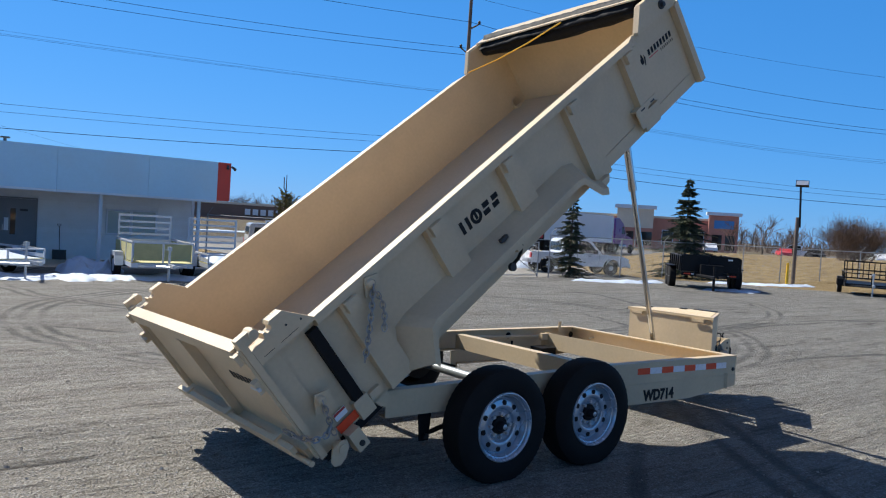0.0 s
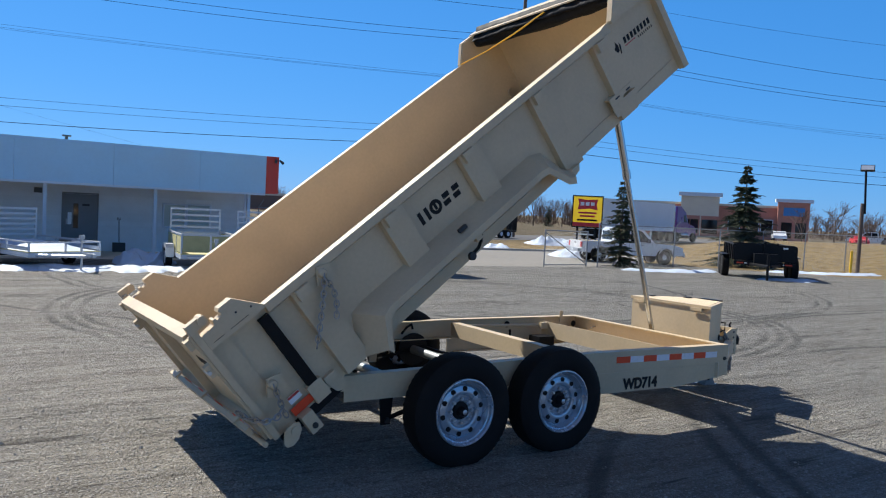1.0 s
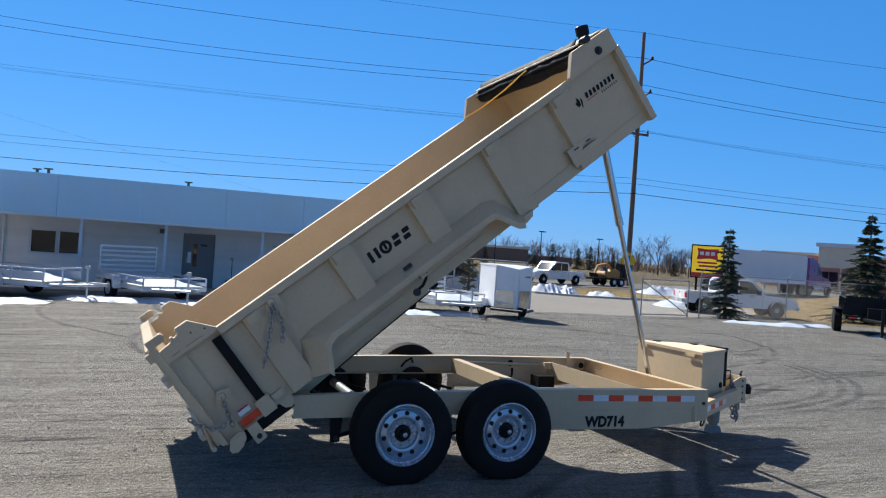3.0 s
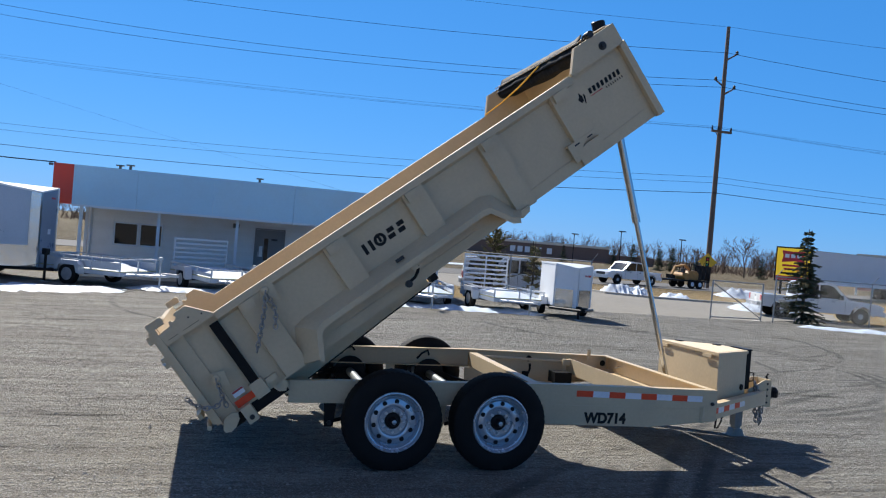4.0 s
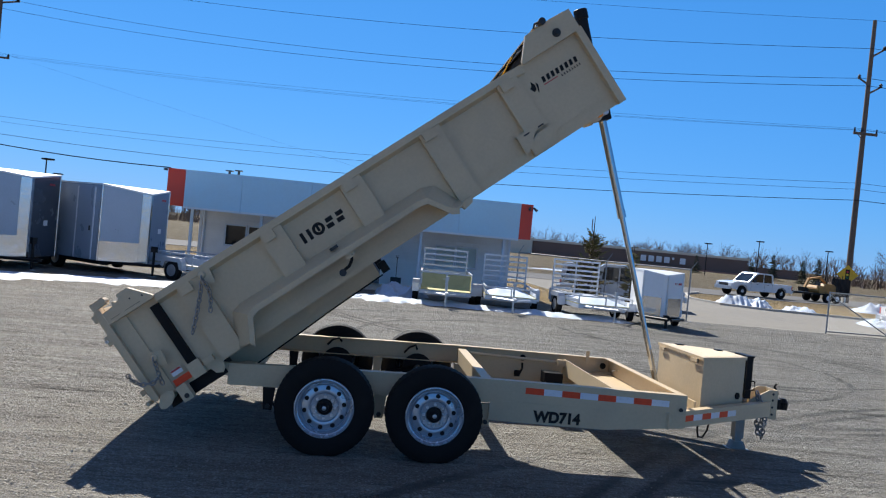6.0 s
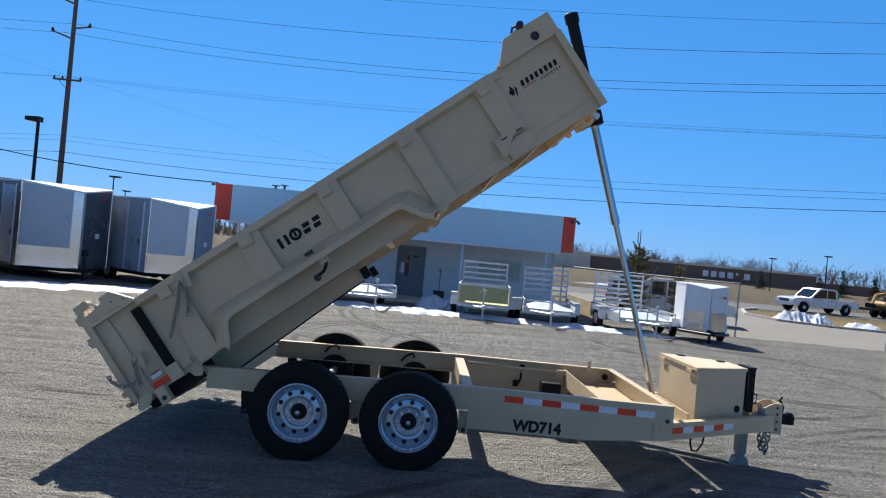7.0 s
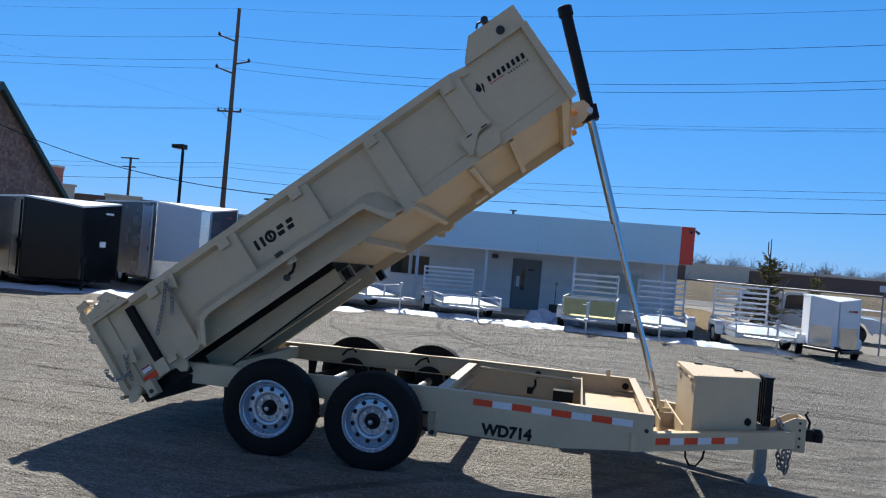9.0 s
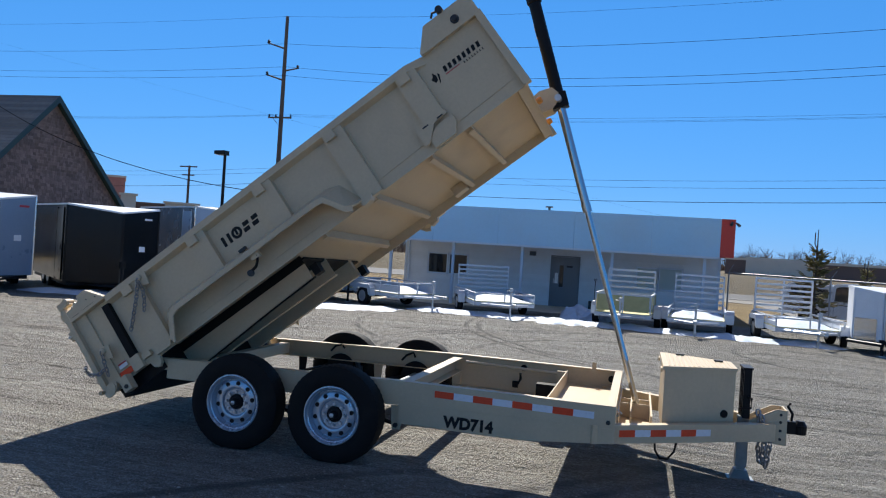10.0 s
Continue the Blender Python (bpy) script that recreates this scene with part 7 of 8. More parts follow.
# ---- signs ----
def yellow_board(m):
    t = empty("roadside_sign", m)
    tagged(t, "yellow and red roadside sign board with an added glow", "sign")
    part("cabinet", box(-0.78, 0.78, -0.15, 0.15, 1.70, 3.35), GLOW_YELLOW, t, bevel=0.02)
    part("top_rim", box(-0.84, 0.84, -0.17, 0.17, 3.352, 3.42), BLACK_PAINT, t)
    part("bottom_rim", box(-0.84, 0.84, -0.17, 0.17, 1.63, 1.698), BLACK_PAINT, t)
    part("side_rim", box(-0.84, -0.781, -0.17, 0.17, 1.699, 3.351), BLACK_PAINT, t)
    part("side_rim", box(0.781, 0.84, -0.17, 0.17, 1.699, 3.351), BLACK_PAINT, t)
    part("sign_shape", prism([(-0.55, 2.62), (0.10, 2.70), (0.55, 2.62), (0.48, 2.95), (0.55, 3.22), (-0.05, 3.18), (-0.55, 3.24), (-0.48, 2.95)], -0.156, -0.1505), SIGN_RED, t, "red flag shape")
    for i, (w, z) in enumerate(((0.5, 2.46), (0.42, 2.28), (0.55, 2.06))):
        part("sign_bar", box(-w, w, -0.156, -0.1505, z - 0.05, z + 0.05), SIGN_RED if i < 2 else DECAL, t, "plain bar")
    for x in (-0.3, -0.02, 0.26):
        part("sign_bar", box(x - 0.1, x + 0.1, -0.160, -0.1565, 2.86, 3.05), STICKER, t, "plain white bar")
    part("low_panel", box(-0.78, 0.78, -0.156, -0.1505, 1.702, 1.92), SIGN_RED, t)
    for x in (-0.5, 0.5):
        part("post", box(x - 0.06, x + 0.06, -0.06, 0.06, 0, 1.629), BLACK_PAINT, t)


yellow_board(pose(44.6, 48.5, -1.9, 0, 0, -40) @ Matrix.Scale(1.66, 4))


def diamond_sign(m):
    t = empty("warning_sign", m)
    tagged(t, "yellow diamond traffic signal warning sign on a post", "sign")
    part("plate", prism([(0, 1.75), (0.52, 2.27), (0, 2.79), (-0.52, 2.27)], -0.01, 0.01), WARN_YELLOW, t)
    part("post", box(-0.04, 0.04, 0.011, 0.05, -0.1, 2.6), ZINC, t)
    part("symbol", box(-0.10, 0.10, -0.016, -0.0105, 1.98, 2.55), DECAL, t)
    for z, mat in ((2.42, SIGN_RED), (2.265, SIGN_YELLOW), (2.11, SIGN_GREEN)):
        part("signal_dot", turned([(-0.021, 0.06), (-0.0165, 0.06)], 14, "y", (0, 0, z)), mat, t)


diamond_sign(pose(38.05, 51.2, -1.5, 0, 0, -34) @ Matrix.Scale(1.5, 4))


def road_sign(m):
    t = empty("road_sign", m)
    tagged(t, "small green and white road sign", "sign")
    part("plate", box(-0.35, 0.35, -0.01, 0.01, 0.75, 1.55), SIGN_GREEN, t)
    part("bar", box(-0.26, 0.26, -0.016, -0.0105, 1.2, 1.45), STICKER, t)
    part("post", box(-0.03, 0.03, 0.011, 0.05, -0.1, 1.5), ZINC, t)


road_sign(pose(36.3, 59.8, -0.40, 0, 0, -30))


# ---- chain-link fence ----
def fence(points, label, tall=1.9, gate=False):
    t = empty("chain_link_fence", pose(0, 0, 0))
    tagged(t, label, "fence")
    bm = bmesh.new()
    for (ax, ay), (bx, by) in zip(points, points[1:]):
        ln = math.hypot(bx - ax, by - ay)
        n = max(1, round(ln / 2.6))
        for i in range(n + 1):
            k = i / n
            x, y = ax + (bx - ax) * k, ay + (by - ay) * k
            z = fall(y)
            if i < n or (bx, by) == points[-1]:
                p = part("post", rod((x, y, z - 0.1), (x, y, z + tall), 0.028, 8), FENCE_STEEL, t)
                if not gate:
                    part("barb_arm", rod((x, y, z + tall), (x + 0.12, y - 0.2, z + tall + 0.28), 0.012, 6), FENCE_STEEL, p)
        za, zb = fall(ay), fall(by)
        part("top_rail", rod((ax, ay, za + tall - 0.03), (bx, by, zb + tall - 0.03), 0.022, 6), FENCE_STEEL, t)
        if gate:
            part("brace", rod((ax, ay, za + tall - 0.1), (bx, by, zb + 0.1), 0.022, 6), FENCE_STEEL, t)
            part("low_rail", rod((ax, ay, za + 0.08), (bx, by, zb + 0.08), 0.022, 6), FENCE_STEEL, t)
        # crossed wires of the mesh
        step = 0.11
        for s in (1, -1):
            u = -tall
            while u < ln:
                a, b = max(0, u), min(ln, u + tall)
                if b > a + 0.02:
                    va, vb = (a - u), (b - u)
                    if s < 0:
                        va, vb = tall - va, tall - vb
                    pa = (ax + (bx - ax) * a / ln, ay + (by - ay) * a / ln, za + (zb - za) * a / ln + va)
                    pb = (ax + (bx - ax) * b / ln, ay + (by - ay) * b / ln, za + (zb - za) * b / ln + vb)
                    add_path(bm, [pa, pb], 0.0019, 3)
                u += step
    part("wire_mesh", bm, FENCE_STEEL, t)["kind"] = "stuff"


fence([(19.4, 19.9), (21.4, 21.0), (24.9, 20.6), (28.4, 20.8), (35.4, 18.4), (46.0, 12.9)], "galvanised chain-link fence along the yard edge")
fence([(16.7, 20.2), (19.3, 20.5)], "open chain-link gate leaf beside the driveway", 1.55, gate=True)
fence([(5.9, 24.5), (8.9, 22.3), (11.35, 20.2)], "chain-link fence between office and driveway", 1.9)
bollard = empty("bollard", on_yard(32.0, 16.1))
tagged(bollard, "yellow painted steel bollard at the lamp post", "bollard")
part("pipe", rod((0, 0, -0.1), (0, 0, 1.1), 0.065, 14), WARN_YELLOW, bollard, smooth=True)
part("cap", turned([(1.1, 0.065), (1.13, 0.045), (1.15, 0.001)], 14, "z"), WARN_YELLOW, bollard, smooth=True)


# ---- far buildings ----
def block(name, label, m, size, walls, openings, roof_mat, extras=()):
    """A plain shop building: walls, roof edge, windows with frames."""
    t = empty(name, m)
    tagged(t, label, "building")
    lx, ly, h = size
    part("wall", box(0, lx, 0, ly, -0.5, h), walls, t)
    part("roof_edge", box(-0.15, lx + 0.15, -0.15, ly + 0.15, h + 0.001, h + 0.35), roof_mat, t)
    for a, z, lo, hi in openings:
        w = part("window", box(a, z, -0.06, -0.01, lo, hi), WINDOW, t)
        part("window_frame", shell(lambda b: add_box(b, a - 0.12, a - 0.001, -0.12, -0.01, lo, hi), lambda b: add_box(b, z + 0.001, z + 0.12, -0.12, -0.01, lo, hi), lambda b: add_box(b, a - 0.12, z + 0.12, -0.12, -0.01, hi + 0.001, hi + 0.12)), TRIM, w)
    for nm, mat, b in extras:
        part(nm, box(*b), mat, t)
    return t


big_store = block("department_store", "long low brown department store across the road", pose(21.9, 184.9, -1.67, 0, 0, -18.3) @ Matrix.Scale(1.583, 4), (44, 30, 3.0), BROWN_WALL, [], STUCCO,
                  [("entrance_wall", STUCCO, (3, 12, -0.4, -0.01, -0.3, 3.5)), ("brick_band", BRICK_WALL, (13, 43.5, -0.12, -0.01, 0.6, 1.0)), ("annex", BROWN_WALL, (44.2, 52, 4, 25, -0.5, 2.2))])
for i in range(6):
    part("sign_block", box(28.6 + i * 1.15, 29.4 + i * 1.15 if i != 4 else 28.9 + i * 1.15, -0.3, -0.13, 1.55 if i != 4 else 2.1, 2.45), STICKER, big_store, "plain white sign block")
strip = [(a, a + 1.6, 0.3, 2.6) for a in (3.6, 15.4, 18.2, 20.2)]
brick_shop = block("brick_shop", "red brick shop with beige parapet blocks", pose(88.64, 86.63, 0.2, 0, 0, -50.4), (26.8, 25, 4.55), BRICK_WALL, strip, STUCCO)
part("entrance_tower", box(8.0, 13.8, -1.4, -0.01, -0.5, 5.9), STUCCO, brick_shop, "beige entrance block")
part("tower_cap", box(7.6, 14.2, -1.8, 0.3, 5.901, 6.5), TRIM, brick_shop)
part("tower_brick", box(7.95, 11.0, -1.46, -1.41, -0.4, 2.8), BRICK_WALL, brick_shop)
part("tower_brick", box(11.2, 13.85, -1.46, -1.41, -0.4, 2.8), BRICK_WALL, brick_shop)
part("corner_tower", box(22.4, 26.9, -1.2, -0.01, -0.5, 5.5), BRICK_WALL, brick_shop)
part("corner_cap", box(22.0, 27.3, -1.6, 0.3, 5.501, 6.0), TRIM, brick_shop)
part("shop_sign", box(23.2, 26.2, -1.3, -1.21, 3.4, 4.7), SIGN_BLUE, brick_shop, "blue shop sign shape")
part("shop_sign", box(3.2, 5.6, -0.3, -0.061, 2.7, 3.4), SIGN_RED, brick_shop, "red shop sign shape")
for a in (8.3, 9.6, 11.3, 12.5):
    part("window", box(a, a + 1.2, -1.55, -1.465, 0.0, 2.2), WINDOW, brick_shop)
for a in (23.0, 25.0):
    part("window", box(a, a + 1.5, -1.28, -1.205, 0.0, 2.4), WINDOW, brick_shop)
block("brick_hall", "distant red brick hall beyond the shingled house", pose(-95.2, 108.2, -0.4, 0, 0, 38), (7.4, 12, 10.9), BRICK_WALL, [], STUCCO)
hall = block("beige_hall", "distant low brown commercial building with beige parapet blocks", pose(-83.6, 104.8, -0.4, 0, 0, 35.5), (22, 18, 6.1), BROWN_WALL, [(3, 5, 1.0, 2.4), (8, 10, 1.0, 2.4)], BROWN_WALL)
for a, z, h in ((-0.2, 2.2, 7.4), (6.9, 12.4, 6.5)):
    part("parapet_block", box(a, z, -0.9, -0.16, -0.4, h), STUCCO, hall, "beige parapet block")
    part("parapet_cap", box(a - 0.3, z + 0.3, -1.2, 0.0, h + 0.001, h + 0.35), STUCCO, hall, bevel=0.05)


def shingled_house():
    """A plain gable house; its ridge runs along +y, the shingled gable faces -y."""
    t = empty("shingled_house", pose(-35.2, 35.65, -0.40, 0, 0, 90.6))
    tagged(t, "dark cedar-shingled house with green trim and steep gable", "house")
    hw, k, ridge = 7.6, 0.955, 10.18
    eave = ridge - k * hw
    part("wall", prism([(-hw, -0.2), (hw, -0.2), (hw, eave), (0, ridge), (-hw, eave)], 0.03, 13.5, "y"), SHINGLE, t)
    # courses of shingles on the gable
    rng = random.Random(8)
    meshes = []
    for i in range(6):
        d = bpy.data.meshes.new("shingle")
        bm = box(0, 0.13 + 0.035 * i, -0.030, -0.004, 0, 0.25)
        bmesh.ops.transform(bm, matrix=pose(0, 0.028, 0, 5), verts=bm.verts)
        bm.to_mesh(d)
        bm.free()
        d.materials.append(SHINGLE)
        meshes.append(d)
    rest, count, z = bmesh.new(), 0, 0.3
    while z < ridge - 0.35:
        half = min(hw, (ridge - z - 0.22) / k)
        x = -half
        while x < half - 0.12:
            i = rng.randrange(6)
            w = 0.13 + 0.035 * i
            if x + w > half:
                break
            if count < 300 and -1.7 < x < 2.4 and z > 5.2:
                s = new("shingle", meshes[i])
                s.parent = t
                s.location = (x, rng.uniform(-0.012, 0.004), z + rng.uniform(-0.018, 0.018))
                count += 1
            else:
                y, q = rng.uniform(-0.012, 0.004), z + rng.uniform(-0.018, 0.018)
                add_prism(rest, [(y - 0.032, q), (y - 0.004, q), (y + 0.018, q + 0.25), (y + 0.004, q + 0.25)], x, x + w, "x")
            x += w + 0.012
        z += 0.205
    part("shingle_field", rest, SHINGLE, t)["kind"] = "stuff"
    # roof slopes laid in courses, and the green verge boards
    for s in (-1, 1):
        part("roof", prism([(0, ridge + 0.02), (s * (hw + 0.5), ridge + 0.02 - k * (hw + 0.5)), (s * (hw + 0.5), ridge + 0.14 - k * (hw + 0.5)), (0, ridge + 0.14)], -0.44, 13.6, "y"), ROOFING, t)
        part("rake_board", prism([(0, ridge + 0.20), (s * (hw + 0.5), ridge + 0.20 - k * (hw + 0.5)), (s * (hw + 0.5), ridge - 0.24 - k * (hw + 0.5)), (0, ridge - 0.24)], -0.50, -0.445, "y"), GREEN_TRIM, t, "dark green verge board")
        part("soffit_board", prism([(s * 0.02, ridge - 0.01), (s * (hw + 0.4), ridge - 0.01 - k * (hw + 0.4)), (s * (hw + 0.4), ridge - 0.06 - k * (hw + 0.4)), (s * 0.02, ridge - 0.06)], -0.443, 0.02, "y"), GREEN_TRIM, t)
        for i in range(36):
            a = 0.02 + i * 0.222
            part("roof_course", prism([(s * a, ridge + 0.155 - k * a), (s * (a + 0.25), ridge + 0.185 - k * (a + 0.25)), (s * (a + 0.25), ridge + 0.141 - k * (a + 0.25)), (s * a, ridge + 0.141 - k * a)], -0.43, 13.6, "y"), ROOFING, t)
    part("ridge_cap", prism([(-0.16, ridge + 0.03), (0, ridge + 0.22), (0.16, ridge + 0.03), (0, ridge + 0.16)], -0.46, 13.62, "y"), ROOFING, t)


shingled_house()


# ---- trees and shrubs ----
def spruce(label, m, tall, wide, seed, sparse=1.0, dry=0.0, needle=NEEDLES, lift=-0.22, leader=0.02):
    """A conifer of whorled limbs, each set with many flat sprays of needles."""
    rng = random.Random(seed)
    t = empty("spruce_tree", m)
    tagged(t, label, "tree")
    part("trunk", rod((0, 0, -0.1), (0, 0, tall), 0.035 * tall ** 0.8 * 0.5 + 0.03, 8, 0.012), BARK, t)
    limbs, green, brown = bmesh.new(), bmesh.new(), bmesh.new()
    whorls = int(tall * 7.5)
    for i in range(whorls):
        k = i / whorls
        z = tall * (0.07 + (0.93 - leader) * min(1, max(0, k + rng.uniform(-0.02, 0.02))))
        reach = wide * ((1 - k) ** 0.85 if leader < 0.05 else min(1.0, 1.25 - k)) * rng.uniform(0.5, 1.25) + 0.05
        rise = lift + (0.9 * k * k if leader > 0.05 else 0.25 * k ** 4)
        for b in range(int(rng.uniform(8, 12) * sparse)):
            a = rng.uniform(0, math.tau)
            r = reach * rng.uniform(0.4, 1.2)
            d = Vector((math.cos(a), math.sin(a), 0))
            tip = d * r + Vector((0, 0, z + rise * r + 0.10 * rng.uniform(-1, 1)))
            base = Vector((0, 0, z))
            add_path(limbs, [base, tip], 0.010, 3)
            n = max(5, int(r * 26))
            for q in range(n):
                u = (q + rng.random()) / n
                p = base.lerp(tip, 0.12 + 0.88 * u)
                side = Vector((-d.y, d.x, 0)) * rng.choice((-1, 1))
                ln = (0.10 + 0.16 * (1 - u)) * (0.62 + 0.075 * tall) * rng.uniform(0.7, 1.3)
                out = (side * rng.uniform(0.3, 1) + d * 0.7 + Vector((0, 0, rise * 0.5 + rng.uniform(-0.45, 0.15)))).normalized()
                up = Vector((rng.uniform(-0.3, 0.3), rng.uniform(-0.3, 0.3), 1))
                w = out.cross(up).normalized() * ln * 0.2
                g = brown if rng.random() < dry * (1.2 - k) else green
                v = [g.verts.new(e) for e in (p, p + out * ln * 0.5 + w, p + out * ln, p + out * ln * 0.5 - w)]
                g.faces.new(v)
                h = Vector((0, 0, -ln * 0.24))
                v = [g.verts.new(e) for e in (p, p + out * ln * 0.45 + h, p + out * ln * 0.95 + h * 0.3, p + out * ln * 0.5 - h * 0.3)]
                g.faces.new(v)
    if leader > 0.05:
        add_path(limbs, [Vector((0, 0, tall * 0.8)), Vector((-0.09, 0.02, tall * 0.86)), Vector((-0.09, 0.02, tall * 0.97))], 0.02, 5)
    part("branchwork", limbs, BARK, t)["kind"] = "stuff"
    part("crown", green, needle, t)["kind"] = "stuff"
    if dry:
        part("dry_crown", brown, NEEDLES_DRY, t, "browned needles")["kind"] = "stuff"
    return t


spruce("sparse dark spruce standing in front of the fence", on_yard(21.4, 20.6), 3.95, 1.22, 3, 0.95, 0.2)
spruce("full green spruce behind the chain-link fence", pose(30.2, 20.8, -0.4), 5.3, 1.95, 5, 1.7, 0.10)
spruce("thin yellowing spruce beside the office", pose(8.75, 23.9, -0.4), 3.62, 1.0, 7, 0.5, 0.3, NEEDLES_OLIVE, lift=0.15, leader=0.20)
spruce("small yellowing conifer near the white trailer", pose(10.15, 22.9, -0.4), 2.6, 0.62, 9, 0.5, 0.35, NEEDLES_OLIVE, lift=0.2, leader=0.12)
for i, (x, y, h) in enumerate(((73, 125, 6.0), (77, 122, 5.4), (79.5, 121.5, 5.8), (83, 119, 4.6), (70, 127, 4.4), (93, 113, 5.2), (62, 133, 4.6))):
    spruce("distant dark conifer across the road", pose(x, y, -1.5), h, 2.0, 20 + i, 0.7)


def branching(bm, p, d, ln, r, depth, rng, spread=0.55, shrink=0.72):
    q = p + d * ln
    mid = p.lerp(q, 0.5) + Vector((rng.uniform(-1, 1), rng.uniform(-1, 1), 0)) * ln * 0.05
    add_path(bm, [p, mid, q], r, 4 if depth > 2 else 3)
    if depth <= 0:
        return
    for k in range(3 if depth > 1 else 4):
        side = Vector((rng.uniform(-1, 1), rng.uniform(-1, 1), rng.uniform(-0.35, 0.6)))
        nd = (d + side * spread).normalized()
        branching(bm, p.lerp(q, rng.uniform(0.55, 1.0)), nd, ln * shrink * rng.uniform(0.7, 1.15), r * 0.62, depth - 1, rng, spread, shrink)


def bare_tree(label, m, tall, seed, depth=5):
    rng = random.Random(seed)
    t = empty("bare_tree", m)
    tagged(t, label, "tree")
    part("trunk", rod((0, 0, -0.2), (0, 0, tall * 0.28), 0.017 * tall, 8, 0.013 * tall), BARK, t)
    crown = bmesh.new()
    for k in range(4):
        branching(crown, Vector((0, 0, tall * (0.18 + 0.035 * k))), Vector((rng.uniform(-0.5, 0.5), rng.uniform(-0.5, 0.5), 1)).normalized(), tall * 0.27, 0.0075 * tall, depth - 1, rng, 0.75, 0.76)
    part("crown", crown, TWIG, t)


bare_tree("leafless tree across the road", pose(90, 114, -1.0), 9.5, 2)
bare_tree("leafless tree across the road", pose(94, 110, -1.0), 7.0, 4)
for i, (x, y, h) in enumerate(((80, 50, 5.6), (82.5, 47.5, 6.4), (84, 44.5, 5.0), (50, 52, 4.2), (99, 76, 5.0))):
    bare_tree("small leafless tree on the far grass", pose(x, y, -0.4), h, 30 + i, 4)


def shrub(label, m, tall, wide, seed):
    rng = random.Random(seed)
    t = empty("bare_shrub", m)
    tagged(t, label, "shrub")
    bm = bmesh.new()
    for k in range(110):
        a, s = rng.uniform(0, math.tau), rng.uniform(0.1, 1)
        d = Vector((math.cos(a) * s * wide / tall, math.sin(a) * s * wide / tall, 1)).normalized()
        branching(bm, Vector((math.cos(a) * 0.5 * s, math.sin(a) * 0.5 * s, -0.1)), d, tall * 0.36, 0.013, 4, rng, 0.55, 0.70)
    part("twig_tangle", bm, TWIG, t)["kind"] = "stuff"


shrub("large leafless brown shrub on the grass bank", pose(50.5, 21.7, 0.0), 4.8, 3.6, 6)
shrub("leafless brown shrub on the grass bank", pose(53.0, 18.4, 0.1), 4.5, 3.2, 16)


def far_woods():
    """A leafless wood along the skyline."""
    rng = random.Random(12)
    bm = bmesh.new()
    for i in range(500):
        a = rng.uniform(-0.75, 1.35)
        r = rng.uniform(262, 300) if 0.0 < a < 0.58 else rng.uniform(185, 260)
        x, y = math.sin(a) * r, math.cos(a) * r
        tall = rng.uniform(3.6, 6.2) * r / 200 + 0.6
        add_path(bm, [(x, y, -3), (x, y, tall * 0.5)], 0.075, 3)
        for k in range(20):
            z = tall * rng.uniform(0.1, 0.6)
            d = Vector((rng.uniform(-1, 1), rng.uniform(-1, 1), rng.uniform(0.5, 1.6))).normalized()
            ln = tall * rng.uniform(0.2, 0.42)
            p = Vector((x, y, z))
            add_path(bm, [p, p + d * ln], 0.032, 3)
            for q in range(3):
                e = (d + Vector((rng.uniform(-0.6, 0.6), rng.uniform(-0.6, 0.6), rng.uniform(-0.2, 0.5)))).normalized()
                s = p + d * ln * rng.uniform(0.4, 1)
                add_path(bm, [s, s + e * ln * 0.6], 0.020, 3)
    # low brush that closes the foot of the wood
    for i in range(1100):
        a = rng.uniform(-0.75, 1.35)
        r = rng.uniform(262, 300) if 0.0 < a < 0.58 else rng.uniform(165, 250)
        x, y = math.sin(a) * r, math.cos(a) * r
        for k in range(9):
            d = Vector((rng.uniform(-1, 1), rng.uniform(-1, 1), rng.uniform(0.7, 2.0))).normalized()
            p = Vector((x + rng.uniform(-2, 2), y + rng.uniform(-2, 2), -1.2))
            add_path(bm, [p, p + d * rng.uniform(2.2, 4.6)], 0.06, 3)
    tagged(part("far_woods", bm, TWIG), "distant leafless grey-brown woods on the skyline", "trees", kind="stuff")


far_woods()


# ---- cars far off ----
def car(label, m, mat):
    t = empty("car", m)
    tagged(t, label, "car", "cars in the far car park")
    part("body", prism([(-2.2, 0.35), (-2.25, 0.85), (-1.5, 0.95), (-1.0, 1.42), (0.4, 1.45), (1.1, 0.95), (2.1, 0.82), (2.25, 0.4)], -0.88, 0.88), mat, t, bevel=0.05)
    for s in (-1, 1):
        part("side_window", prism([(-1.25, 0.98), (-0.9, 1.36), (0.35, 1.38), (0.9, 0.98)], *sorted((s * 0.881, s * 0.89))), WINDOW, t)
        for x in (-1.35, 1.35):
            part("wheel", turned([(s * 0.70, 0.32), (s * 0.9, 0.32), (s * 0.91, 0.001)], 20, "y", (x, 0, 0.32)), BLACK_RUBBER, t)


for i, (x, y, mat, words) in enumerate(((101, 55, DECAL_RED, "dark red"), (104, 52, BLACK_PAINT, "black"), (107, 49, BLACK_PAINT, "black"), (110, 46, WHITE_CAR, "white"), (96, 64, WHITE_CAR, "white"))):
    car(words + " car parked across the road", pose(x, y, -0.2, 0, 0, -140), mat)


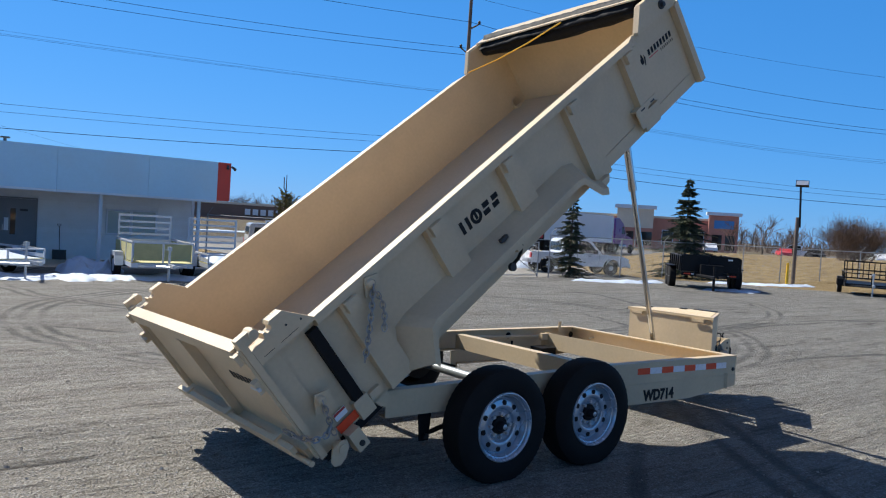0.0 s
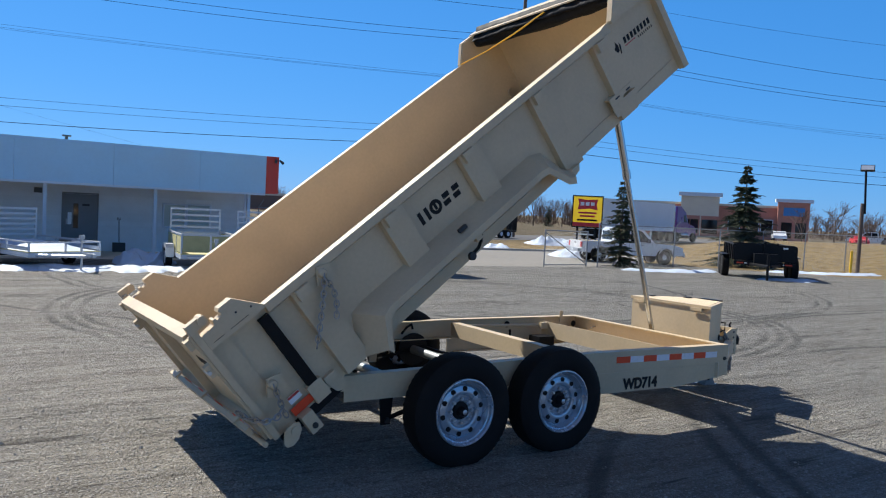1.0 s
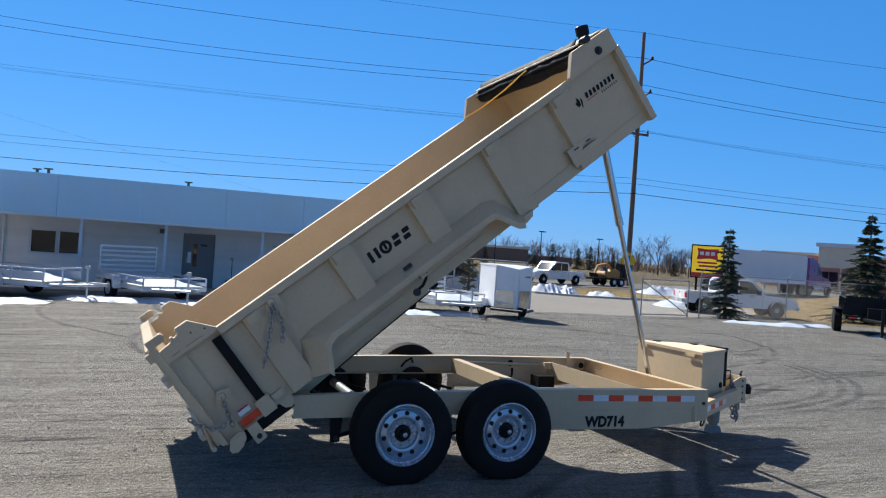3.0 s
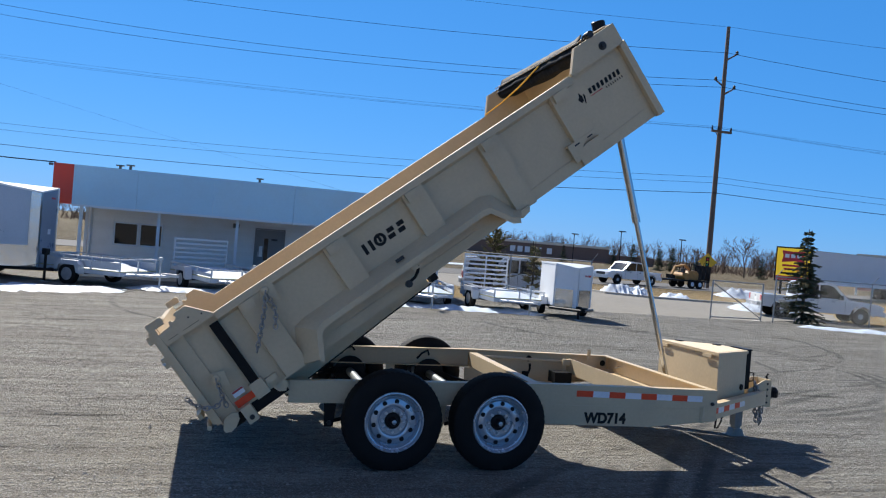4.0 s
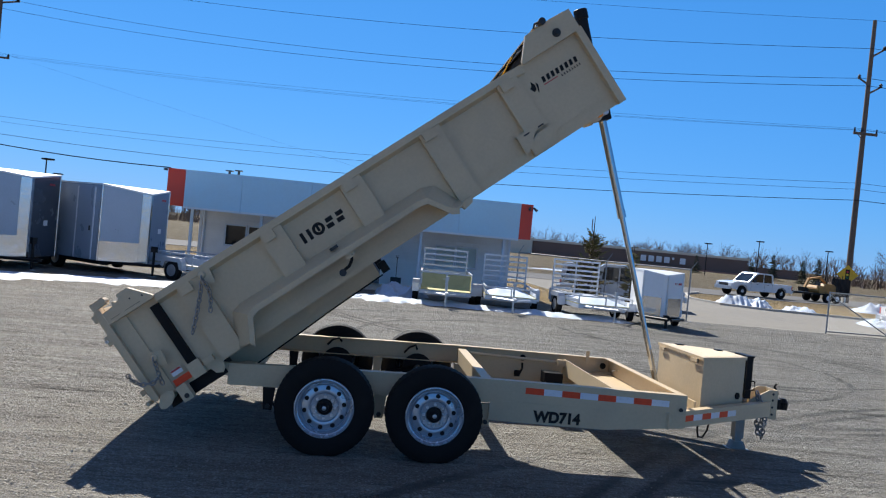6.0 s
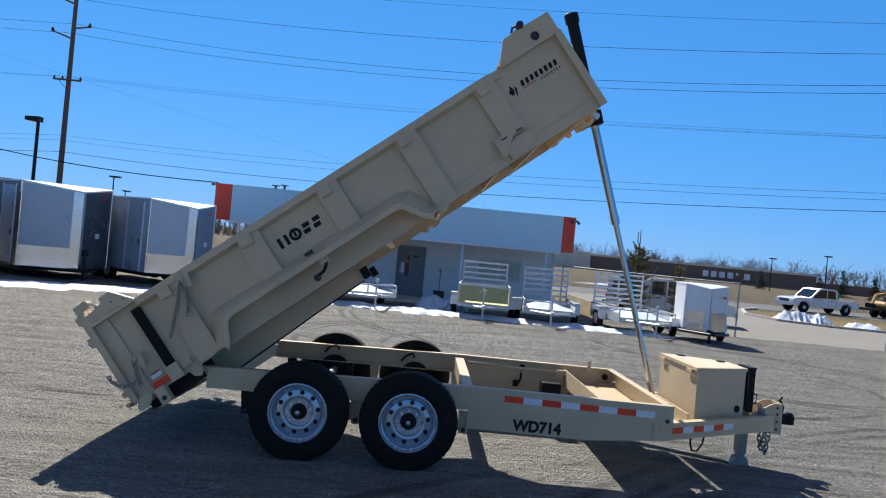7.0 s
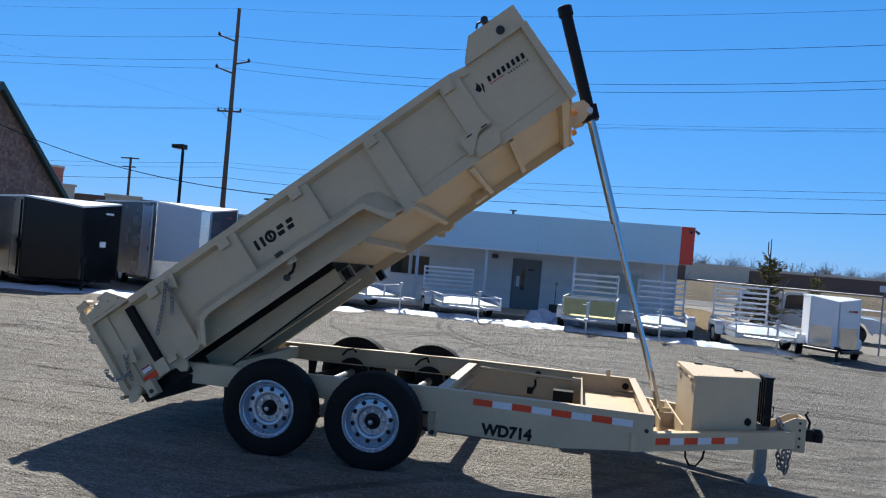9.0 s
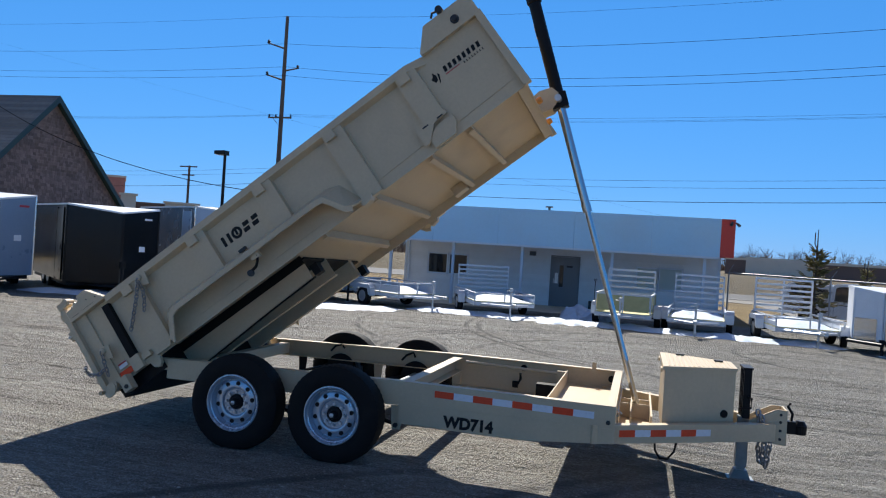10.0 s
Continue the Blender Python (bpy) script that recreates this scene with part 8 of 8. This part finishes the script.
# ---- snow ----
def snow_bank(label, line, seed, high=0.16):
    """A melting ribbon of snow: line holds x, y and half width."""
    bm = bmesh.new()
    n, w, rows = 26 * (len(line) - 1), 18, []
    for i in range(n + 1):
        f = i / n * (len(line) - 1)
        k = min(int(f), len(line) - 2)
        u = f - k
        (ax, ay, aw), (bx, by, bw) = line[k], line[k + 1]
        c = Vector((ax + (bx - ax) * u, ay + (by - ay) * u, 0))
        d = Vector((bx - ax, by - ay, 0)).normalized()
        side = Vector((-d.y, d.x, 0))
        half = (aw + (bw - aw) * u) * (1 + 0.45 * noise.noise(Vector((i * 0.18, seed, 0))))
        end = min(1, i / 9, (n - i) / 9)
        row = []
        for j in range(w + 1):
            t = j / w * 2 - 1
            edge = half * (1 + 0.35 * noise.noise(Vector((i * 0.43, t * 0.6, seed + 5))))
            p = c + side * t * max(edge, 0.05) * (0.3 + 0.7 * end)
            lump = (1 - t * t) * (0.55 + 0.9 * max(0, noise.noise(Vector((p.x * 0.9, p.y * 1.1, seed)))) + 0.40 * noise.noise(Vector((p.x * 2.6, p.y * 2.9, seed))) + 0.22 * noise.noise(Vector((p.x * 6.3, p.y * 6.7, seed))))
            row.append(bm.verts.new((p.x, p.y, fall(p.y) - 0.03 + (0.02 + high * lump) * end + (0.015 if abs(t) < 0.99 else 0))))
        rows.append(row)
    for a, z in zip(rows, rows[1:]):
        for j in range(w):
            bm.faces.new((a[j], a[j + 1], z[j + 1], z[j]))
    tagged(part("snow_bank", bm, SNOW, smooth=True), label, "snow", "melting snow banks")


snow_bank("melting snow bank in front of the utility trailers", [(-4.8, 18.4, 1.1), (-2.5, 18.2, 1.0), (-0.4, 18.0, 1.1), (1.5, 17.9, 1.0), (4.0, 17.6, 0.9), (6.3, 17.4, 0.8), (8.4, 17.0, 0.45)], 1, 0.13)
snow_bank("shovelled snow heap beside the office door", [(0.2, 19.6, 0.5), (1.0, 20.0, 1.0), (1.7, 19.4, 0.6)], 2, 0.55)
snow_bank("melting snow strip before the enclosed trailers", [(-14.8, 12.1, 1.1), (-12.0, 13.3, 1.2), (-9.2, 14.8, 1.3), (-6.6, 16.1, 1.3), (-4.2, 17.1, 0.9)], 3, 0.08)
snow_bank("thin snow patch along the fence", [(19.2, 18.4, 0.3), (20.6, 17.8, 0.7), (22.4, 17.6, 0.8), (24.4, 17.6, 0.3)], 4, 0.12)
snow_bank("thin snow patch near the black dump trailer", [(21.8, 13.9, 0.3), (23.0, 13.3, 0.9), (24.6, 13.0, 0.3)], 5, 0.10)
snow_bank("thin snow patch below the lamp post", [(27.4, 17.6, 0.3), (29.6, 16.8, 0.8), (31.4, 15.8, 0.6), (33.6, 15.4, 0.3)], 6, 0.12)
snow_bank("ploughed snow pile beside the driveway", [(19.0, 34.2, 0.8), (20.6, 33.8, 1.7), (22.0, 33.2, 0.7)], 7, 0.65)
snow_bank("small ploughed snow pile by the kerb", [(22.3, 32.8, 0.5), (23.2, 32.8, 1.0), (24.2, 33.0, 0.5)], 8, 0.4)
snow_bank("ploughed snow pile near the wooden pole", [(30.6, 38.6, 0.8), (32.6, 39.0, 1.9), (34.6, 39.4, 0.8)], 9, 0.6)
snow_bank("melting snow patch behind the fence", [(22.4, 26.0, 0.8), (24.4, 26.8, 1.6), (27.2, 27.6, 0.8)], 10, 0.55)
snow_bank("flat snow patch on the far grass", [(34.0, 28.6, 0.4), (38.0, 29.4, 1.4), (42.0, 29.0, 0.4)], 11, 0.12)
snow_bank("flat snow patch on the field", [(14.0, 66.0, 0.5), (22.0, 68.0, 1.6), (30.0, 68.5, 0.5)], 12, 0.15)
